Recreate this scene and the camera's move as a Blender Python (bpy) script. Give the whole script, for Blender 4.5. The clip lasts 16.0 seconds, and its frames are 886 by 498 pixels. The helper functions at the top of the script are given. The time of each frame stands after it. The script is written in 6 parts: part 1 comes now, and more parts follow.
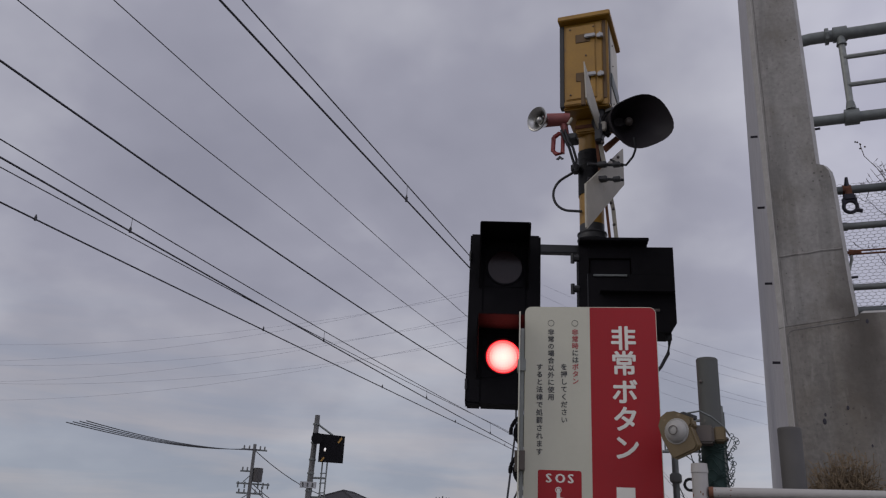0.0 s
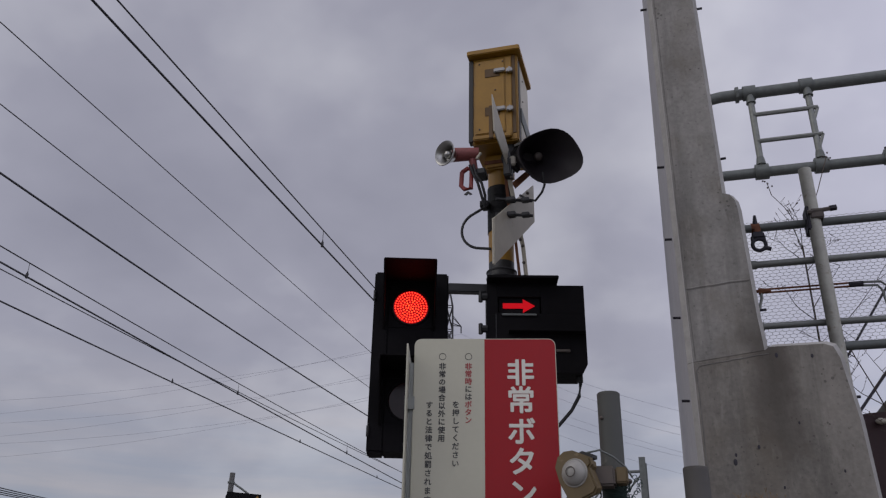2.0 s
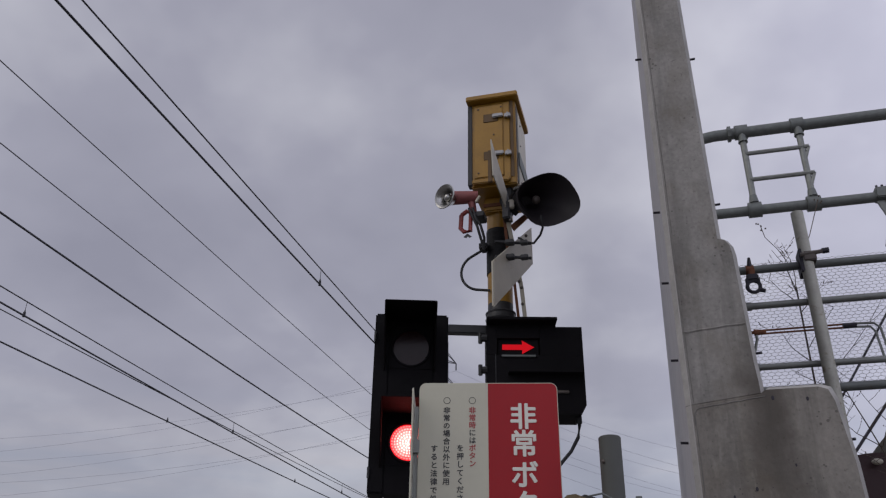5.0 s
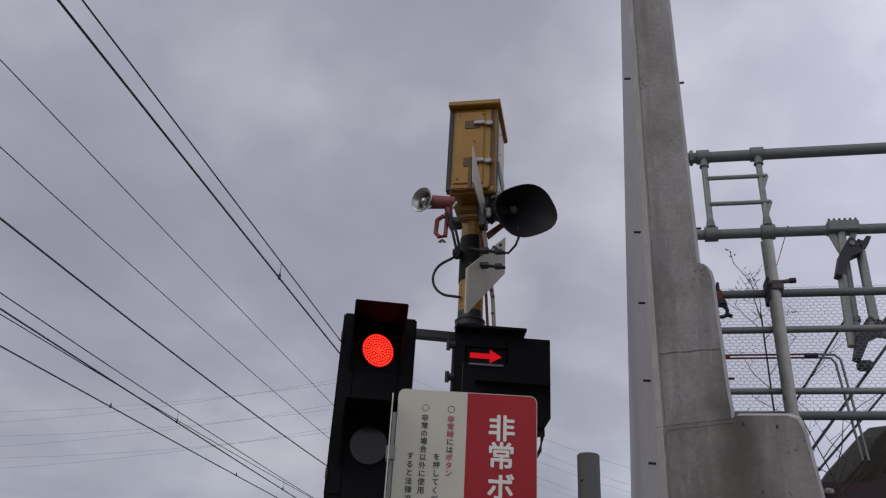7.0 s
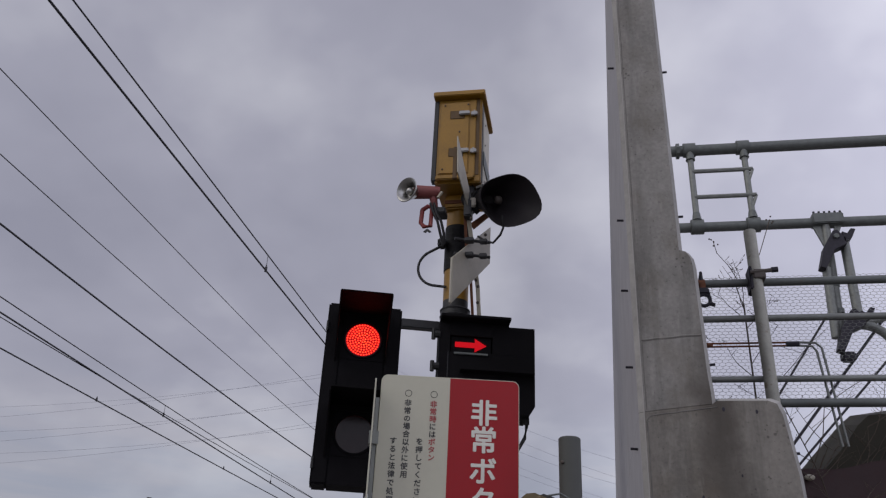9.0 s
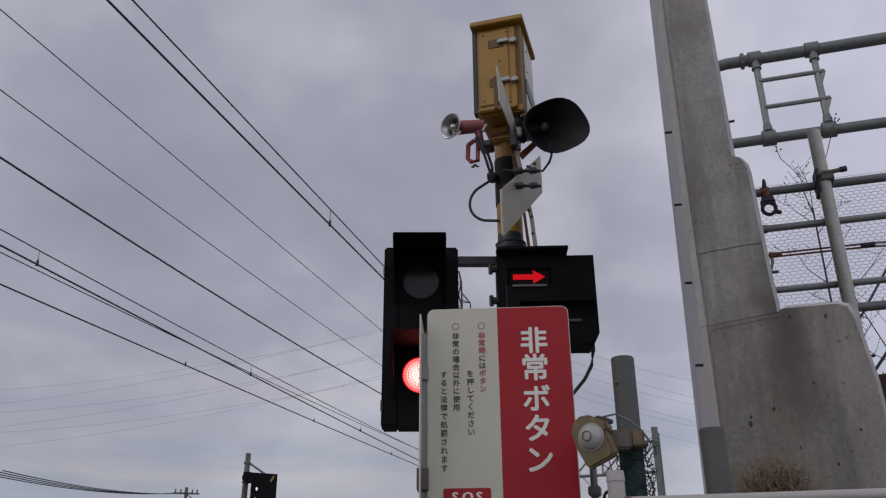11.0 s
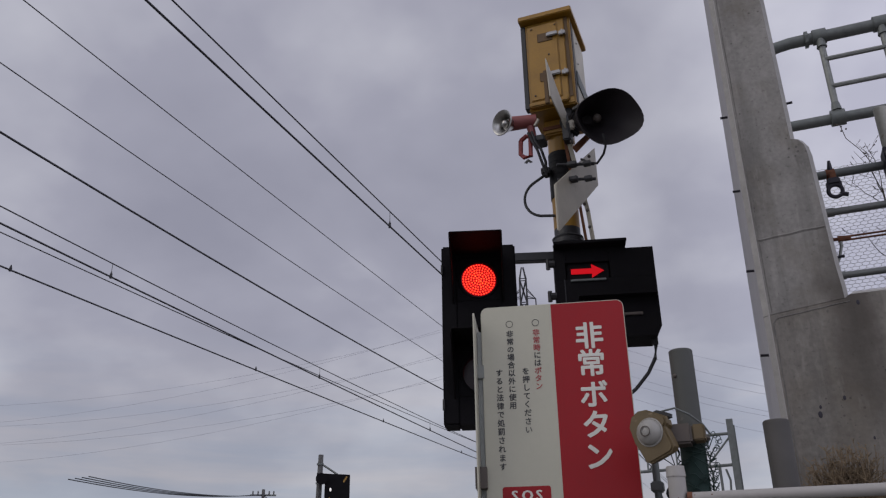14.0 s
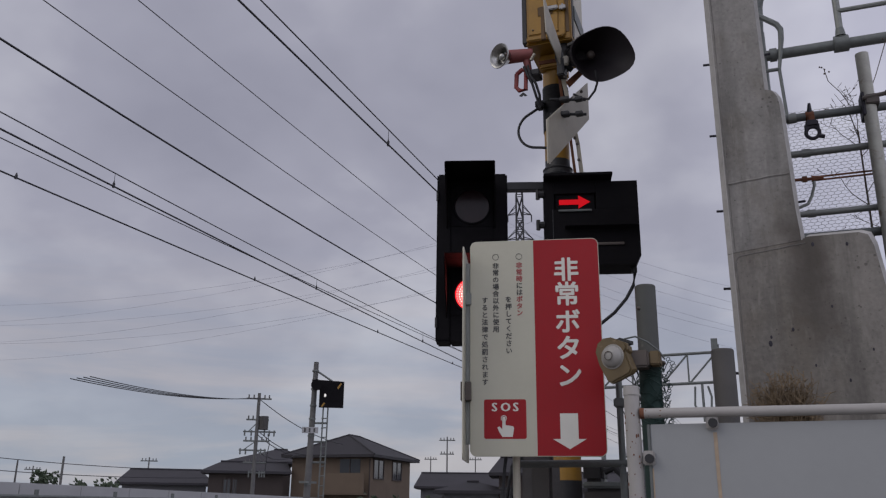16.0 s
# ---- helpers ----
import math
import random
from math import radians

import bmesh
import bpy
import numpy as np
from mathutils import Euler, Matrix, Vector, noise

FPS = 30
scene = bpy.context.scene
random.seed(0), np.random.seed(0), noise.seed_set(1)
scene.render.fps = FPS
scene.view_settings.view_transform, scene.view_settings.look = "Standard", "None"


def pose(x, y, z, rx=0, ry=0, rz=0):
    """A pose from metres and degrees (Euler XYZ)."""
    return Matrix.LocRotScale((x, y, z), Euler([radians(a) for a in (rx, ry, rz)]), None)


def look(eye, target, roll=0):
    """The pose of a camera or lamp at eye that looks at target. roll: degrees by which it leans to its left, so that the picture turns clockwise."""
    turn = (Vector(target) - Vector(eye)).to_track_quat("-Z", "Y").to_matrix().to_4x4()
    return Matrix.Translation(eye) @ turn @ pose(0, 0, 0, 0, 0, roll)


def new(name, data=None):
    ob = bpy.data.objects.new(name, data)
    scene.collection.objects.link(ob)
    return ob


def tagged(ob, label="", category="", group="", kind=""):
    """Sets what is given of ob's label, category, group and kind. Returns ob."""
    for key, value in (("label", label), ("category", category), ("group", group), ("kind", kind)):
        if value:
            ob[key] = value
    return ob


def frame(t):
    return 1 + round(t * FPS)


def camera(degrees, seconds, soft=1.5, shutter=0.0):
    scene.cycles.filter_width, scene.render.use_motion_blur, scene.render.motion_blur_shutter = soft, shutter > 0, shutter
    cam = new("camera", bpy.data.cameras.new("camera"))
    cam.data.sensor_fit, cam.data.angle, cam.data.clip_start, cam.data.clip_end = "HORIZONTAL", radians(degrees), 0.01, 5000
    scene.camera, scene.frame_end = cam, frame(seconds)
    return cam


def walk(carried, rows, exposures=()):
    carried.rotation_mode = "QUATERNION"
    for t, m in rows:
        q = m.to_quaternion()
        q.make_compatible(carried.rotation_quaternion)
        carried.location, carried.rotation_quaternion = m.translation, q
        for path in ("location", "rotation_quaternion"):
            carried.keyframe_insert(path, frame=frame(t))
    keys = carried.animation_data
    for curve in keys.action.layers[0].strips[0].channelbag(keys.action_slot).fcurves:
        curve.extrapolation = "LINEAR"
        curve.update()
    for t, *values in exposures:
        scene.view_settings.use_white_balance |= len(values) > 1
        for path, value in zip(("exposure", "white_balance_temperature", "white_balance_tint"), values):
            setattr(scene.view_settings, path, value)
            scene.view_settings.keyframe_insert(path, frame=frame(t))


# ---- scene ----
cam = camera(56.3, 16.0, soft=1.25)
METRES, EYE, TILT, LEAN, TURN = 1.25, 1.5, 0.0, 0.0, 20.7
ROWS = [
    (0.0, 0.0, 0.0, 0.0, -1.02, 20.92, -2.66),
    (0.5, 0.0483, 0.0781, 0.0111, -1.88, 22.03, -3.09),
    (1.0, 0.0993, 0.1343, 0.0161, -6.31, 22.76, -1.38),
    (1.5, 0.1218, 0.1774, 0.0136, -6.97, 23.95, -0.86),
    (2.0, 0.119, 0.2056, 0.012, -5.73, 24.74, -0.93),
    (2.5, 0.101, 0.2207, 0.0124, -3.72, 26.31, -1.0),
    (3.0, 0.098, 0.22, 0.0143, -2.01, 27.03, -0.97),
    (3.5, 0.1074, 0.2059, 0.0157, -1.62, 26.98, -0.43),
    (4.0, 0.1083, 0.1713, 0.0144, -2.89, 27.05, 0.08),
    (6.5, 0.0307, 0.1543, 0.0034, -9.85, 27.52, -2.65),
    (7.0, 0.0032, 0.1749, 0.0243, -10.67, 27.61, -2.98),
    (7.5, -0.023, 0.1742, 0.0111, -11.87, 27.83, -3.9),
    (8.0, -0.0053, 0.1674, 0.0102, -12.7, 27.89, -3.77),
    (8.5, 0.0085, 0.1664, 0.0082, -12.91, 27.73, -3.2),
    (9.0, 0.0178, 0.1716, 0.0023, -11.37, 27.23, -2.52),
    (9.5, 0.031, 0.1862, -0.0003, -7.87, 26.18, -1.28),
    (12.0, 0.1457, 0.227, -0.008, -4.16, 22.27, 0.31),
    (12.5, 0.1307, 0.2345, -0.015, -3.7, 22.13, -0.27),
    (13.0, 0.1121, 0.2358, 0.0017, -2.45, 21.94, -0.44),
    (13.5, 0.1204, 0.2265, 0.0118, -1.08, 22.93, 0.41),
    (14.0, 0.1449, 0.2183, 0.0005, 0.35, 23.08, 0.83),
    (14.5, 0.1508, 0.1794, -0.013, 1.46, 22.65, -0.36),
    (15.0, 0.129, 0.0883, -0.0159, 1.35, 21.38, -0.95),
    (15.5, 0.131, 0.0237, -0.0231, 0.58, 18.53, -0.75),
    (16.0, 0.151, -0.0185, -0.0221, -0.44, 17.08, -0.59),
]
walk(cam, [(t, pose(0, 0, EYE, TILT, LEAN, TURN) @ pose(METRES * x, METRES * y, METRES * z, 90 + pitch, roll, yaw)) for t, x, y, z, yaw, pitch, roll in ROWS],
     exposures=[(0.0, -0.09), (3.0, -0.03), (6.5, 0.03), (9.0, 0.03), (12.5, 0.03), (16.0, 0.03)])

# ---- world, sun ----
def build_world():
    w = bpy.data.worlds.new("overcast_sky")
    w.use_nodes = True
    scene.world = w
    nt = w.node_tree
    nt.nodes.clear()
    n, l = nt.nodes.new, nt.links.new
    out = n("ShaderNodeOutputWorld")
    sky = n("ShaderNodeTexSky")
    sky.sky_type, sky.sun_disc = "NISHITA", False
    sky.sun_elevation, sky.sun_rotation = radians(40), radians(-133)
    bg_sky, bg_cloud = n("ShaderNodeBackground"), n("ShaderNodeBackground")
    bg_sky.inputs[1].default_value = 0.1
    l(sky.outputs[0], bg_sky.inputs[0])
    tc = n("ShaderNodeTexCoord")
    # cloud layers: directions are flattened as on a high ceiling
    sep = n("ShaderNodeSeparateXYZ")
    l(tc.outputs["Generated"], sep.inputs[0])
    up = n("ShaderNodeMath"); up.operation = "MAXIMUM"; up.inputs[1].default_value = 0.0
    l(sep.outputs[2], up.inputs[0])
    den = n("ShaderNodeMath"); den.operation = "ADD"; den.inputs[1].default_value = 0.42
    l(up.outputs[0], den.inputs[0])
    comb = n("ShaderNodeCombineXYZ")
    for i in (0, 1):
        d = n("ShaderNodeMath"); d.operation = "DIVIDE"
        l(sep.outputs[i], d.inputs[0]); l(den.outputs[0], d.inputs[1]); l(d.outputs[0], comb.inputs[i])
    n1 = n("ShaderNodeTexNoise"); n1.inputs["Scale"].default_value = 1.7
    n1.inputs["Detail"].default_value = 4.5; n1.inputs["Roughness"].default_value = 0.5
    n1.inputs["Distortion"].default_value = 0.25
    n2 = n("ShaderNodeTexNoise"); n2.inputs["Scale"].default_value = 5.0
    n2.inputs["Detail"].default_value = 4; n2.inputs["Roughness"].default_value = 0.48
    l(comb.outputs[0], n1.inputs[0]); l(comb.outputs[0], n2.inputs[0])
    mix = n("ShaderNodeMath"); mix.operation = "MULTIPLY_ADD"
    mix.inputs[1].default_value = 0.40
    l(n2.outputs[0], mix.inputs[0]); l(n1.outputs[0], mix.inputs[2])
    ramp = n("ShaderNodeValToRGB")
    cr = ramp.color_ramp
    cr.elements[0].position, cr.elements[0].color = 0.50, (0.288, 0.288, 0.359, 1)
    cr.elements[1].position, cr.elements[1].color = 0.86, (0.50, 0.50, 0.568, 1)
    e = cr.elements.new(0.68); e.color = (0.348, 0.347, 0.423, 1)
    l(mix.outputs[0], ramp.inputs[0])
    # a thinner, bluer and lighter band near the horizon
    hor = n("ShaderNodeMapRange"); hor.inputs[1].default_value, hor.inputs[2].default_value = 0.0, 0.30
    hor.inputs[3].default_value, hor.inputs[4].default_value = 0.8, 0.0
    l(sep.outputs[2], hor.inputs[0])
    hm = n("ShaderNodeMix"); hm.data_type = "RGBA"
    # long flat streaks of cream cloud over a bluer gap
    flat = n("ShaderNodeVectorMath"); flat.operation = "MULTIPLY"; flat.inputs[1].default_value = (1.6, 1.6, 15.0)
    l(tc.outputs["Generated"], flat.inputs[0])
    n3 = n("ShaderNodeTexNoise"); n3.inputs["Scale"].default_value = 1.3; n3.inputs["Detail"].default_value = 6
    n3.inputs["Roughness"].default_value = 0.55; n3.inputs["Distortion"].default_value = 0.4
    l(flat.outputs[0], n3.inputs[0])
    streak = n("ShaderNodeMapRange"); streak.inputs[1].default_value, streak.inputs[2].default_value = 0.42, 0.60
    l(n3.outputs[0], streak.inputs[0])
    sm = n("ShaderNodeMix"); sm.data_type = "RGBA"
    sm.inputs[6].default_value, sm.inputs[7].default_value = (0.300, 0.352, 0.430, 1), (0.475, 0.458, 0.472, 1)
    l(streak.outputs[0], sm.inputs[0]); l(sm.outputs[2], hm.inputs[7])
    l(hor.outputs[0], hm.inputs[0]); l(ramp.outputs[0], hm.inputs[6])
    # the cloud cover is thinner towards +x
    east = n("ShaderNodeMapRange"); east.inputs[1].default_value, east.inputs[2].default_value = -0.06, 0.55
    east.inputs[3].default_value, east.inputs[4].default_value = 1.0, 2.1
    l(sep.outputs[0], east.inputs[0])
    south = n("ShaderNodeMapRange"); south.inputs[1].default_value, south.inputs[2].default_value = 0.1, -0.8
    south.inputs[3].default_value, south.inputs[4].default_value = 1.0, 1.5
    l(sep.outputs[1], south.inputs[0])
    both = n("ShaderNodeMath"); both.operation = "MULTIPLY"
    l(east.outputs[0], both.inputs[0]); l(south.outputs[0], both.inputs[1])
    l(hm.outputs[2], bg_cloud.inputs[0]); l(both.outputs[0], bg_cloud.inputs[1])
    ms = n("ShaderNodeMixShader"); ms.inputs[0].default_value = 0.95
    l(bg_sky.outputs[0], ms.inputs[1]); l(bg_cloud.outputs[0], ms.inputs[2]); l(ms.outputs[0], out.inputs[0])


build_world()
sun = new("sun", bpy.data.lights.new("sun", "SUN"))
sun.data.energy, sun.data.angle, sun.data.color = 0.72, radians(40), (1.0, 0.95, 0.87)
sun.matrix_world = look((-2.4, -2.0, 2.6), (0, 0, 0))

# ---- materials ----
def material(name, col, rough=0.6, metal=0.0, vary=0.18, scale=6.0, bump=0.15, fine=60.0, dirt=None, dirt_at=0.62, spec=0.5):
    """A surface with two scales of colour change, grain and an optional dirt colour in patches."""
    m = bpy.data.materials.new(name)
    m.use_nodes = True
    nt = m.node_tree
    b = nt.nodes["Principled BSDF"]
    n, l = nt.nodes.new, nt.links.new
    tc = n("ShaderNodeTexCoord")
    geo = n("ShaderNodeNewGeometry")
    a = n("ShaderNodeTexNoise"); a.inputs["Scale"].default_value = scale; a.inputs["Detail"].default_value = 6
    f = n("ShaderNodeTexNoise"); f.inputs["Scale"].default_value = fine; f.inputs["Detail"].default_value = 4
    l(geo.outputs["Position"], a.inputs[0]); l(geo.outputs["Position"], f.inputs[0])
    add = n("ShaderNodeMath"); add.operation = "MULTIPLY_ADD"; add.inputs[1].default_value = 0.4
    l(f.outputs[0], add.inputs[0]); l(a.outputs[0], add.inputs[2])
    r = n("ShaderNodeMapRange"); r.inputs[1].default_value, r.inputs[2].default_value = 0.4, 1.0
    r.inputs[3].default_value, r.inputs[4].default_value = 1 - vary, 1 + vary
    l(add.outputs[0], r.inputs[0])
    hs = n("ShaderNodeHueSaturation"); hs.inputs["Color"].default_value = (*col, 1)
    l(r.outputs[0], hs.inputs["Value"])
    colour = hs.outputs[0]
    if dirt:
        d = n("ShaderNodeTexNoise"); d.inputs["Scale"].default_value = scale * 2.3; d.inputs["Detail"].default_value = 8
        d.inputs["Roughness"].default_value = 0.65
        l(geo.outputs["Position"], d.inputs[0])
        dr = n("ShaderNodeMapRange"); dr.inputs[1].default_value, dr.inputs[2].default_value = dirt_at - 0.06, dirt_at + 0.06
        l(d.outputs[0], dr.inputs[0])
        mx = n("ShaderNodeMix"); mx.data_type = "RGBA"; mx.inputs[7].default_value = (*dirt, 1)
        l(dr.outputs[0], mx.inputs[0]); l(colour, mx.inputs[6])
        colour = mx.outputs[2]
    l(colour, b.inputs["Base Color"])
    rr = n("ShaderNodeMapRange"); rr.inputs[3].default_value, rr.inputs[4].default_value = max(0.05, rough - 0.12), min(1, rough + 0.12)
    l(f.outputs[0], rr.inputs[0]); l(rr.outputs[0], b.inputs["Roughness"])
    b.inputs["Metallic"].default_value = metal
    b.inputs["Specular IOR Level"].default_value = spec
    if bump:
        bp = n("ShaderNodeBump"); bp.inputs["Strength"].default_value = bump; bp.inputs["Distance"].default_value = 0.003
        l(add.outputs[0], bp.inputs["Height"]); l(bp.outputs[0], b.inputs["Normal"])
    return m


def concrete_material(name, col, run=None):
    """Cast concrete: cloudy tone, blotches, dark runs that stretch downwards, and pores in patches."""
    m = material(name, col, 0.88, 0, 0.42, 2.2, 0.5, 70.0, spec=0.2)
    nt = m.node_tree
    n, l = nt.nodes.new, nt.links.new
    b = nt.nodes["Principled BSDF"]
    colour = b.inputs["Base Color"].links[0].from_socket
    geo = n("ShaderNodeNewGeometry")

    def layer(stretch, lo, hi, amount, tint, detail=8):
        nonlocal colour
        mp = n("ShaderNodeVectorMath"); mp.operation = "MULTIPLY"; mp.inputs[1].default_value = stretch
        l(geo.outputs["Position"], mp.inputs[0])
        t = n("ShaderNodeTexNoise"); t.inputs["Scale"].default_value = 1.0; t.inputs["Detail"].default_value = detail
        t.inputs["Roughness"].default_value = 0.6
        l(mp.outputs[0], t.inputs[0])
        r = n("ShaderNodeMapRange"); r.inputs[1].default_value, r.inputs[2].default_value = lo, hi
        r.inputs[4].default_value = amount
        l(t.outputs[0], r.inputs[0])
        mx = n("ShaderNodeMix"); mx.data_type = "RGBA"; mx.inputs[7].default_value = (*tint, 1)
        l(r.outputs[0], mx.inputs[0]); l(colour, mx.inputs[6])
        colour = mx.outputs[2]

    layer((11, 11, 0.9), 0.50, 0.68, 0.55, [c * 0.42 for c in col])
    layer((4.5, 4.5, 3.4), 0.50, 0.70, 0.55, (col[0] * 0.62, col[1] * 0.56, col[2] * 0.48))
    layer((26, 26, 7), 0.56, 0.74, 0.45, [c * 1.55 for c in col])
    layer((60, 60, 60), 0.60, 0.72, 0.55, [c * 0.4 for c in col], 4)
    pore = n("ShaderNodeTexVoronoi"); pore.inputs["Scale"].default_value = 42
    l(geo.outputs["Position"], pore.inputs[0])
    pn = n("ShaderNodeTexNoise"); pn.inputs["Scale"].default_value = 5.0
    l(geo.outputs["Position"], pn.inputs[0])
    lim = n("ShaderNodeMapRange"); lim.inputs[1].default_value, lim.inputs[2].default_value = 0.48, 0.72
    lim.inputs[3].default_value, lim.inputs[4].default_value = 0.0, 0.30
    l(pn.outputs[0], lim.inputs[0])
    ls = n("ShaderNodeMath"); ls.operation = "LESS_THAN"
    l(pore.outputs["Distance"], ls.inputs[0]); l(lim.outputs[0], ls.inputs[1])
    sc = n("ShaderNodeMath"); sc.operation = "MULTIPLY"; sc.inputs[1].default_value = 0.55
    l(ls.outputs[0], sc.inputs[0])
    m2 = n("ShaderNodeMix"); m2.data_type = "RGBA"; m2.inputs[7].default_value = (0.05, 0.047, 0.043, 1)
    l(sc.outputs[0], m2.inputs[0]); l(colour, m2.inputs[6])
    colour = m2.outputs[2]
    if run:
        # a damp run that spreads downwards from the notch of the step
        sep = n("ShaderNodeSeparateXYZ")
        l(geo.outputs["Position"], sep.inputs[0])
        wob = n("ShaderNodeTexNoise"); wob.inputs["Scale"].default_value = 7.0; wob.inputs["Detail"].default_value = 6
        l(geo.outputs["Position"], wob.inputs[0])
        def lin(sock, mul, add):
            q = n("ShaderNodeMath"); q.operation = "MULTIPLY_ADD"; q.inputs[1].default_value, q.inputs[2].default_value = mul, add
            l(sock, q.inputs[0])
            return q.outputs[0]
        def two(op, p, q):
            o = n("ShaderNodeMath"); o.operation = op
            l(p, o.inputs[0]); l(q, o.inputs[1])
            return o.outputs[0]
        dx = two("ADD", lin(sep.outputs[0], 9.0, -9.0 * run[0]), lin(wob.outputs[0], 1.4, -0.7))
        dz = lin(sep.outputs[2], 2.4, -2.4 * run[1])
        d2 = two("ADD", two("MULTIPLY", dx, dx), two("MULTIPLY", dz, dz))
        fall = n("ShaderNodeMapRange"); fall.inputs[1].default_value, fall.inputs[2].default_value = 0.0, 1.0
        fall.inputs[3].default_value, fall.inputs[4].default_value = 0.8, 0.0
        l(d2, fall.inputs[0])
        mx = n("ShaderNodeMix"); mx.data_type = "RGBA"; mx.inputs[7].default_value = (0.06, 0.052, 0.045, 1)
        l(fall.outputs[0], mx.inputs[0]); l(colour, mx.inputs[6])
        colour = mx.outputs[2]
    l(colour, b.inputs["Base Color"])
    return m


def glow(name, hot, rim, strength, dots=75.0, core=0.1, inner=0.35, edge=0.12):
    """A red LED field: bright points on a dimmer red ground."""
    m = bpy.data.materials.new(name)
    m.use_nodes = True
    nt = m.node_tree
    n, l = nt.nodes.new, nt.links.new
    b = nt.nodes["Principled BSDF"]
    tc = n("ShaderNodeTexCoord")
    v = n("ShaderNodeTexVoronoi"); v.inputs["Scale"].default_value = dots; v.inputs["Randomness"].default_value = 0.35
    l(tc.outputs["Object"], v.inputs[0])
    r = n("ShaderNodeMapRange"); r.inputs[1].default_value, r.inputs[2].default_value = 0.05, 0.34
    r.inputs[3].default_value, r.inputs[4].default_value = 1.0, 0.0
    l(v.outputs["Distance"], r.inputs[0])
    mx = n("ShaderNodeMix"); mx.data_type = "RGBA"
    mx.inputs[6].default_value, mx.inputs[7].default_value = (*rim, 1), (*hot, 1)
    # the inner rings of points burn hotter than the outer ones
    ln = n("ShaderNodeVectorMath"); ln.operation = "LENGTH"
    l(tc.outputs["Object"], ln.inputs[0])
    rr = n("ShaderNodeMapRange"); rr.inputs[1].default_value, rr.inputs[2].default_value = core * inner, core
    rr.inputs[3].default_value, rr.inputs[4].default_value = 1.0, edge
    l(ln.outputs["Value"], rr.inputs[0])
    pr = n("ShaderNodeMath"); pr.operation = "MULTIPLY"
    l(r.outputs[0], pr.inputs[0]); l(rr.outputs[0], pr.inputs[1])
    l(pr.outputs[0] if dots else rr.outputs[0], mx.inputs[0]); l(mx.outputs[2], b.inputs["Emission Color"])
    b.inputs["Base Color"].default_value = (0.06, 0.003, 0.003, 1)
    b.inputs["Specular IOR Level"].default_value = 0.1
    b.inputs["Emission Strength"].default_value = strength
    return m


CONCRETE = concrete_material("cast_concrete", (0.215, 0.206, 0.193), (0.452, 2.50))
POLE_CONCRETE = material("pole_concrete", (0.098, 0.096, 0.094), 0.85, 0, 0.15, 4, 0.2)
GALV = material("galvanised_steel", (0.190, 0.198, 0.186), 0.55, 0.45, 0.2, 9, 0.15, dirt=(0.16, 0.11, 0.08), dirt_at=0.7)
UPRIGHT = material("pale_zinc_post", (0.34, 0.335, 0.295), 0.6, 0.2, 0.25, 8, 0.15, dirt=(0.2, 0.17, 0.12), dirt_at=0.66)
GALV_DARK = material("weathered_pipe_steel", (0.125, 0.135, 0.13), 0.6, 0.35, 0.2, 7, 0.15, dirt=(0.12, 0.09, 0.07), dirt_at=0.68)
YELLOW = material("yellow_enamel", (0.270, 0.140, 0.010), 0.45, 0, 0.22, 5, 0.1, dirt=(0.17, 0.10, 0.03), dirt_at=0.64)
BLACK = material("black_enamel", (0.007, 0.007, 0.008), 0.5, 0, 0.3, 7, 0.1)
BLACK_MATT = material("matt_black_housing", (0.0052, 0.0046, 0.0058), 0.8, 0, 0.3, 7, 0.1, spec=0.14)
TAPE = material("black_tape", (0.008, 0.008, 0.009), 0.6, 0, 0.4, 20, 0.5, 40, spec=0.2)
RUBBER = material("black_cable_rubber", (0.012, 0.012, 0.014), 0.6, 0, 0.2, 20, 0.1)
WIRE = material("dark_wire", (0.022, 0.022, 0.027), 0.6, 0.3, 0.15, 3, 0)
# fading with distance is painted in: a pale tone near the sky's
FAINT_WIRE = material("sky_faded_wire", (0.30, 0.305, 0.36), 0.7, 0.0, 0.1, 0.2, 0)
SIGN_WHITE = material("sign_white", (0.41, 0.396, 0.312), 0.38, 0, 0.05, 4, 0.04, dirt=(0.55, 0.53, 0.45), dirt_at=0.72)
SIGN_RED = material("sign_red", (0.262, 0.004, 0.008), 0.5, 0, 0.09, 4, 0.04, spec=0.3)
PRINT_BLACK = material("print_black", (0.05, 0.05, 0.05), 0.6, 0, 0.1, 10, 0)
PRINT_RED = material("print_red", (0.33, 0.06, 0.06), 0.6, 0, 0.1, 10, 0)
PRINT_WHITE = material("print_white", (0.585, 0.57, 0.51), 0.5, 0, 0.04, 10, 0)
ALU = material("bare_aluminium", (0.40, 0.37, 0.30), 0.5, 0.05, 0.14, 8, 0.08, dirt=(0.33, 0.28, 0.2), dirt_at=0.66)
CHROME = material("polished_steel", (0.33, 0.325, 0.31), 0.32, 1.0, 0.06, 10, 0.03)
FADED_RED = material("faded_red_paint", (0.21, 0.058, 0.055), 0.6, 0, 0.2, 12, 0.15)
RED_GRIP = material("red_plastic", (0.19, 0.02, 0.017), 0.5, 0, 0.15, 12, 0.08)
BEIGE = material("aged_beige_plastic", (0.108, 0.075, 0.032), 0.6, 0, 0.16, 14, 0.15, dirt=(0.22, 0.16, 0.09), dirt_at=0.66)
DOME = material("white_dome", (0.27, 0.26, 0.24), 0.4, 0, 0.06, 20, 0.05)
HOOD_BLACK = material("black_hood_paint", (0.0045, 0.0035, 0.0042), 0.75, 0, 0.3, 7, 0.1, spec=0.15)
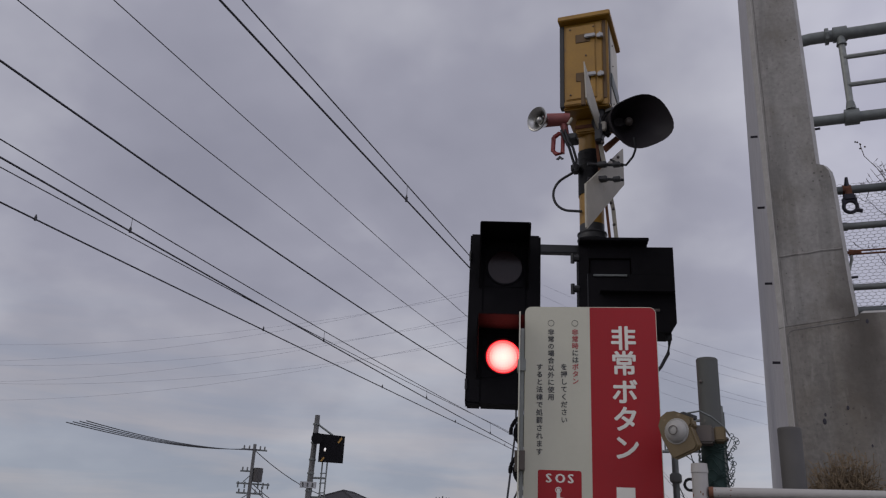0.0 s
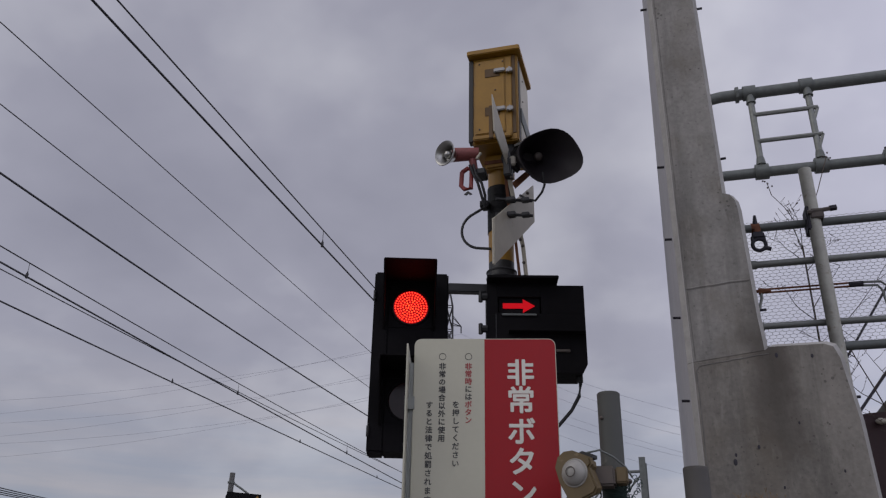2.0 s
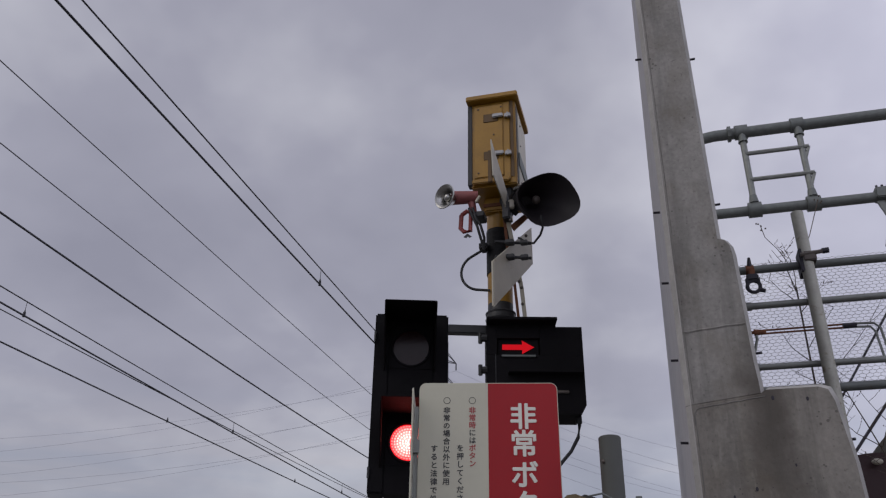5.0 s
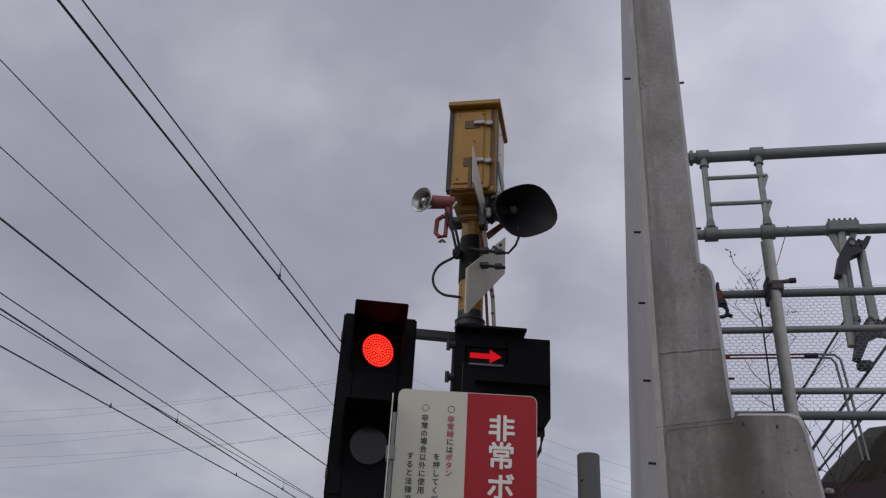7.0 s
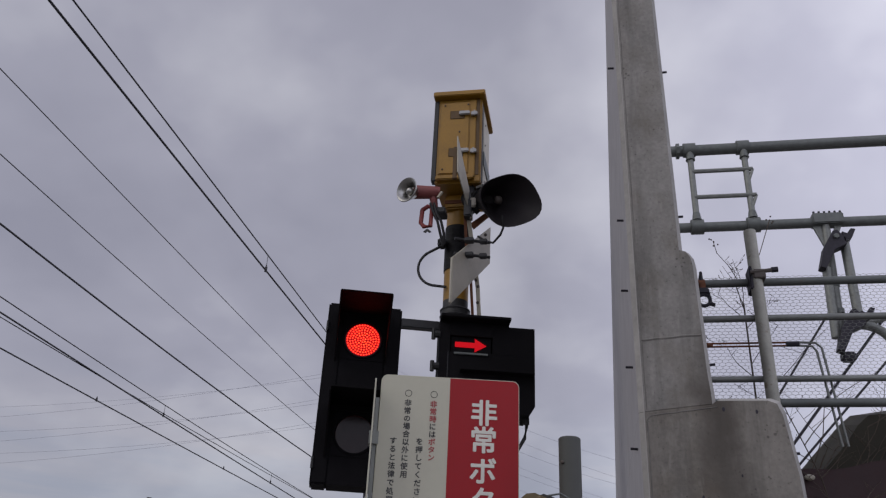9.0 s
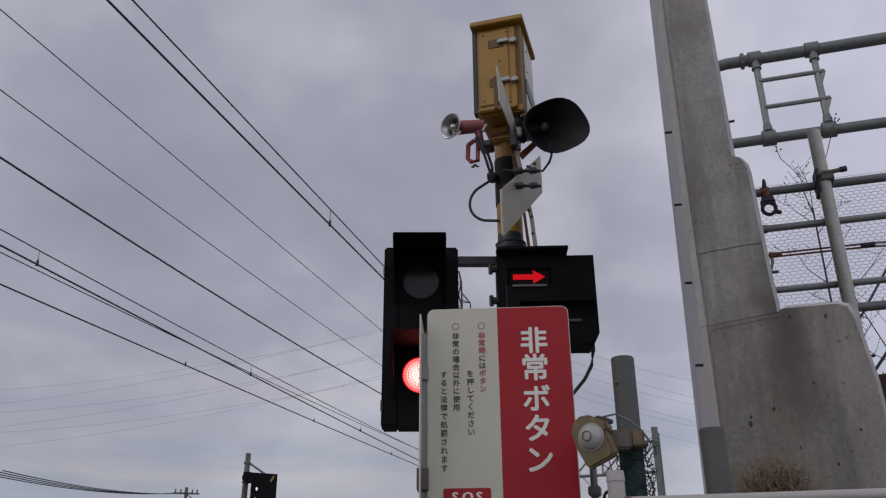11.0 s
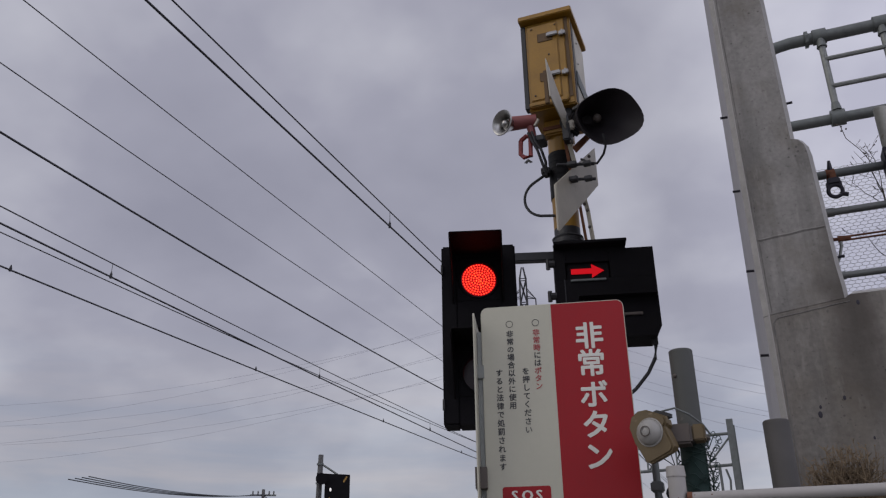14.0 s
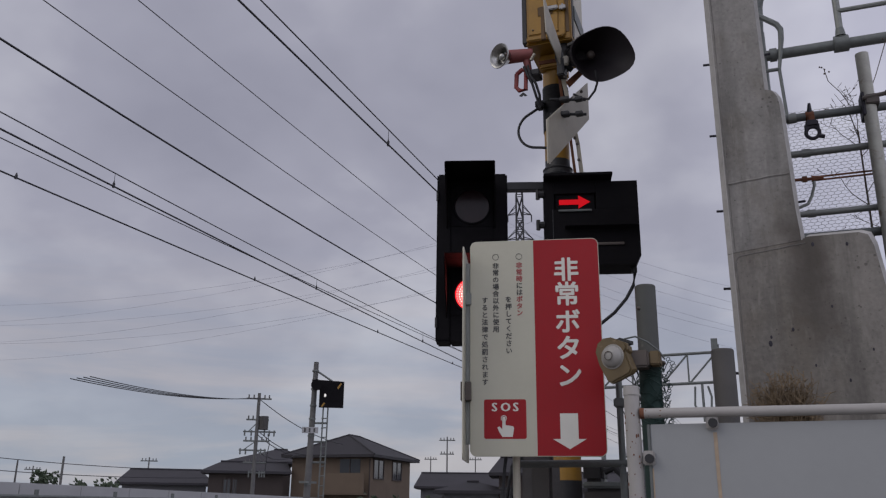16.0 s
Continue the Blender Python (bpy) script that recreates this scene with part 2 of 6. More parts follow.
SKYLIT_SIDE = material("skylit_side_concrete", (0.33, 0.32, 0.335), 0.7, 0, 0.12, 6, 0.15)
CONCRETE_LOW = concrete_material("damp_lower_concrete", (0.190, 0.177, 0.160), (0.445, 2.40))
HORN_BLACK = material("faded_black_horn", (0.014, 0.011, 0.013), 0.6, 0, 0.35, 9, 0.12, spec=0.3)
SEAM = material("dark_casting_seam", (0.135, 0.128, 0.12), 0.95, 0, 0.3, 20, 0.2)
SKYLIT_CHAMFER = material("skylit_chamfer_concrete", (0.30, 0.29, 0.275), 0.85, 0, 0.25, 9, 0.3)
# ochre edge paint, also used as painted shade on the relay box
OCHRE_SHADE = material("ochre_paint_and_shade", (0.085, 0.043, 0.008), 0.6, 0, 0.2, 8, 0.1)
LENS_DARK = material("dark_red_lens", (0.016, 0.007, 0.008), 0.18, 0, 0.2, 30, 0, 120, spec=0.22)
FENCE_WHITE = material("chipped_white_paint", (0.30, 0.285, 0.268), 0.5, 0, 0.08, 8, 0.15, dirt=(0.25, 0.14, 0.08), dirt_at=0.73)
PANEL_WHITE = material("white_sheet_panel", (0.255, 0.262, 0.262), 0.4, 0, 0.06, 2, 0.06, 30)
RUST = material("rust", (0.13, 0.05, 0.025), 0.9, 0, 0.35, 25, 0.4)
RUST_STREAK = material("rust_stain", (0.33, 0.255, 0.18), 0.7, 0, 0.25, 25, 0.1)
POST_GREY = material("grey_green_post", (0.068, 0.070, 0.064), 0.65, 0.1, 0.15, 8, 0.12, dirt=(0.14, 0.14, 0.12), dirt_at=0.66)
POST_BROWN = material("grey_brown_post", (0.075, 0.070, 0.066), 0.7, 0.1, 0.2, 9, 0.15)
CABINET = material("weathered_cabinet_paint", (0.042, 0.038, 0.037), 0.6, 0.1, 0.25, 9, 0.12)
NET_GREEN = material("dark_green_netting", (0.012, 0.032, 0.027), 0.8, 0, 0.25, 20, 0.2)
BOX_GREY = material("brown_grey_bracket", (0.085, 0.07, 0.06), 0.6, 0.2, 0.2, 14, 0.1)
INSUL = material("dark_clamp_iron", (0.02, 0.018, 0.026), 0.6, 0.3, 0.3, 12, 0.1)
MAROON = material("maroon_sheet", (0.026, 0.004, 0.005), 0.6, 0, 0.25, 4, 0.1)
TARP = material("mossy_dark_tarp", (0.026, 0.023, 0.015), 0.9, 0, 0.4, 5, 0.5)
TWIG = material("dry_twig", (0.075, 0.055, 0.042), 0.9, 0, 0.3, 20, 0.1)
DRY = material("dry_weed", (0.15, 0.108, 0.064), 0.9, 0, 0.35, 30, 0.1)
ROOF = material("grey_roof_tile", (0.013, 0.011, 0.014), 0.7, 0, 0.2, 0.7, 0.2)
ROOF_B = material("brown_grey_roof", (0.028, 0.026, 0.031), 0.8, 0, 0.2, 0.7, 0.2)
WALL_TAN = material("tan_render", (0.10, 0.072, 0.05), 0.85, 0, 0.12, 0.8, 0.1)
WALL_BROWN = material("brown_siding", (0.042, 0.032, 0.028), 0.85, 0, 0.12, 0.8, 0.1)
WALL_GREY = material("grey_siding", (0.11, 0.11, 0.115), 0.85, 0, 0.12, 0.8, 0.1)
GLASS_DARK = material("dark_window_glass", (0.015, 0.016, 0.02), 0.15, 0, 0.1, 1, 0)
PARAPET = material("pale_parapet", (0.30, 0.30, 0.305), 0.8, 0, 0.12, 0.6, 0.1)
GROUND = material("gravel_ground", (0.17, 0.16, 0.15), 0.95, 0, 0.3, 0.8, 0.6, 35)
LEAF = material("dark_shrub_leaf", (0.05, 0.07, 0.04), 0.8, 0, 0.3, 3, 0)
LED_RED = glow("red_led_field", (0.46, 0.003, 0.008), (0.30, 0.002, 0.005), 1.0, 80.0, 0.105)
LED_POINT = glow("red_led_point", (8.0, 1.6, 0.14), (3.2, 0.09, 0.05), 1.0, 300.0, 0.115, 0.30)
# the lower lamp faces the road: its glare is put into hotter emission colours
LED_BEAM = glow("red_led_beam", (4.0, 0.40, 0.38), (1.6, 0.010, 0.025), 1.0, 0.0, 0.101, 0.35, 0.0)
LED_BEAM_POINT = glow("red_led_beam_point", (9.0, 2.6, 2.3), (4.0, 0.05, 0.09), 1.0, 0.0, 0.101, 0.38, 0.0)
LED_ARROW = glow("red_led_arrow", (0.90, 0.005, 0.018), (0.50, 0.003, 0.009), 1.0, 160.0, 0.4)
LENS_WHITE = bpy.data.materials.new("lit_far_lens")
LENS_WHITE.use_nodes = True
LENS_WHITE.node_tree.nodes["Principled BSDF"].inputs["Emission Color"].default_value = (1, 0.93, 0.85, 1)
LENS_WHITE.node_tree.nodes["Principled BSDF"].inputs["Emission Strength"].default_value = 0.45


# ---- mesh tools ----
def thing(name, label, category, loc=(0, 0, 0), group="", kind=""):
    ob = new(name)
    ob.location = loc
    ob.empty_display_size = 0.05
    return tagged(ob, label, category, group, kind)


def part(name, bm, mat, parent=None, label="", smooth=False):
    """Links a bmesh in world coordinates as one mesh object under its thing or part."""
    me = bpy.data.meshes.new(name)
    bmesh.ops.recalc_face_normals(bm, faces=bm.faces)
    if smooth:
        for f in bm.faces:
            f.smooth = True
    bm.to_mesh(me)
    bm.free()
    me.materials.append(mat)
    ob = new(name, me)
    if smooth:
        me.set_sharp_from_angle(angle=radians(40))
    if parent is not None:
        base = Vector((0, 0, 0))
        p = parent
        while p is not None:
            base += p.location
            p = p.parent
        ob.parent = parent
        me.transform(Matrix.Translation(-base))
    if label:
        ob["label"] = label
    return ob


def solo(name, bm, mat, label, category, group="", kind="", smooth=False):
    return tagged(part(name, bm, mat, None, "", smooth), label, category, group, kind)


def box(lo, hi, bevel=0.0, bm=None):
    bm = bm or bmesh.new()
    c = [(a + b) / 2 for a, b in zip(lo, hi)]
    s = [abs(b - a) for a, b in zip(lo, hi)]
    r = bmesh.ops.create_cube(bm, size=1, matrix=Matrix.Translation(c) @ Matrix.Diagonal((*s, 1)))
    if bevel:
        es = list({e for v in r["verts"] for e in v.link_edges})
        bmesh.ops.bevel(bm, geom=es, offset=bevel, segments=2, affect="EDGES", clamp_overlap=True)
    return bm


def rod(a, b, r, r2=None, seg=14, bm=None, cap=True):
    bm = bm or bmesh.new()
    a, b = Vector(a), Vector(b)
    d = b - a
    m = Matrix.Translation((a + b) / 2) @ d.to_track_quat("Z", "Y").to_matrix().to_4x4()
    bmesh.ops.create_cone(bm, cap_ends=cap, segments=seg, radius1=r, radius2=r if r2 is None else r2, depth=d.length, matrix=m)
    return bm


def tube(points, r, seg=6, bm=None, ends=True):
    """A round tube along a line of points."""
    bm = bm or bmesh.new()
    pts = [Vector(p) for p in points]
    rings = []
    side = Vector((0.31, 0.17, 0.93))
    for i, p in enumerate(pts):
        t = (pts[min(i + 1, len(pts) - 1)] - pts[max(i - 1, 0)]).normalized()
        u = t.cross(side)
        if u.length < 0.05:
            u = t.cross(Vector((1, 0, 0)))
        u.normalize()
        v = t.cross(u)
        rad = r[i] if isinstance(r, (list, tuple)) else r
        rings.append([bm.verts.new(p + rad * (math.cos(k * math.tau / seg) * u + math.sin(k * math.tau / seg) * v)) for k in range(seg)])
    for A, B in zip(rings, rings[1:]):
        for k in range(seg):
            bm.faces.new((A[k], A[(k + 1) % seg], B[(k + 1) % seg], B[k]))
    if ends:
        bm.faces.new(rings[0][::-1])
        bm.faces.new(rings[-1])
    return bm


def slab(outline, m, thick, bevel=0.0, bm=None):
    """An outline in x and y, raised by its thickness along z, then placed by m."""
    bm = bm or bmesh.new()
    vs = [bm.verts.new((x, y, 0)) for x, y in outline]
    f = bm.faces.new(vs)
    r = bmesh.ops.extrude_face_region(bm, geom=[f])
    top = [g for g in r["geom"] if isinstance(g, bmesh.types.BMVert)]
    for v in top:
        v.co.z += thick
    if bevel:
        es = [e for e in bm.edges if e.is_valid and any(v in top for v in e.verts) and all(v in top for v in e.verts)]
        bmesh.ops.bevel(bm, geom=es, offset=bevel, segments=2, affect="EDGES", clamp_overlap=True)
    for v in bm.verts:
        v.co = m @ v.co
    return bm


def round_rect(x0, y0, x1, y1, r, seg=5):
    pts = []
    for cx, cy, a in ((x1 - r, y1 - r, 0), (x0 + r, y1 - r, 90), (x0 + r, y0 + r, 180), (x1 - r, y0 + r, 270)):
        for k in range(seg + 1):
            t = radians(a + 90 * k / seg)
            pts.append((cx + r * math.cos(t), cy + r * math.sin(t)))
    return pts


def arc(c, u, v, r, a0, a1, n):
    c, u, v = Vector(c), Vector(u), Vector(v)
    return [c + r * (math.cos(radians(a0 + (a1 - a0) * k / n)) * u + math.sin(radians(a0 + (a1 - a0) * k / n)) * v) for k in range(n + 1)]


def sphere(c, r, bm=None, u=16, v=10, squash=(1, 1, 1)):
    bm = bm or bmesh.new()
    bmesh.ops.create_uvsphere(bm, u_segments=u, v_segments=v, radius=r, matrix=Matrix.Translation(c) @ Matrix.Diagonal((*squash, 1)))
    return bm


# ---- ground ----
def build_ground():
    bm = bmesh.new()
    vs = [bm.verts.new(p) for p in ((-900, -900, 0), (900, -900, 0), (900, 900, 0), (-900, 900, 0))]
    bm.faces.new(vs)
    solo("ground", bm, GROUND, "flat grey gravel ground beside a railway", "ground", kind="structure")


build_ground()


# ---- stepped concrete wall ----
def build_wall():
    t = thing("concrete_retaining_wall", "tall stepped grey cast-concrete wall end with form ties", "concrete wall", (0.3, 3.45, 0), kind="structure")
    Y = 3.44
    low = [(0.144, 0.0), (0.78, 0.0), (0.715, 2.2), (0.688, 2.44), (0.672, 2.485), (0.640, 2.497), (0.455, 2.497), (0.437, 2.470), (0.144, 2.440)]
    high = [(0.144, 2.4415), (0.437, 2.4715),
               (0.436, 2.515), (0.430, 2.60), (0.418, 3.06), (0.412, 3.10), (0.395, 3.128), (0.368, 3.137), (0.345, 5.3), (0.144, 5.3)]
    # the long side runs back and its rear end leans away downwards
    def depth(z):
        return Y + 0.50 + max(0.0, 5.3 - z) * 1.15
    for profile, mat, name, proud in ((low, CONCRETE_LOW, "lower_lift", 0.0), (high, CONCRETE, "upper_lift", 0.0005)):
        bm = bmesh.new()
        front = [bm.verts.new((x, Y - proud, z)) for x, z in profile]
        rim = []
        for x, z in profile:
            dx = 0.020 if x < 0.2 else (-0.016 if z > 0 else 0)
            dz = -0.014 if (name == "lower_lift" and x > 0.44 and z > 2.43) else 0.0
            rim.append(bm.verts.new((x + dx, Y - 0.02 - proud, z + dz)))
        bm.faces.new(rim)
        back = [bm.verts.new((x, depth(z), z)) for x, z in profile]
        n = len(profile)
        for A, B in ((rim, front), (front, back)):
            for i in range(n):
                j = (i + 1) % n
                bm.faces.new((A[i], A[j], B[j], B[i]))
        bm.faces.new(back[::-1])
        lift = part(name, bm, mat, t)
        # skylight on the long side is painted in as a paler concrete
        lift.data.materials.append(SKYLIT_SIDE)
        lift.data.materials.append(SKYLIT_CHAMFER)
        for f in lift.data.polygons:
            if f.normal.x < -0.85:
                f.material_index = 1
            # chamfers get a lighter colour for the sky's light on their edges
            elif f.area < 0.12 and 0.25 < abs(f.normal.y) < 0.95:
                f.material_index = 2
    # casting joints: thin recessed-looking ridges across the end face
    for z, x1 in ((2.735, 0.425),):
        b2 = bmesh.new()
        pts = []
        for k in range(19):
            x = 0.172 + (x1 - 0.02 - 0.172) * k / 18
            pts.append((x, Y - 0.0195, z + 0.02 * (k / 18) * (1 if z > 2.6 else 0.6) + 0.004 * noise.noise((x * 14, z, 0))))
        tube(pts, 0.0045, 5, b2)
        part("casting_joint", b2, CONCRETE, t)
        b2 = tube([(x, y + 0.001, zz - 0.006) for x, y, zz in pts], 0.0024, 5)
        part("casting_joint", b2, SEAM, t, "dark casting seam")
    # rounded shadow lip along the top of the lower lift
    lip = [(0.170, Y - 0.0205, 2.36), (0.172, Y - 0.0205, 2.405), (0.185, Y - 0.0205, 2.424)] + [(0.20 + 0.235 * k / 10, Y - 0.0205, 2.428 + 0.030 * k / 10 + 0.003 * noise.noise((k * 0.9, 2, 0))) for k in range(11)]
    part("casting_joint", tube(lip, 0.0018, 5), SEAM, t, "dark casting seam")
    # the board mark that runs up beside the corner, with a worn edge
    for z0, z1 in ((0.0, 2.40), (2.45, 5.28)):
        line = [(0.174 + 0.0025 * noise.noise((0, 3, z0 + (z1 - z0) * k / 40 * 5)), Y - 0.0200, z0 + (z1 - z0) * k / 40) for k in range(41)]
        part("board_mark", tube(line, 0.0022, 5), SEAM, t, "worn line of a form board")
    # upright grooves of the formwork near the corner
    part("corner_ridge", tube([(0.1635, Y - 0.0195, 0), (0.1635, Y - 0.0195, 2.4), (0.1635, Y - 0.0195, 5.28)], 0.0024, 5), FENCE_WHITE, t)
    tie_sides = [(0.144, y, z, -1) for y, z in ((3.62, 4.29), (3.62, 3.40), (3.62, 3.045), (3.62, 2.69), (3.62, 2.345), (3.62, 1.99))]
    tie_sides += [(0.356, 3.5, 4.145, 1), (0.364, 3.5, 3.34, 1), (0.43, 3.5, 2.655, 1), (0.70, 3.5, 2.3, 1)]
    for x, y, z, s in tie_sides:
        part("form_tie", rod((x - 0.01 * s, y, z), (x + 0.030 * s, y, z + 0.002), 0.0055, seg=8), INSUL, t)
    for x, z, s in ((0.27, 2.07, 0.010), (0.355, 2.12, 0.007), (0.275, 2.095, 0.006), (0.5, 2.2, 0.005), (0.42, 1.98, 0.005), (0.46, 2.45, 0.008),
                    (0.58, 2.44, 0.007), (0.36, 1.9, 0.006), (0.30, 1.83, 0.006), (0.53, 1.92, 0.006), (0.62, 2.03, 0.005)):
        b3 = sphere((x, Y - 0.020, z), s, None, 8, 6, (0.7, 0.18, 1.2))
        part("blow_hole", b3, INSUL, t)
    return t


build_wall()


# ---- crossing mast with its bands, box, horns and signal heads ----
PX, PY = -0.812, 4.735


def build_mast():
    t = thing("crossing_mast", "round crossing pole with yellow and black bands and dark tape", "pole", (PX, PY, 0))
    bands = [(0.0, 0.55, BLACK), (0.55, 1.05, YELLOW), (1.05, 1.60, BLACK), (1.60, 2.15, YELLOW), (2.15, 2.75, BLACK), (2.75, 3.0, YELLOW), (3.0, 3.50, BLACK),
             (3.50, 3.70, YELLOW), (3.70, 4.0, TAPE), (4.0, 4.3, YELLOW)]
    for a, b, m in bands:
        r = 0.076 if m is not TAPE else 0.081
        part("band", rod((PX, PY, a), (PX, PY, b), r, seg=28), m, t, smooth=True)
    for k in range(7):
        z = 3.72 + k * 0.042
        part("tape_wrap", rod((PX, PY, z), (PX + 0.004, PY, z + 0.022), 0.083, 0.0815, 24), TAPE, t, smooth=True)
    part("base_plate", box((PX - 0.18, PY - 0.18, 0), (PX + 0.18, PY + 0.18, 0.02), 0.004), GALV, t)
    for z in (3.44, 3.40):
        part("cable_tie", tube(arc((PX, PY, z), (1, 0, 0), (0, 1, 0), 0.084, 0, 360, 24), 0.009), RUBBER, t, smooth=True)
    # looped cable at the side
    c = Vector((PX - 0.108, PY - 0.06, 3.712))
    pts = [(PX - 0.06, PY - 0.07, 3.885), (PX - 0.085, PY - 0.08, 3.85)] + arc(c, (-1, 0, 0), (0, 0, 1), 0.122, 65, -75, 14) + [(PX - 0.05, PY - 0.07, 3.575)]
    part("cable_loop", tube(pts, 0.0085, 8), RUBBER, t, smooth=True)
    part("cable_gland", box((PX - 0.11, PY - 0.11, 3.84), (PX - 0.06, PY - 0.04, 3.90), 0.012), RUBBER, t)


build_mast()


def build_relay_box():
    x0, x1, y0, y1, z0, z1 = -0.937, -0.650, 4.50, 4.88, 4.205, 4.842
    t = thing("relay_box", "yellow steel relay box with latched door on the crossing pole", "equipment box", ((x0 + x1) / 2, (y0 + y1) / 2, z0))
    part("body", box((x0, y0, z0), (x1, y1, z1), 0.008), YELLOW, t)
    # roof with overhang, slightly sloping to the rear
    bm = box((x0 - 0.026, y0 - 0.05, z1), (x1 + 0.024, y1 + 0.03, z1 + 0.036), 0.005)
    part("roof", bm, YELLOW, t)
    # door: raised panel with stepped right margin
    door = part("door", box((x0 + 0.022, y0 - 0.020, z0 + 0.055), (x1 - 0.075, y0 + 0.002, z1 - 0.035), 0.006), YELLOW, t)
    part("door_edge", box((x1 - 0.078, y0 - 0.012, z0 + 0.03), (x1 - 0.035, y0 + 0.002, z1 - 0.02), 0.004), YELLOW, t)
    part("bottom_lip", box((x0 + 0.01, y0 - 0.03, z0 + 0.012), (x1 - 0.04, y0 + 0.002, z0 + 0.045), 0.006), YELLOW, t)
    for z in (z1 - 0.135, z0 + 0.215):
        # recess shade is painted: a proud dark panel, not a hollow
        part("latch_recess", box((x0 + 0.085, y0 - 0.0235, z - 0.035), (x0 + 0.18, y0 - 0.018, z + 0.030), 0.003), OCHRE_SHADE, door, "shaded latch recess")
        la = part("latch", box((x0 + 0.145, y0 - 0.042, z - 0.013), (x0 + 0.215, y0 - 0.021, z + 0.016), 0.005), CHROME, door, "chrome toggle latch")
        part("hook", box((x0 + 0.222, y0 - 0.036, z - 0.018), (x0 + 0.262, y0 - 0.012, z + 0.012), 0.004), CHROME, t, "chrome latch hook")
        part("hook", box((x0 + 0.238, y0 - 0.040, z - 0.024), (x0 + 0.248, y0 - 0.012, z + 0.018), 0.003), CHROME, t, "chrome latch hook")
    for x, z in ((x0 + 0.05, z1 - 0.06), (x0 + 0.20, z1 - 0.06), (x0 + 0.05, z0 + 0.09), (x0 + 0.15, z1 - 0.27)):
        part("rivet", sphere((x, y0 - 0.021, z), 0.006, None, 8, 6), BOX_GREY, t)
    # pale weathered strip on the right flank
    part("side_plate", box((x1 - 0.002, y0 + 0.075, z0 - 0.03), (x1 + 0.006, y1 - 0.015, z1 - 0.05), 0.002), ALU, t, "pale metal side plate")
    part("side_band", box((x1 + 0.004, y0 + 0.07, z0 + 0.17), (x1 + 0.012, y1 - 0.010, z0 + 0.27), 0.002), GALV_DARK, t)
    # shade in the gap beside the plate, painted as a black strip
    part("side_gap", box((x1 - 0.001, y0 + 0.030, z0 + 0.03), (x1 + 0.004, y0 + 0.072, z1 - 0.03), 0.001), BLACK, t)
    for z in (z0 + 0.08, z0 + 0.36, z1 - 0.12):
        part("rivet", sphere((x1 + 0.007, y0 + 0.14, z), 0.006, None, 8, 6), BOX_GREY, t)
    part("left_flange", box((x0 - 0.022, y0 - 0.005, z0 + 0.02), (x0 + 0.007, y0 + 0.05, z1 - 0.01), 0.003), BLACK, t)
    # the recess beside the door: its shade is a thin painted strip
    part("door_gap", box((x1 - 0.034, y0 - 0.004, z0 + 0.05), (x1 - 0.012, y0 + 0.001, z1 - 0.01), 0.001), OCHRE_SHADE, t)
    part("neck", box((PX - 0.075, PY - 0.10, z0 - 0.10), (PX + 0.075, PY + 0.1, z0), 0.01), YELLOW, t)
    part("strap", box((PX - 0.078, PY - 0.106, z0 - 0.07), (PX + 0.05, PY - 0.099, z0 - 0.045), 0.002), RUST, t)


build_relay_box()


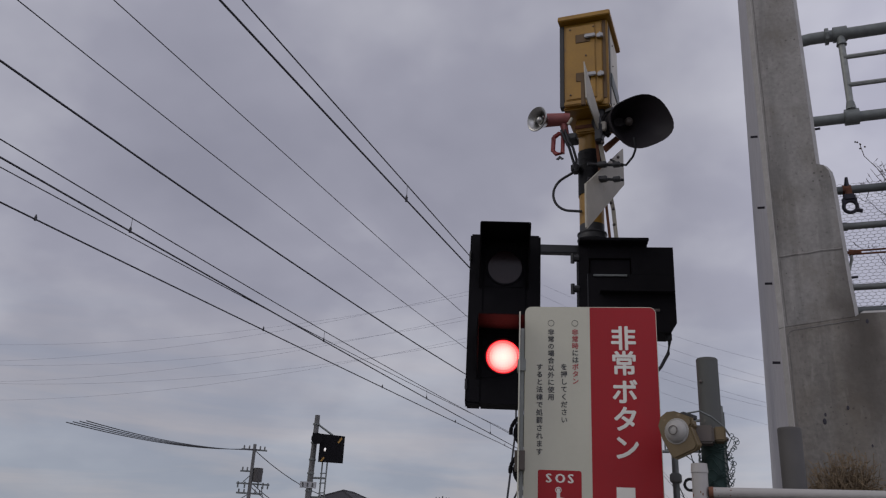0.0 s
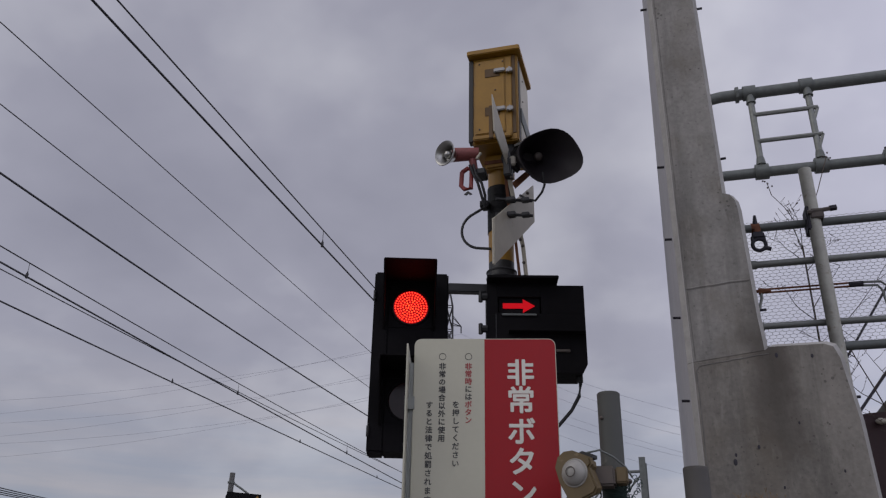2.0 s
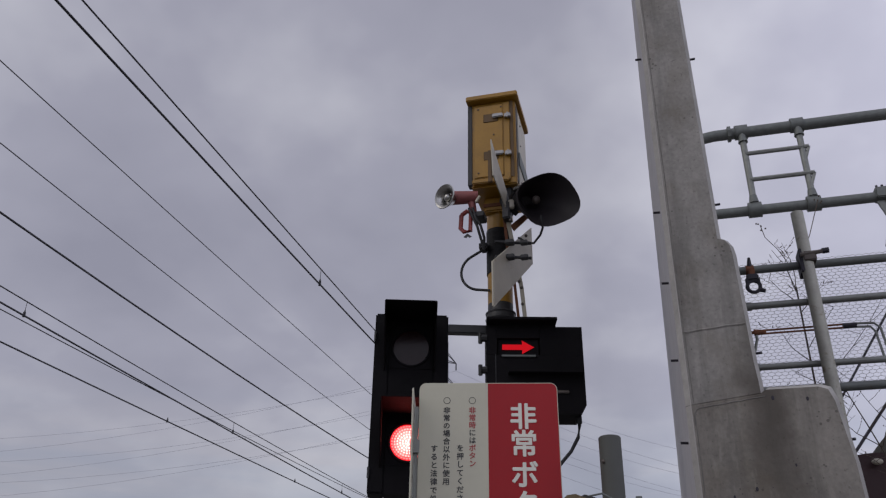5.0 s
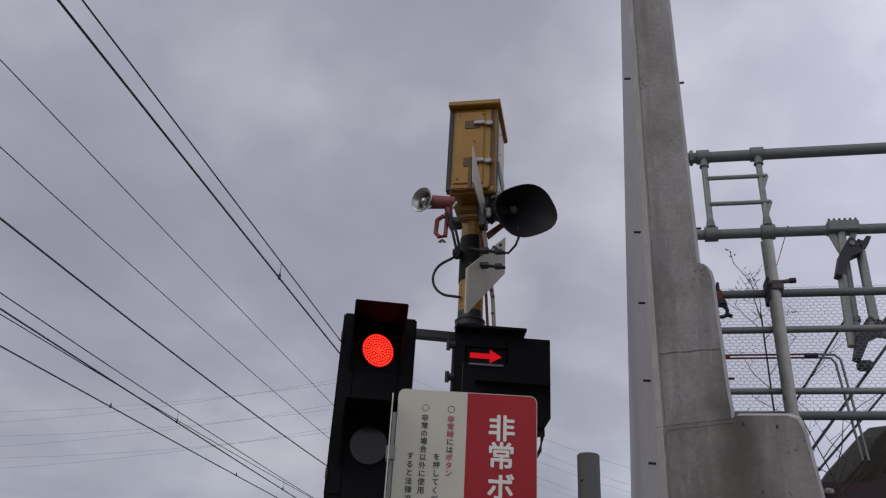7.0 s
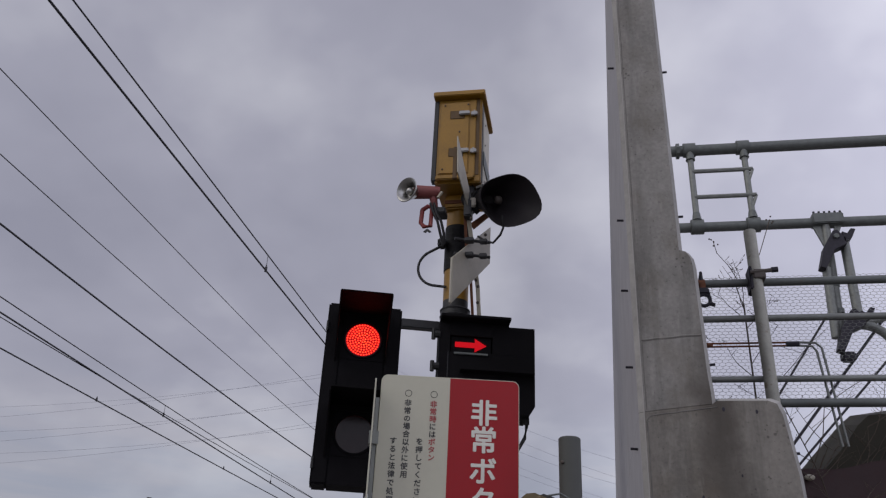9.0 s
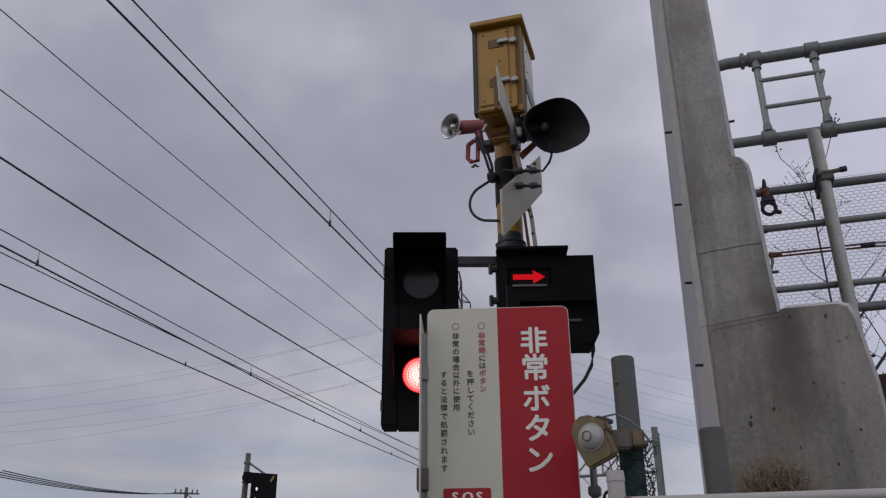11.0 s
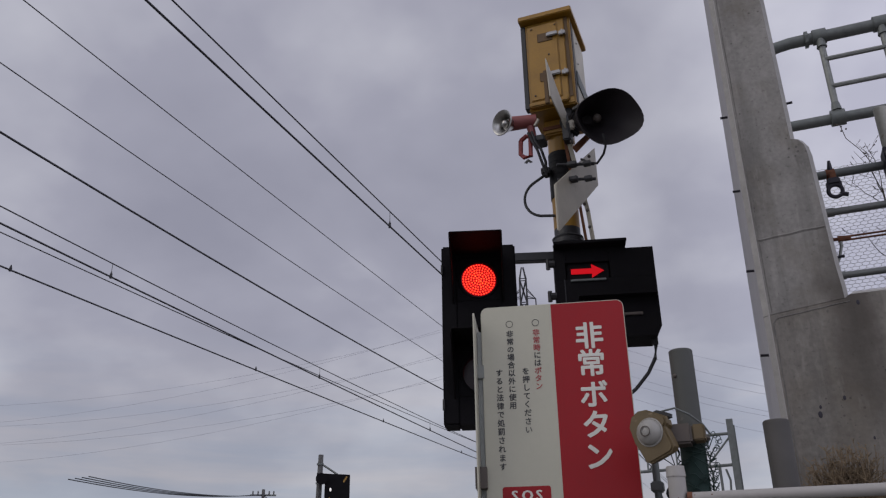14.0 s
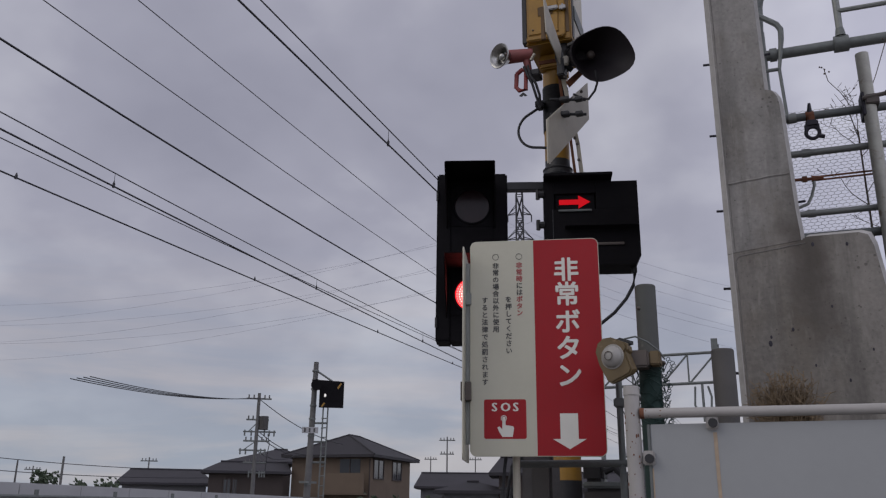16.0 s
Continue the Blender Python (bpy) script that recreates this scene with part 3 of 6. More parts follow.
def build_horn():
    """Large rounded-square horn: a flaring shell with an open mouth, and the driver behind."""
    mouth, back = Vector((-0.450, 4.38, 3.990)), Vector((-0.665, 4.58, 4.125))
    t = thing("horn_loudspeaker", "large black horn loudspeaker with rounded square mouth", "loudspeaker", tuple(back))
    d = (mouth - back).normalized()
    aim = Vector((0.30, -0.90, -0.26)).normalized()
    right = aim.cross(Vector((0, 0, 1))).normalized() * -1
    upv = right.cross(aim).normalized()
    if upv.z < 0:
        upv.negate()
    N = 32
    def ring(bm, c, rx, rz, power):
        out = []
        for k in range(N):
            a = k * math.tau / N + 0.25
            cs, sn = math.cos(a), math.sin(a)
            f = (abs(math.cos(a - 0.25 - 0.50)) ** power + abs(math.sin(a - 0.25 - 0.50)) ** power) ** (-1 / power)
            out.append(bm.verts.new(c + right * (rx * f * math.cos(a - 0.25)) + upv * (rz * f * math.sin(a - 0.25))))
        return out
    bm = bmesh.new()
    rings = []
    outer = [(0.0, 0.045, 2), (0.12, 0.055, 2), (0.35, 0.085, 2.3), (0.62, 0.120, 2.6), (0.85, 0.152, 2.6), (1.0, 0.172, 2.7), (1.02, 0.170, 2.7)]
    for f, r, p in outer:
        rings.append(ring(bm, back.lerp(mouth, f), r * 1.02, r * 0.89, p))
    for f, r, p in ((0.97, 0.160, 2.7), (0.8, 0.128, 2.6), (0.6, 0.090, 2.4), (0.40, 0.050, 2.0), (0.3, 0.03, 2)):
        rings.append(ring(bm, back.lerp(mouth, f), r, r * 0.88, p))
    for A, B in zip(rings, rings[1:]):
        for k in range(N):
            bm.faces.new((A[k], A[(k + 1) % N], B[(k + 1) % N], B[k]))
    bm.faces.new(rings[0][::-1]); bm.faces.new(rings[-1])
    part("bell", bm, HORN_BLACK, t, smooth=True)
    part("throat_plug", sphere(back.lerp(mouth, 0.62), 0.026, None, 14, 10), BOX_GREY, t, "dull grey throat plug", smooth=True)
    part("driver", rod(back - d * 0.10, back + d * 0.02, 0.062, seg=20), BLACK, t, smooth=True)
    part("driver_cap", rod(back - d * 0.135, back - d * 0.10, 0.045, 0.06, seg=20), BLACK, t, smooth=True)
    part("bracket", box((-0.74, 4.54, 4.03), (-0.69, 4.60, 4.26), 0.006), BLACK, t)
    part("arm", rod((-0.715, 4.57, 4.10), (-0.60, 4.52, 4.15), 0.014), GALV, t)
    part("yoke", tube([(-0.745, 4.50, 4.17), (-0.72, 4.46, 4.10), (-0.70, 4.46, 4.02), (-0.655, 4.50, 3.985)], 0.017, 8), BLACK, t, smooth=True)
    part("yoke_plate", box((-0.70, 4.44, 4.00), (-0.665, 4.47, 4.06), 0.006), ALU, t, "bare metal yoke plate")
    part("yoke_bolt", rod((-0.66, 4.45, 4.125), (-0.62, 4.43, 4.125), 0.017, seg=6), BLACK, t)
    part("bolt", rod((-0.70, 4.52, 4.06), (-0.66, 4.50, 4.06), 0.012, seg=6), ALU, t)
    part("mount_plate", slab([(-0.72, 3.98), (-0.55, 4.11), (-0.52, 4.10), (-0.70, 3.94)], Matrix(((1, 0, 0, 0), (0, 0, 1, 4.62), (0, 1, 0, 0), (0, 0, 0, 1))), 0.01), RUST, t, "rusty mounting plate")
    pts = [(-0.50, 4.40, 3.90), (-0.495, 4.42, 3.83), (-0.515, 4.45, 3.80), (-0.56, 4.48, 3.765), (-0.61, 4.52, 3.80), (-0.66, 4.55, 3.85)]
    part("cable", tube(pts, 0.007, 8), RUBBER, t, smooth=True)


build_horn()


def build_megaphone():
    t = thing("small_megaphone", "small faded red megaphone with chrome bell rim and red grip", "megaphone", (-1.0, 4.5, 4.2))
    a, b = Vector((-0.90, 4.52, 4.150)), Vector((-1.060, 4.49, 4.146))
    part("body", rod(a, b, 0.038, 0.044, 20), FADED_RED, t, smooth=True)
    aim = Vector((-0.46, -0.88, -0.12)).normalized()
    c = Vector((-1.060, 4.475, 4.130))
    u = aim.cross(Vector((0, 0, 1))).normalized()
    v = u.cross(aim).normalized()
    bm = bmesh.new()
    N, rings = 28, []
    for f, r in ((0.0, 0.042), (0.03, 0.058), (0.055, 0.074), (0.062, 0.080), (0.066, 0.076), (0.06, 0.062), (0.035, 0.045), (0.012, 0.034)):
        rings.append([bm.verts.new(c + aim * f + r * (math.cos(k * math.tau / N) * u + math.sin(k * math.tau / N) * v)) for k in range(N)])
    for A, B in zip(rings, rings[1:]):
        for k in range(N):
            bm.faces.new((A[k], A[(k + 1) % N], B[(k + 1) % N], B[k]))
    bm.faces.new(rings[0][::-1]); bm.faces.new(rings[-1])
    part("bell", bm, CHROME, t, "polished bell rim", smooth=True)
    part("centre_cap", sphere(c + aim * 0.03, 0.026, None, 14, 8), CHROME, t, smooth=True)
    part("stem", rod((-0.945, 4.52, 4.14), (-0.925, 4.52, 4.03), 0.026, 0.02), FADED_RED, t, smooth=True)
    g = [(-1.0, 4.5, 4.02), (-1.005, 4.5, 3.93), (-0.985, 4.5, 3.905), (-0.945, 4.5, 3.905), (-0.94, 4.5, 4.03), (-0.965, 4.5, 4.045), (-1.0, 4.5, 4.02)]
    part("grip", tube(g, 0.014, 10), RED_GRIP, t, "red hand grip loop", smooth=True)
    for dx, dz in ((0.0, 0.0), (0.022, -0.02)):
        pts = [(-0.95 + dx, 4.49, 4.06), (-0.93 + dx, 4.485, 4.0 + dz), (-0.90 + dx, 4.49, 3.93), (-0.885 + dx, 4.52, 3.86), (-0.87, 4.55, 3.80)]
        part("cable", tube(pts, 0.0085, 8), RUBBER, t, smooth=True)
    part("wing_nut", slab([(-0.985, 3.865), (-0.96, 3.885), (-0.935, 3.862), (-0.95, 3.858), (-0.96, 3.868), (-0.97, 3.858)], Matrix(((1, 0, 0, 0), (0, 0, 1, 4.49), (0, 1, 0, 0), (0, 0, 0, 1))), 0.008), BLACK, t)
    part("bracket", box((-0.94, 4.50, 4.0), (-0.86, 4.60, 4.04), 0.005), BLACK, t)
    part("bolt", rod((-0.905, 4.48, 4.09), (-0.88, 4.48, 4.13), 0.010, seg=6), ALU, t)


build_megaphone()


def build_crossbuck():
    """Two crossed boards seen almost along their plane, clamped to the mast."""
    t = thing("crossbuck_sign", "crossed white boards of a railway crossing sign on the pole", "crossing sign", (-0.70, 4.55, 3.95))
    def board(front, back, zf, zb, thick, mat, label, point=0.0):
        """A slanting board with upright ends: plan points of its ends and the heights of their lower and upper corners."""
        f, b = Vector(front), Vector(back)
        nrm = Vector((b.y - f.y, f.x - b.x)).normalized() * thick
        bm = bmesh.new()
        rings = []
        for o in (Vector((0, 0)), nrm):
            ring = [(f, zf[0]), (b, zb[0]), (b, zb[1]), (f, zf[1])]
            pts = [bm.verts.new((p.x + o.x, p.y + o.y, z)) for p, z in ring]
            if point:
                q = f + (f - b).normalized() * point
                pts.append(bm.verts.new((q.x + o.x, q.y + o.y, zf[1] + 0.02)))
            rings.append(pts)
        n = len(rings[0])
        bm.faces.new(rings[0]); bm.faces.new(rings[1][::-1])
        for k in range(n):
            bm.faces.new((rings[0][k], rings[1][k], rings[1][(k + 1) % n], rings[0][(k + 1) % n]))
        return part("board", bm, mat, t, label)
    low = board((-0.760, 4.25), (-0.622, 4.80), (3.285, 3.565), (3.79, 4.045), 0.007, ALU, "bare aluminium board back")
    high = board((-0.744, 4.20), (-0.712, 4.46), (4.09, 4.30), (3.99, 4.12), 0.006, ALU, "bare aluminium board back", 0.03)
    # folded edges of the boards
    part("board_edge", tube([(-0.7615, 4.249, 3.29), (-0.7615, 4.249, 3.56)], 0.006, 6), ALU, low)
    part("board_edge", box((-0.772, 4.205, 4.05), (-0.748, 4.225, 4.27), 0.003), OCHRE_SHADE, high, "yellow painted board edge")
    part("board_shoe", box((-0.735, 4.43, 3.93), (-0.690, 4.52, 4.05), 0.008), BLACK, high, "black clamp shoe")
    # ribs behind the upper board: rusty angle and pale rail with bolts
    part("stiffener", tube([(-0.735, 4.50, 3.96), (-0.728, 4.56, 3.78), (-0.712, 4.66, 3.62), (-0.700, 4.74, 3.34)], 0.012, 4), RUST, t, "rusty brown stiffener")
    part("rail", tube([(-0.712, 4.50, 3.94), (-0.690, 4.60, 3.74), (-0.674, 4.70, 3.58), (-0.664, 4.76, 3.34)], 0.017, 4), ALU, t, "pale metal rail")
    for z in (3.76, 3.665):
        part("clamp", rod((-0.775, 4.40, z), (-0.575, 4.47, z), 0.009, seg=8), BLACK, t, "black clamp bar")
        part("clamp_block", box((-0.72, 4.405, z - 0.015), (-0.665, 4.45, z + 0.013), 0.005), BLACK, t)
        part("clamp_block", box((-0.635, 4.43, z - 0.012), (-0.590, 4.47, z + 0.012), 0.004), BLACK, t)
    for x, y, z in ((-0.668, 4.60, 3.57), (-0.655, 4.60, 3.53), (-0.668, 4.70, 3.47), (-0.690, 4.48, 3.92), (-0.62, 4.62, 3.88)):
        part("bolt", sphere((x, y - 0.03, z), 0.010, None, 8, 6), BOX_GREY, t)


build_crossbuck()


LAMP_X, LAMP_Y, LAMP_Z = -1.335, 4.60, (3.232, 2.672)


def build_signal_head():
    x0, x1, z0, z1, yf, yb = -1.553, -1.116, 2.388, 3.452, 4.63, 4.81
    t = thing("flashing_signal_head", "black two-lamp crossing signal head with square hoods", "signal", (LAMP_X, yf, z0))
    # housing: panels round two open lamp wells
    for lo, hi in (((x0, yf, z0), (LAMP_X - 0.125, yb, z1)), ((LAMP_X + 0.125, yf, z0), (x1, yb, z1))):
        part("side_panel", box(lo, hi, 0.010), BLACK_MATT, t)
    for a, b in ((z0, LAMP_Z[1] - 0.125), (LAMP_Z[1] + 0.125, LAMP_Z[0] - 0.125), (LAMP_Z[0] + 0.125, z1)):
        part("front_panel", box((LAMP_X - 0.126, yf + 0.002, a + 0.002), (LAMP_X + 0.126, yb, b - 0.002), 0.0), BLACK_MATT, t)
    part("back_panel", box((LAMP_X - 0.15, yb + 0.001, z0 + 0.02), (LAMP_X + 0.15, yb + 0.012, z1 - 0.02), 0), BLACK_MATT, t)
    discs = []
    for z in LAMP_Z:
        # deep hood: a roof close above the lamp, two cheeks that taper downwards
        f, zt, w = 0.33, z + 0.163, 0.146
        part("hood_roof", box((LAMP_X - 0.006 - w, yf - f, zt), (LAMP_X - 0.006 + w, yf + 0.002, zt + 0.006), 0.002), HOOD_BLACK, t)
        part("hood_back", box((LAMP_X - w, yf - 0.005, z + 0.128), (LAMP_X + w - 0.01, yf + 0.0015, zt - 0.001), 0.0), HOOD_BLACK, t)
        for side in (-1, 1):
            m = Matrix(((0, 0, 1, LAMP_X - 0.006 + side * w - 0.003), (1, 0, 0, 0), (0, 1, 0, 0), (0, 0, 0, 1)))
            part("hood_cheek", slab([(yf + 0.001, zt), (yf - f, zt), (yf - f, zt - 0.02), (yf - 0.09, z - 0.06), (yf - 0.02, z - 0.14), (yf + 0.001, z - 0.14)], m, 0.006), HOOD_BLACK, t)
        bz = bmesh.new()
        inner, outer = [], []
        for k in range(40):
            a = k * math.tau / 40
            cs, sn = math.cos(a), math.sin(a)
            f = 0.1275 / max(abs(cs), abs(sn))
            inner.append([bz.verts.new((LAMP_X + 0.1055 * cs, y, z + 0.1055 * sn)) for y in (yf - 0.003, yf + 0.001)])
            outer.append([bz.verts.new((LAMP_X + f * cs, y, z + f * sn)) for y in (yf - 0.003, yf + 0.001)])
        for k in range(40):
            j = (k + 1) % 40
            for q in ((inner[k][0], inner[j][0], outer[j][0], outer[k][0]), (inner[k][1], outer[k][1], outer[j][1], inner[j][1]),
                      (inner[k][0], inner[k][1], inner[j][1], inner[j][0]), (outer[k][0], outer[j][0], outer[j][1], outer[k][1])):
                bz.faces.new(q)
        part("bezel", bz, BLACK_MATT, t)
        part("lamp_ring", tube(arc((LAMP_X, yf - 0.004, z), (1, 0, 0), (0, 0, 1), 0.113, 0, 360, 40), 0.007, 8), BLACK_MATT, t, smooth=True)
        # lamp disc that turns about its upright axis: LED face and dark rear face
        LY = yf + 0.008
        drum = new("lamp_disc")
        drum.parent = t
        drum["label"] = "round red LED lamp that flashes"
        drum.location = Vector((LAMP_X, LY, z)) - t.location
        face = bmesh.new()
        bmesh.ops.create_circle(face, cap_ends=True, segments=40, radius=0.101, matrix=Matrix.Translation((LAMP_X, LY - 0.0055, z)) @ pose(0, 0, 0, 90, 0, 0))
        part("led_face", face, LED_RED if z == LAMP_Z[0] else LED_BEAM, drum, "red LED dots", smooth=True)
        # rings of single LED points
        dots = bmesh.new()
        for ring in range(7):
            count = max(1, 6 * ring)
            for k in range(count):
                a = k * math.tau / count + ring * 0.37
                at = (LAMP_X + 0.0153 * ring * math.cos(a), LY - 0.0070, z + 0.0153 * ring * math.sin(a))
                hub = [dots.verts.new((at[0] + 0.0052 * math.cos(q * math.tau / 7), at[1], at[2] + 0.0052 * math.sin(q * math.tau / 7))) for q in range(7)]
                dots.faces.new(hub)
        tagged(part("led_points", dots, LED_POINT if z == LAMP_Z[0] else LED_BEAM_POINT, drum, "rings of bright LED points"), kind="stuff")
        back = bmesh.new()
        bmesh.ops.create_cone(back, cap_ends=True, segments=40, radius1=0.104, radius2=0.104, depth=0.009, matrix=Matrix.Translation((LAMP_X, LY, z)) @ pose(0, 0, 0, 90, 0, 0))
        part("rear_lens", back, LENS_DARK, drum, "dark unlit lens")
        discs.append(drum)
    # the head and its arm are turned towards the road, the collar sits on the pole
    turn = Matrix.Translation(t.location) @ pose(0, 0, 0, 0, 0, -17) @ Matrix.Translation(-t.location)
    part("cross_arm", box((x1 - 0.005, 4.635, 3.34), (x1 + 0.335, 4.685, 3.396), 0.006), BLACK, t)
    collar = rod((PX, PY, 3.28), (PX, PY, 3.44), 0.088, seg=24)
    collar.transform(turn)
    part("arm_collar", collar, BLACK, t, smooth=True)
    for x, z in ((x0 + 0.004, 2.5), (x0 + 0.004, 3.3), (x1 - 0.01, 2.5)):
        part("hinge", rod((x, yf - 0.004, z - 0.03), (x, yf - 0.004, z + 0.03), 0.008, seg=8), BLACK, t)
    t.rotation_euler = (0, 0, radians(17))
    return discs


LAMP_DISCS = build_signal_head()


def build_rear_head():
    """The lamps of the other side, of which the dark backs of two show under the head."""
    t = thing("lower_signal_head", "black backs of a lower pair of round signal lamps", "signal", (-1.22, 4.72, 1.95))
    for z in (2.235, 2.02):
        part("lamp_case", rod((-1.20, 4.70, z), (-1.20, 4.84, z), 0.085, 0.07, 24), BLACK_MATT, t, smooth=True)
        part("hood", tube(arc((-1.20, 4.66, z), (1, 0, 0), (0, 0, 1), 0.088, -10, 190, 18), 0.012, 6), BLACK_MATT, t, smooth=True)
    part("bracket", box((-1.215, 4.80, 1.90), (-1.185, 4.84, 2.40), 0.004), BLACK, t)
    part("arm", rod((-1.2, 4.82, 2.13), (PX, PY, 2.13), 0.024), BLACK, t, smooth=True)


build_rear_head()


def build_direction_indicator():
    x0, x1, z0, z1, yf, yb = -0.885, -0.338, 2.79, 3.300, 4.62, 4.84
    t = thing("direction_indicator", "black train direction indicator box with red arrow", "signal", ((x0 + x1) / 2, yf, z0))
    # body with a hole for the arrow well, chamfered lower corner
    ax, az, hw, hh = -0.702, 3.180, 0.122, 0.050
    m = Matrix(((1, 0, 0, 0), (0, 0, 1, yf), (0, 1, 0, 0), (0, 0, 0, 1)))
    part("lower_case", slab([(x0, z0), (x1 - 0.03, z0), (x1, z0 + 0.05), (x1, az - hh - 0.001), (x0, az - hh - 0.001)], m, yb - yf, 0), BLACK_MATT, t)
    part("side_case", box((ax + hw, yf, az - hh), (x1, yb, z1), 0), BLACK_MATT, t)
    part("hinge_case", box((x0, yf, az - hh), (ax - hw, yb, z1), 0), BLACK_MATT, t)
    part("upper_case", box((ax - hw + 0.001, yf + 0.001, az + hh), (ax + hw - 0.001, yb, z1 - 0.001), 0), BLACK_MATT, t)
    part("back_case", box((ax - hw + 0.001, yb - 0.01, az - hh), (ax + hw - 0.001, yb - 0.001, az + hh), 0), BLACK_MATT, t)
    part("hood", box((x0 + 0.002, yf - 0.070, z1 + 0.016), (x1 - 0.145, yf + 0.14, z1 + 0.034), 0.003), BLACK_MATT, t)
    part("hood_web", box((x0 + 0.004, yf + 0.01, z1 - 0.001), (x1 - 0.147, yf + 0.13, z1 + 0.018), 0), BLACK_MATT, t)
    part("lower_hood", box((x0 + 0.12, yf - 0.060, 3.010), (x1 - 0.01, yf + 0.002, 3.018), 0), BLACK_MATT, t)
    # pale sills under both windows
    part("sill", box((ax - 0.098, yf - 0.012, az - hh - 0.016), (ax + 0.095, yf + 0.001, az - hh - 0.004), 0.002), GALV_DARK, t, "dull metal window sill")
    part("sill", box((-0.60, yf - 0.012, 2.905), (-0.43, yf + 0.001, 2.921), 0.003), BOX_GREY, t, "dull metal window sill")
    part("window_pane", box((-0.60, yf - 0.004, 2.925), (-0.43, yf + 0.001, 2.98), 0.001), BLACK_MATT, t)
    for z in (3.23, 3.04):
        part("hinge", rod((x0 - 0.028, yf + 0.01, z), (x0 + 0.004, yf + 0.01, z), 0.022, seg=8), BLACK, t)
        part("hinge_pin", rod((x0 - 0.034, yf + 0.01, z - 0.03), (x0 - 0.034, yf + 0.01, z + 0.03), 0.012, seg=8), BLACK, t)
    part("door_line", box((x0 + 0.05, yf - 0.003, z0 + 0.03), (x0 + 0.054, yf + 0.001, az - hh), 0), BLACK, t)
    plate = new("arrow_plate")
    plate.parent = t
    plate["label"] = "red LED arrow that blinks"
    plate.location = Vector((ax, yf + 0.022, az)) - t.location
    mm = Matrix(((1, 0, 0, ax), (0, 0, 1, yf + 0.013), (0, 1, 0, az), (0, 0, 0, 1)))
    shape = [(-0.092, -0.015), (0.022, -0.015), (0.020, -0.040), (0.088, 0.0), (0.020, 0.040), (0.022, 0.015), (-0.092, 0.015)]
    part("led_arrow", slab(shape, mm, 0.006), LED_ARROW, plate, "red LED arrow pointing sideways")
    part("backing", box((ax - 0.115, yf + 0.019, az - 0.047), (ax + 0.115, yf + 0.025, az + 0.047)), BLACK_MATT, plate)
    # cable from the lower corner
    pts = [(-0.375, 4.70, 2.80), (-0.372, 4.70, 2.75), (-0.385, 4.69, 2.68), (-0.43, 4.68, 2.60), (-0.50, 4.68, 2.52), (-0.60, 4.68, 2.44), (-0.73, 4.68, 2.38)]
    part("cable", tube(pts, 0.010, 8), RUBBER, t, smooth=True)
    part("cable_gland", rod((-0.375, 4.70, 2.76), (-0.375, 4.70, 2.80), 0.018), BLACK, t)
    t.location.x += 0.012
    t.rotation_euler = (0, 0, radians(14))
    return plate


ARROW_PLATE = build_direction_indicator()


# ---- emergency button sign ----
SIGN_M = pose(-0.4845, 2.745, 1.622, 90, 0, 11.8)   # local x to the right, y up, z towards the viewer
SW, SH = 0.440, 0.733


def letter(ch, x, y, size, mat, parent, name="letter"):
    """One character as a thin raised mesh, centred at x, y of the sign."""
    cu = bpy.data.curves.new("glyph", "FONT")
    cu.body, cu.resolution_u, cu.extrude = ch, 2, 0.0003 / size
    ob = bpy.data.objects.new("glyph", cu)
    scene.collection.objects.link(ob)
    me = bpy.data.meshes.new_from_object(ob.evaluated_get(bpy.context.evaluated_depsgraph_get()))
    bpy.data.objects.remove(ob)
    bpy.data.curves.remove(cu)
    bm = bmesh.new()
    bm.from_mesh(me)
    bpy.data.meshes.remove(me)
    wide = ord(ch) > 0x2000
    off = Vector((-0.5, -0.38, 0)) if wide else Vector((-0.233 if ch == "S" else -0.375, -0.345, 0))
    for v in bm.verts:
        v.co = SIGN_M @ (Vector((x, y, 0.0045)) + (v.co + off) * size)
    return part(name, bm, mat, parent)


def thick_letter(ch, x, y, size, mat, parent, w):
    """A bolder character: its strokes are widened by shifted copies in one mesh."""
    ob = letter(ch, x, y, size, mat, parent)
    me = ob.data
    bm = bmesh.new()
    for dx, dy, dz in ((-w, 0, 0), (w, 0, 0.00012), (0, w, 0.00024), (0, -w, 0.00036), (-w * .7, -w * .7, 0.00048), (w * .7, w * .7, 0.0006), (w * .7, -w * .7, 0.00072), (-w * .7, w * .7, 0.00084)):
        c = me.copy()
        c.transform(Matrix.Translation(SIGN_M.to_3x3() @ Vector((dx, dy, dz))))
        bm.from_mesh(c)
        bpy.data.meshes.remove(c)
    bm.to_mesh(me)
    bm.free()
    return ob


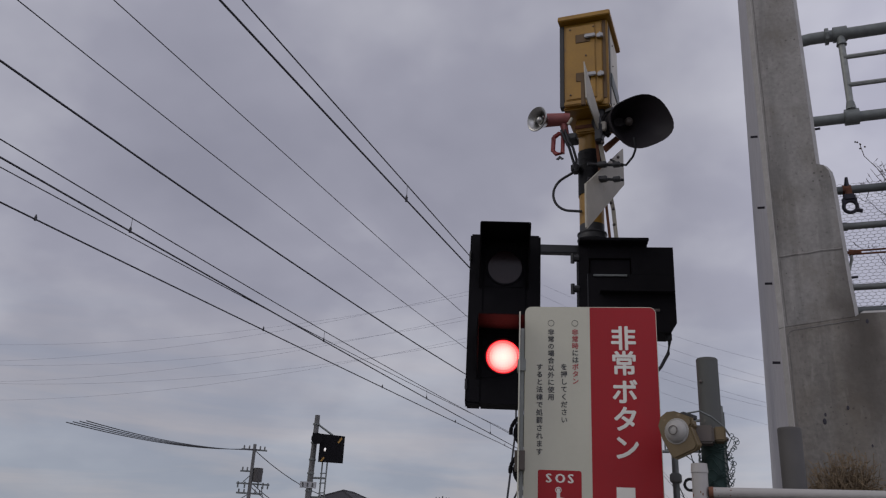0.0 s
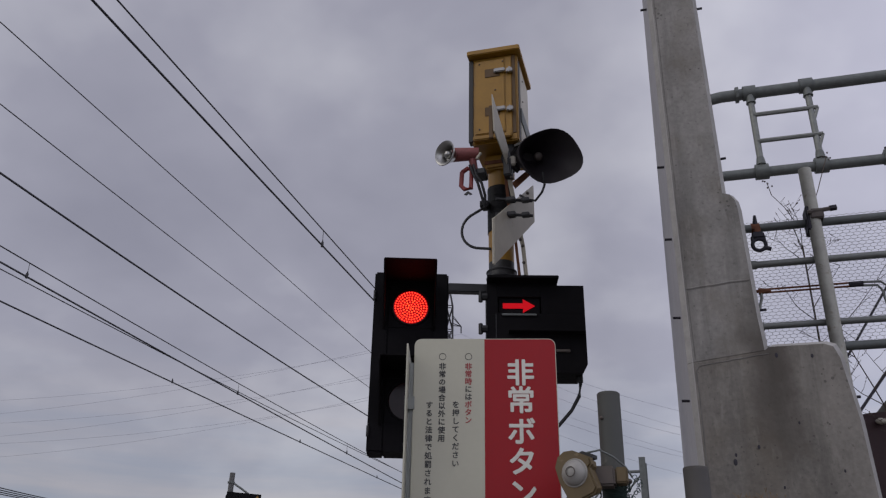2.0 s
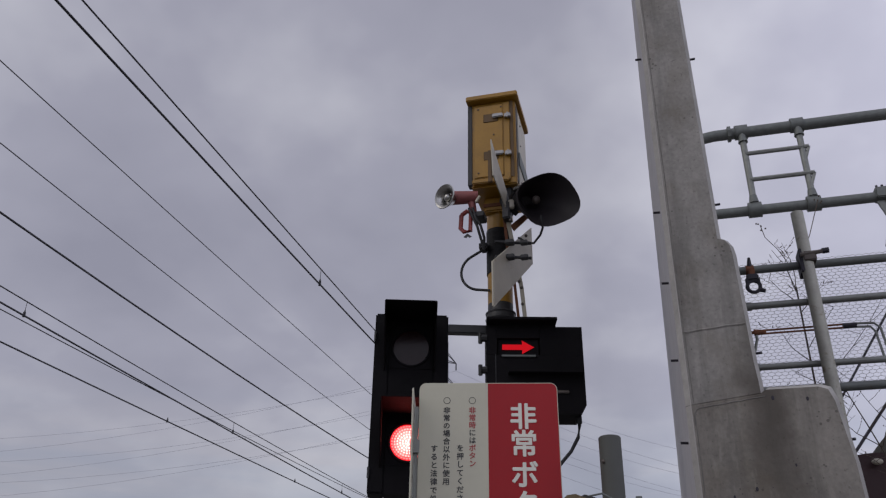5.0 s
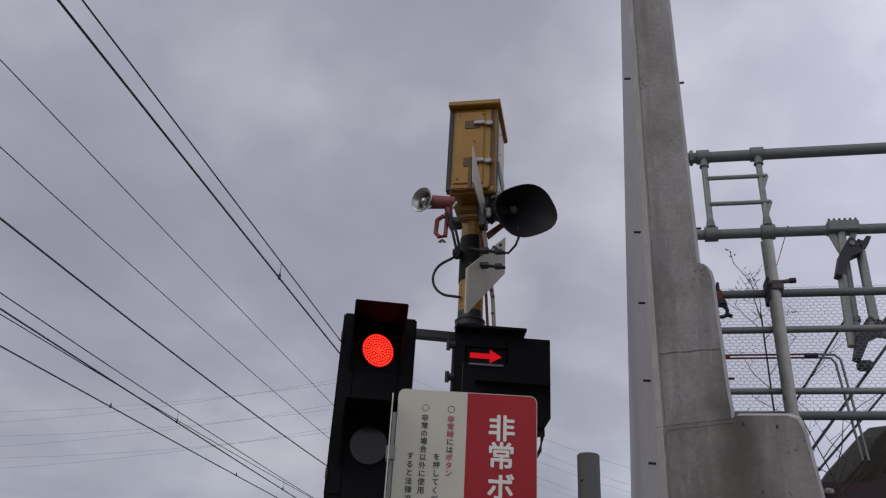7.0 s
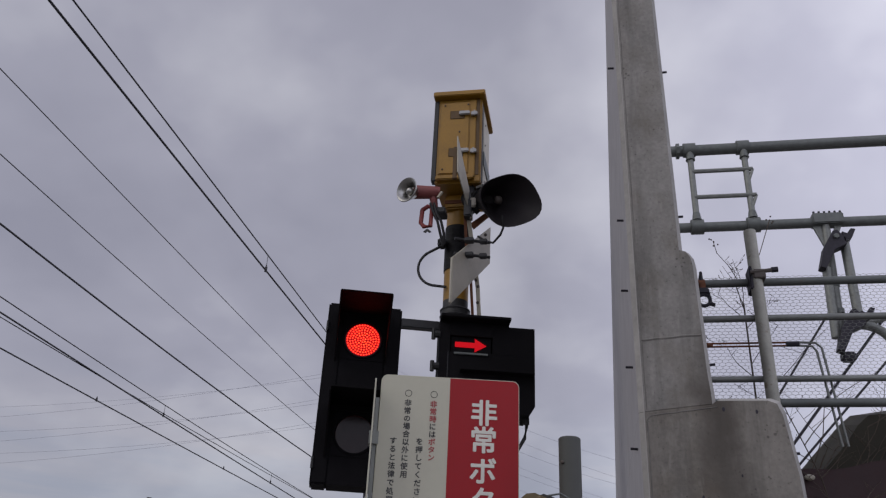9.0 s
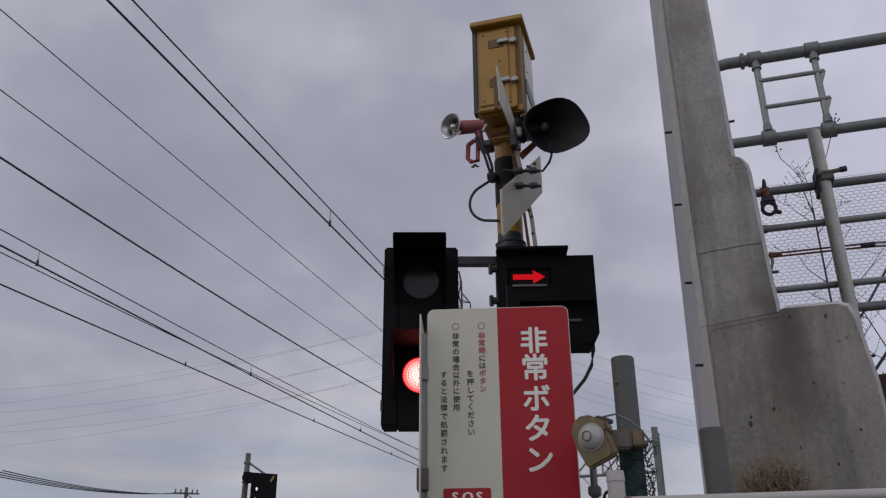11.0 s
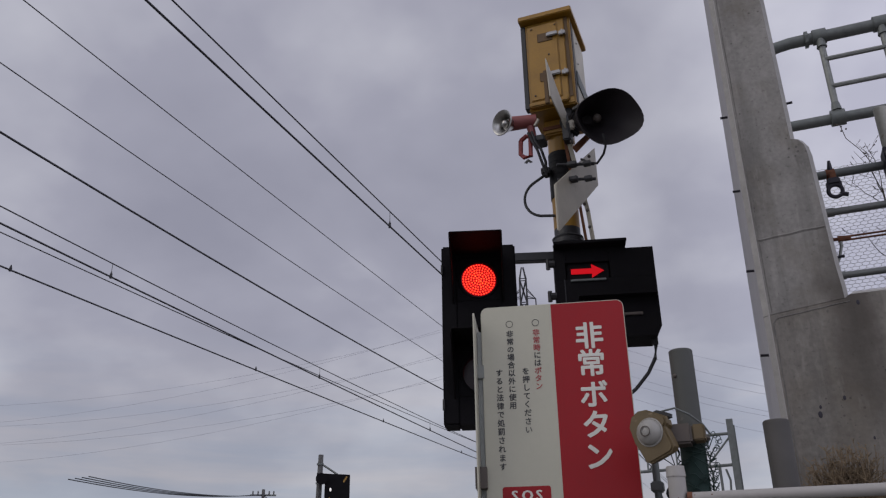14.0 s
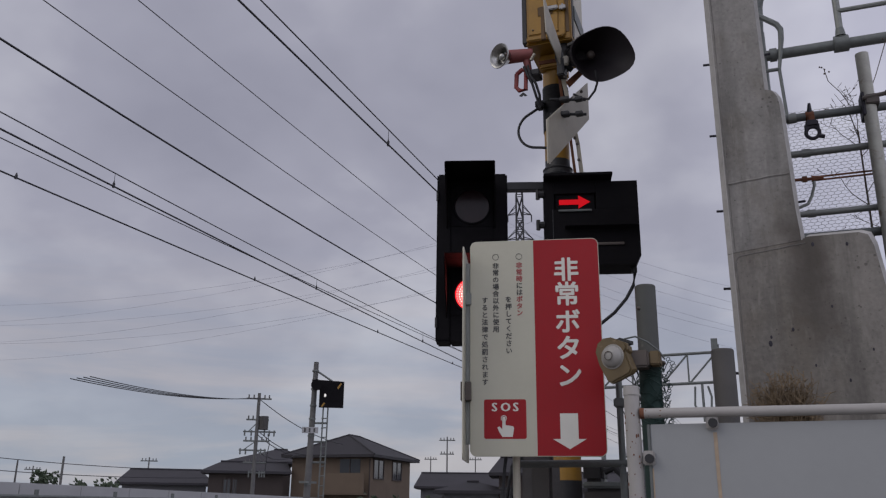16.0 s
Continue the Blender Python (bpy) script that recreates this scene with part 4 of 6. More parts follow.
def build_sign():
    t = thing("emergency_button_sign", "white and red emergency button sign with black writing", "sign", tuple(SIGN_M.translation))
    h = SW / 2
    def plane_slab(outline, z0, th, bevel=0.0):
        return slab(outline, SIGN_M @ Matrix.Translation((0, 0, z0)), th, bevel)
    r = 0.020
    def corner(cx, cy, a):
        return [(cx + r * math.cos(radians(a + k * 15)), cy + r * math.sin(radians(a + k * 15))) for k in range(7)]
    split = -0.001
    white = [(split, 0), (split, SH)] + corner(-h + r, SH - r, 90) + corner(-h + r, r, 180)
    red = [(split, SH), (split, 0)] + corner(h - r, r, 270) + corner(h - r, SH - r, 0)
    part("white_panel", plane_slab(white, 0, 0.004), SIGN_WHITE, t, "off-white sign half")
    part("red_panel", plane_slab(red, 0, 0.004), SIGN_RED, t, "red sign half")
    part("rim", tube([SIGN_M @ Vector((x, y, 0.002)) for x, y in white[2:] + red[2:] + white[2:3]], 0.0022, 6), SIGN_WHITE, t)
    # writing; sx, sy run over the sign from its upper left corner, in its own size
    def at(sx, sy):
        return -h + sx * SW, SH - sy * SH * 1.006 - 0.006
    for ch, sy in zip("非常ボタン", (0.135, 0.252, 0.382, 0.504, 0.628)):
        x, y = at(0.750, sy + 0.003)
        thick_letter(ch, x, y, 0.087, PRINT_WHITE, t, 0.0021)
    cols = [(0.384, 0.112, 0.0327, "非常時にはボタン", "rrrkkrrr"), (0.297, 0.276, 0.0345, "を押してください", ""),
            (0.199, 0.112, 0.0338, "非常の場合以外に使用", ""), (0.112, 0.278, 0.0347, "すると法律で処罰されます", "")]
    for sx, sy, step, text, tint in cols:
        for k, ch in enumerate(text):
            x, y = at(sx, sy + k * step)
            thick_letter(ch, x, y, 0.0228, PRINT_RED if tint and tint[k] == "r" else PRINT_BLACK, t, 0.00045)
    for sx in (0.384, 0.199):
        x, y = at(sx, 0.069)
        ring = [SIGN_M @ Vector((x + 0.0105 * math.cos(k * math.tau / 24), y + 0.0105 * math.sin(k * math.tau / 24), 0.0042)) for k in range(25)]
        part("circle_mark", tube(ring, 0.0010, 5), PRINT_BLACK, t)
    x0, y1 = at(0.102, 0.738)
    x1, y0 = at(0.420, 0.912)
    sos = part("sos_panel", plane_slab(round_rect(x0, y0, x1, y1, 0.007), 0.0038, 0.0008), SIGN_RED, t, "red square with pointing symbol")
    for ch, sx in zip("SOS", (0.182, 0.262, 0.342)):
        x, y = at(sx, 0.772)
        ob = letter(ch, x, y, 0.040, PRINT_WHITE, sos)
        me = ob.data
        bm = bmesh.new()
        for dx, dz in ((-0.0016, 0.0), (0.0, 0.0002), (0.0016, 0.0004)):
            c = me.copy()
            c.transform(Matrix.Translation(SIGN_M.to_3x3() @ Vector((dx, 0, 0.0006 + dz))))
            bm.from_mesh(c)
            bpy.data.meshes.remove(c)
        bm.to_mesh(me); bm.free()
    # pointing symbol: ring, finger and palm
    cx, cy = at(0.252, 0.822)
    part("symbol_ring", tube([SIGN_M @ Vector((cx + 0.0088 * math.cos(k * math.tau / 24), cy + 0.0088 * math.sin(k * math.tau / 24), 0.0052)) for k in range(25)], 0.0014, 5), PRINT_WHITE, sos)
    finger = [(cx - 0.005, cy + 0.004), (cx, cy + 0.006), (cx + 0.005, cy + 0.004), (cx + 0.005, cy - 0.022), (cx + 0.030, cy - 0.026), (cx + 0.033, cy - 0.032),
              (cx + 0.028, cy - 0.060), (cx - 0.006, cy - 0.060), (cx - 0.018, cy - 0.040), (cx - 0.022, cy - 0.030), (cx - 0.015, cy - 0.026), (cx - 0.006, cy - 0.036)]
    part("pointing_symbol", plane_slab(finger, 0.0046, 0.0008), PRINT_WHITE, sos)
    ax, ay = at(0.735, 0.872)
    arrow = [(-0.029, 0.052), (0.029, 0.052), (0.029, -0.030), (0.054, -0.030), (0.0, -0.062), (-0.054, -0.030), (-0.029, -0.030)]
    part("down_arrow", plane_slab([(ax + x, ay + y) for x, y in arrow], 0.0038, 0.0008), PRINT_WHITE, t)
    part("post", rod((-0.578, 2.82, 0), (-0.578, 2.82, 2.2), 0.0125, seg=14), ALU, t, "thin white post", smooth=True)
    for z in (1.75, 2.15):
        part("clamp", box((-0.60, 2.745, z - 0.012), (-0.555, 2.835, z + 0.012), 0.003), GALV, t)


build_sign()


def build_side_sign():
    """A second plate, seen along its plane, on the same post."""
    t = thing("side_sign_plate", "thin white sign plate seen from its edge", "sign", (-0.73, 2.74, 1.61))
    a, b = Vector((-0.692, 2.60)), Vector((-0.762, 2.87))
    d = (b - a)
    ln = d.length
    m = Matrix(((d.x / ln, 0, -d.y / ln, a.x), (d.y / ln, 0, d.x / ln, a.y), (0, 1, 0, 0), (0, 0, 0, 1)))
    part("plate", slab(round_rect(0, 1.606, ln, 2.316, 0.02), m, 0.004), SIGN_WHITE, t)
    part("back_rail", slab([(0.10, 1.66), (0.125, 1.66), (0.125, 2.28), (0.10, 2.28)], m @ Matrix.Translation((0, 0, -0.014)), 0.012), GALV, t)
    part("clamp", slab([(0.06, 1.80), (0.14, 1.80), (0.14, 1.86), (0.06, 1.86)], m @ Matrix.Translation((0, 0, -0.02)), 0.034), BOX_GREY, t, "dark clamp")
    part("clamp", slab([(0.09, 2.13), (0.13, 2.13), (0.13, 2.17), (0.09, 2.17)], m @ Matrix.Translation((0, 0, -0.02)), 0.030), GALV, t)
    part("arm", rod((-0.735, 2.76, 1.83), (-0.578, 2.82, 1.83), 0.008, seg=8), GALV, t)
    part("arm", rod((-0.735, 2.76, 2.15), (-0.578, 2.82, 2.15), 0.008, seg=8), GALV, t)


build_side_sign()


# ---- near fence, posts and warning lamp ----
def build_fence():
    t = thing("white_panel_fence", "white pipe fence with sheet panels and rust stains", "fence", (-0.138, 2.46, 0))
    post = part("post", rod((-0.138, 2.46, 0), (-0.138, 2.46, 1.785), 0.0215, seg=20), FENCE_WHITE, t, smooth=True)
    part("post_cap", rod((-0.138, 2.46, 1.772), (-0.138, 2.46, 1.797), 0.0235, 0.0215, 20), FENCE_WHITE, t, smooth=True)
    part("post", rod((1.72, 2.46, 0), (1.72, 2.46, 1.785), 0.0215, seg=20), FENCE_WHITE, t, smooth=True)
    part("rail", rod((-0.105, 2.455, 1.720), (1.72, 2.455, 1.710), 0.0140, seg=18), FENCE_WHITE, t, smooth=True)
    part("rail_end", rod((-0.116, 2.455, 1.720), (-0.104, 2.455, 1.720), 0.0152, seg=14), RUST, t, "rusted rail end", smooth=True)
    panel = part("panel", box((-0.092, 2.462, 0.25), (1.69, 2.468, 1.690), 0.002), PANEL_WHITE, t, "white sheet panel")
    part("panel_edge", box((-0.100, 2.458, 0.25), (-0.092, 2.470, 1.69), 0.001), GALV_DARK, t)
    for x, z in ((0.078, 1.689), (-0.096, 1.596), (1.2, 1.689)):
        ta = part("tab", box((x - 0.019, 2.450, z - 0.017), (x + 0.014, 2.463, z + 0.022), 0.004), FENCE_WHITE, t, "painted fixing tab")
        part("bolt", rod((x, 2.435, z), (x, 2.452, z), 0.0125, seg=12), RUBBER, ta, "black plastic bolt cap", smooth=True)
    for x, z, w, ln in ((0.081, 1.665, 0.005, 0.75), (-0.09, 1.57, 0.002, 0.3), (1.2, 1.665, 0.005, 0.6)):
        part("rust_run", slab([(-w, 0), (w, 0), (w * 0.7, -ln), (-w * 0.5, -ln)], Matrix(((1, 0, 0, x), (0, 0, 1, 2.4605), (0, 1, 0, z), (0, 0, 0, 1))), 0.001), RUST_STREAK, panel, "rust run below a bolt")
    rng = random.Random(21)
    for k in range(26):
        a = radians(rng.uniform(200, 345))
        z = 1.72 - abs(rng.gauss(0, 0.09)) if k < 18 else rng.uniform(1.4, 1.78)
        c = (-0.138 + 0.0212 * math.cos(a), 2.46 + 0.0212 * math.sin(a), z)
        part("rust_spot", sphere(c, rng.uniform(0.0012, 0.0034), None, 7, 5, (0.9, 0.5, rng.uniform(0.8, 1.9))), RUST, t)
    for k in range(10):
        x = -0.10 + abs(rng.gauss(0, 0.05))
        part("rust_spot", sphere((x, 2.4425 + rng.uniform(0, 0.002), 1.720 + rng.uniform(-0.008, 0.006)), rng.uniform(0.001, 0.003), None, 7, 5, (1.2, 0.5, 0.8)), RUST, t)

build_fence()


def build_net_posts():
    t = thing("net_post", "round grey-green steel post wrapped in dark green netting", "post", (-0.109, 2.71, 0))
    part("pipe", rod((-0.109, 2.71, 0), (-0.109, 2.71, 2.150), 0.033, seg=28), POST_GREY, t, smooth=True)
    part("cap", rod((-0.109, 2.71, 2.146), (-0.109, 2.71, 2.153), 0.0335, 0.030, 28), POST_GREY, t, smooth=True)
    part("bolt", sphere((-0.130, 2.683, 2.075), 0.006, None, 8, 6), BOX_GREY, t)
    wrap = rod((-0.109, 2.71, 0.3), (-0.109, 2.71, 1.895), 0.038, 0.0345, 40)
    for v in wrap.verts:
        k = noise.noise((v.co.x * 40, v.co.y * 40, v.co.z * 9))
        v.co.x += 0.004 * k
    part("net_wrap", wrap, NET_GREEN, t, "dark green net sleeve", smooth=True)
    rng = random.Random(3)
    for k in range(16):
        z = 1.90 - 0.012 * k
        pts = []
        for j in range(9):
            a = math.pi * (0.85 + 1.3 * j / 8)
            pts.append((-0.109 + 0.043 * math.cos(a), 2.71 + 0.043 * math.sin(a), z + rng.uniform(-0.012, 0.012) - 0.012 * math.sin(j * 1.2 + k)))
        part("net_strand", tube(pts, 0.0016, 4), NET_GREEN, t)
    # loose edge: a chain of knotted loops hanging at the right
    for k in range(38):
        z = 1.912 - 0.0068 * k + rng.uniform(-0.004, 0.004)
        x = -0.056 + 0.008 * math.sin(k * 0.55) + rng.uniform(-0.006, 0.006) + (0.008 if k < 8 else 0)
        r = rng.uniform(0.0035, 0.0075)
        u = Vector((rng.uniform(0.6, 1), rng.uniform(-0.5, 0.5), rng.uniform(-0.4, 0.4))).normalized()
        v = Vector((0, 0.25, 1)).cross(u).normalized()
        pts = arc((x, 2.70 + rng.uniform(-0.008, 0.008), z), u, u.cross(v).normalized(), r, 0, 360, 8)
        part("net_loop", tube(pts, 0.0011, 4, None, False), NET_GREEN, t)
    for k in range(8):
        z = 1.90 - 0.024 * k
        pts = [(-0.078, 2.69, z - 0.01), (-0.065, 2.70, z - 0.02 + rng.uniform(-0.01, 0.01)), (-0.05, 2.70, z + rng.uniform(-0.008, 0.008))]
        part("net_strand", tube(pts, 0.0015, 4), NET_GREEN, t)

    s = thing("net_post", "short grey-brown round post by the concrete wall", "post", (0.112, 2.68, 0))
    part("pipe", rod((0.112, 2.68, 0), (0.112, 2.68, 1.925), 0.0335, seg=28), POST_BROWN, s, smooth=True)
    part("cap", rod((0.112, 2.68, 1.921), (0.112, 2.68, 1.928), 0.034, 0.031, 28), POST_BROWN, s, smooth=True)

    g = thing("pipe_frame", "thin grey pipe upright with cross pipe", "pipe", (-0.245, 2.92, 0))
    part("upright", rod((-0.240, 2.92, 0), (-0.240, 2.92, 1.985), 0.011, seg=14), GALV_DARK, g, smooth=True)
    part("cross_pipe", rod((-0.60, 2.92, 1.606), (-0.13, 2.92, 1.606), 0.0125, seg=14), GALV_DARK, g, smooth=True)
    part("coupler", box((-0.258, 2.90, 1.79), (-0.222, 2.945, 1.82), 0.004), GALV_DARK, g)
    part("cap", box((-0.30, 2.90, 1.965), (-0.215, 2.95, 1.995), 0.005), BLACK, g)
    for k, (a, b, c) in enumerate((((-0.20, 2.95, 1.93), (-0.17, 2.95, 1.80), (-0.165, 2.95, 1.45)), ((-0.23, 2.93, 1.90), (-0.18, 2.93, 1.86), (-0.15, 2.93, 1.50)),
                                   ((-0.24, 2.93, 1.80), (-0.20, 2.94, 1.70), (-0.17, 2.94, 1.40)))):
        part("thin_wire", tube([a, b, c], 0.0018, 5), RUBBER, g)
    part("wire_coil", tube(arc((-0.195, 2.92, 1.785), (1, 0, 0), (0, 0, 1), 0.018, 0, 360, 14), 0.005, 6), RUBBER, g)
    # dark machine below the sign, only its top shows
    mch = thing("button_cabinet", "dark grey cabinet behind the emergency sign", "cabinet", (-0.52, 3.2, 0))
    part("body", box((-0.612, 3.15, 0.4), (-0.536, 3.30, 1.62), 0.01), CABINET, mch)
    part("leg", box((-0.60, 3.19, 0), (-0.55, 3.26, 0.4), 0.005), GALV_DARK, mch)

    pts = [(-0.598, 2.80, 1.68), (-0.612, 2.80, 1.60), (-0.622, 2.80, 1.50), (-0.610, 2.80, 1.42), (-0.600, 2.80, 1.2)]
    solo("button_cable", tube(pts, 0.006, 8), RUBBER, "black cable hanging beside the sign post", "cable", smooth=True)
    e = thing("equipment_cabinet", "dark weathered equipment cabinet beside the crossing pole", "cabinet", (-0.56, 5.15, 0))
    part("body", box((-0.78, 5.0, 0.25), (-0.47, 5.3, 1.565), 0.02), CABINET, e)
    part("lid", box((-0.79, 4.98, 1.565), (-0.46, 5.32, 1.60), 0.012), GALV_DARK, e)
    part("foot", box((-0.72, 5.05, 0), (-0.52, 5.25, 0.25), 0.01), BOX_GREY, e)
    part("junction_box", box((-0.785, 5.02, 1.60), (-0.665, 5.2, 1.705), 0.02), BLACK, e, "black junction box on the lid")
    part("conduit", tube([(-0.66, 5.05, 1.66), (-0.60, 5.04, 1.68), (-0.53, 5.02, 1.62), (-0.46, 4.97, 1.56), (-0.44, 4.99, 1.4)], 0.022, 8), RUBBER, e, smooth=True)
    r = thing("relay_cabinet", "tall plain grey relay cabinet behind the crossing pole", "cabinet", (-1.05, 5.1, 0))
    part("body", box((-1.14, 4.98, 0.1), (-0.955, 5.25, 1.80), 0.012), CABINET, r)
    part("plinth", box((-1.13, 4.99, 0), (-0.965, 5.24, 0.1), 0.0), GALV_DARK, r)
    for x in (-1.215, -1.185, -1.165):
        part("cable", tube([(x, 5.0, 0), (x - 0.01, 5.0, 1.2), (x - 0.025, 4.99, 1.5), (x + 0.01, 4.99, 1.68), (x + 0.06, 4.99, 1.78)], 0.011, 6), RUBBER, r, smooth=True)


build_net_posts()


def build_warning_lamp():
    t = thing("obstruction_warning_lamp", "aged beige plate with white dome lamp on a bracket", "lamp", (-0.205, 2.58, 1.85))
    m = Matrix.Translation((-0.193, 2.575, 1.902)) @ pose(0, 0, 0, 90, 0, -20) @ pose(0, 0, 0, 0, 0, 0)
    outline = [(-0.062, 0.020), (-0.054, 0.046), (-0.034, 0.060), (-0.008, 0.061), (0.022, 0.048), (0.044, 0.038), (0.047, 0.020), (0.040, 0.012), (0.060, -0.042), (0.052, -0.056),
               (-0.010, -0.080), (-0.022, -0.074), (-0.050, -0.022)]
    part("plate", slab(outline, m, 0.018, 0.005), BEIGE, t, smooth=True)
    part("rear_shell", slab([(x * 0.88, y * 0.88) for x, y in outline], m @ Matrix.Translation((0, 0, -0.03)), 0.031), BEIGE, t)
    d = bmesh.new()
    bmesh.ops.create_uvsphere(d, u_segments=28, v_segments=14, radius=0.0345, matrix=m @ Matrix.Translation((-0.002, 0.0, 0.016)) @ Matrix.Diagonal((1, 1, 0.78, 1)))
    dome = part("dome", d, DOME, t, "frosted white dome", smooth=True)
    part("dome_ring", tube([m @ Vector((-0.002 + 0.0355 * math.cos(k * math.tau / 30), 0.0355 * math.sin(k * math.tau / 30), 0.018)) for k in range(31)], 0.0028, 6), DOME, t, smooth=True)
    part("dome_pip", tube([m @ Vector((-0.002 + 0.013 * math.cos(k * math.tau / 20), 0.013 * math.sin(k * math.tau / 20), 0.0435)) for k in range(21)], 0.0014, 5), BOX_GREY, dome)
    part("arm_box", box((-0.155, 2.59, 1.872), (-0.098, 2.66, 1.925), 0.006), BOX_GREY, t)
    part("junction_box", box((-0.098, 2.600, 1.880), (-0.066, 2.662, 1.922), 0.004), BEIGE, t, "faded tan junction box")
    part("strap", tube(arc((-0.109, 2.71, 1.90), (1, 0, 0), (0, 1, 0), 0.0445, 0, 360, 24), 0.006, 6), BOX_GREY, t)
    pts = [(-0.170, 2.60, 1.962), (-0.135, 2.60, 1.968), (-0.10, 2.61, 1.95), (-0.07, 2.63, 1.925), (-0.055, 2.64, 1.90)]
    part("cable", tube(pts, 0.0028, 6), GALV_DARK, t, smooth=True)
    part("hood", slab([(-0.05, 0.05), (0.0, 0.066), (0.03, 0.055), (0.03, 0.045), (-0.04, 0.03)], m @ Matrix.Translation((0, 0, -0.06)), 0.03), BLACK, t)


build_warning_lamp()


# ---- guard rail with wire net beyond the wall ----
def build_net_fence():
    Y = 4.95
    t = thing("net_guard_rail", "grey pipe guard rail with hexagonal wire net", "fence", (0.98, Y, 0))
    rails = ((3.678, 0.0245, GALV_DARK), (3.447, 0.020, GALV), (3.075, 0.018, GALV), (2.935, 0.0245, GALV_DARK))
    for z, r, m in rails:
        part("rail", rod((0.50, Y, z), (3.2, Y, z), r, seg=16), m, t, smooth=True)
    for z in (3.285, 3.305):
        part("thin_rod", rod((0.66, Y + 0.03, z), (1.16, Y + 0.03, z), 0.006, seg=8), RUST, t, "rusty thin rod")
    part("rod_joint", rod((1.10, Y + 0.03, 3.295), (1.17, Y + 0.03, 3.295), 0.017, seg=8), INSUL, t)
    part("rod_bend", tube([(1.16, Y + 0.03, 3.305), (1.26, Y + 0.03, 3.30), (1.29, Y + 0.03, 3.27), (1.34, Y + 0.03, 2.7)], 0.007, 6), GALV, t)
    part("rod_bend", tube([(1.16, Y + 0.03, 3.285), (1.24, Y + 0.03, 3.28), (1.26, Y + 0.03, 3.25), (1.31, Y + 0.03, 2.7)], 0.007, 6), GALV, t)
    part("upright", rod((0.965, Y - 0.062, 0), (0.965, Y - 0.062, 3.995), 0.036, seg=20), UPRIGHT, t, "galvanised upright post", smooth=True)
    part("upright", rod((2.6, Y - 0.062, 0), (2.6, Y - 0.062, 4.03), 0.037, seg=20), UPRIGHT, t, "galvanised upright post", smooth=True)
    cl = part("coupler", box((0.925, Y - 0.09, 3.60), (0.955, Y + 0.03, 3.75), 0.006), INSUL, t, "rusty pipe coupler")
    part("coupler_bolt", rod((0.93, Y - 0.10, 3.70), (1.06, Y - 0.10, 3.712), 0.013, seg=8), BOX_GREY, cl)
    part("coupler_band", box((0.945, Y - 0.108, 3.66), (1.015, Y - 0.02, 3.72), 0.006), BOX_GREY, cl)
    part("coupler_nut", rod((1.05, Y - 0.10, 3.712), (1.085, Y - 0.10, 3.715), 0.018, seg=6), INSUL, cl)
    # hanging ring clamp near the wall
    rc = part("ring_clamp", tube(arc((0.655, Y - 0.06, 3.545), (1, 0, 0), (0, 0, 1), 0.036, 0, 360, 22), 0.011, 8), INSUL, t, "open ring clamp", smooth=True)
    part("clamp_ear", box((0.622, Y - 0.075, 3.583), (0.690, Y - 0.045, 3.625), 0.008), INSUL, rc)
    part("clamp_ear", box((0.614, Y - 0.075, 3.525), (0.630, Y - 0.045, 3.60), 0.005), INSUL, rc)
    part("clamp_ear", box((0.680, Y - 0.075, 3.535), (0.694, Y - 0.045, 3.60), 0.005), INSUL, rc)
    part("clamp_lug", rod((0.685, Y - 0.06, 3.522), (0.716, Y - 0.06, 3.512), 0.013, seg=8), INSUL, rc)
    part("clamp_band", rod((0.632, Y, 3.678), (0.678, Y, 3.678), 0.029, seg=16), RUST, rc, "rusty band round the rail")
    part("clamp_neck", box((0.640, Y - 0.06, 3.60), (0.676, Y - 0.02, 3.665), 0.006), RUST, rc)
    part("clamp_stud", rod((0.656, Y - 0.01, 3.695), (0.660, Y - 0.01, 3.755), 0.016, 0.008, 8), INSUL, rc)
    for x, z, r in ((0.610, 3.447, 0.0255), (0.560, 3.678, 0.0305), (0.60, 3.075, 0.023)):
        part("rail_sleeve", rod((x - 0.022, Y, z), (x + 0.022, Y, z), r, seg=16), GALV, t, smooth=True)
    part("thin_rod", rod((0.50, Y + 0.03, 3.300), (0.645, Y + 0.03, 3.296), 0.010, seg=8), RUST, t, "rusty thin rod")
    part("rod_collar", rod((0.575, Y + 0.03, 3.298), (0.602, Y + 0.03, 3.298), 0.019, seg=8), RUST, t, "rusty rod collar")
    part("rod_fork", rod((0.625, Y + 0.03, 3.296), (0.690, Y + 0.03, 3.296), 0.021, 0.012, 8), RUST, t, "rusty rod fork")
    part("bent_rod", tube([(0.638, Y + 0.03, 3.29), (0.634, Y + 0.03, 3.25), (0.615, Y + 0.03, 3.19), (0.590, Y + 0.03, 3.145), (0.540, Y + 0.03, 3.128)], 0.009, 6), GALV, t)
    # net: hexagonal wire mesh as one piece
    verts, faces = [], []
    def strand(a, b, r=0.0012):
        a, b = Vector(a), Vector(b)
        d = (b - a).normalized()
        u = d.cross(Vector((0, 1, 0.01))).normalized() * r
        w = d.cross(u).normalized() * r
        i = len(verts)
        for p in (a, b):
            for k in range(3):
                verts.append(p + u * math.cos(k * 2.094) + w * math.sin(k * 2.094))
        for k in range(3):
            faces.append((i + k, i + (k + 1) % 3, i + 3 + (k + 1) % 3, i + 3 + k))
    cw, chh = 0.036, 0.026
    cols, rows = int(2.0 / cw), int(0.80 / (chh * 0.75))
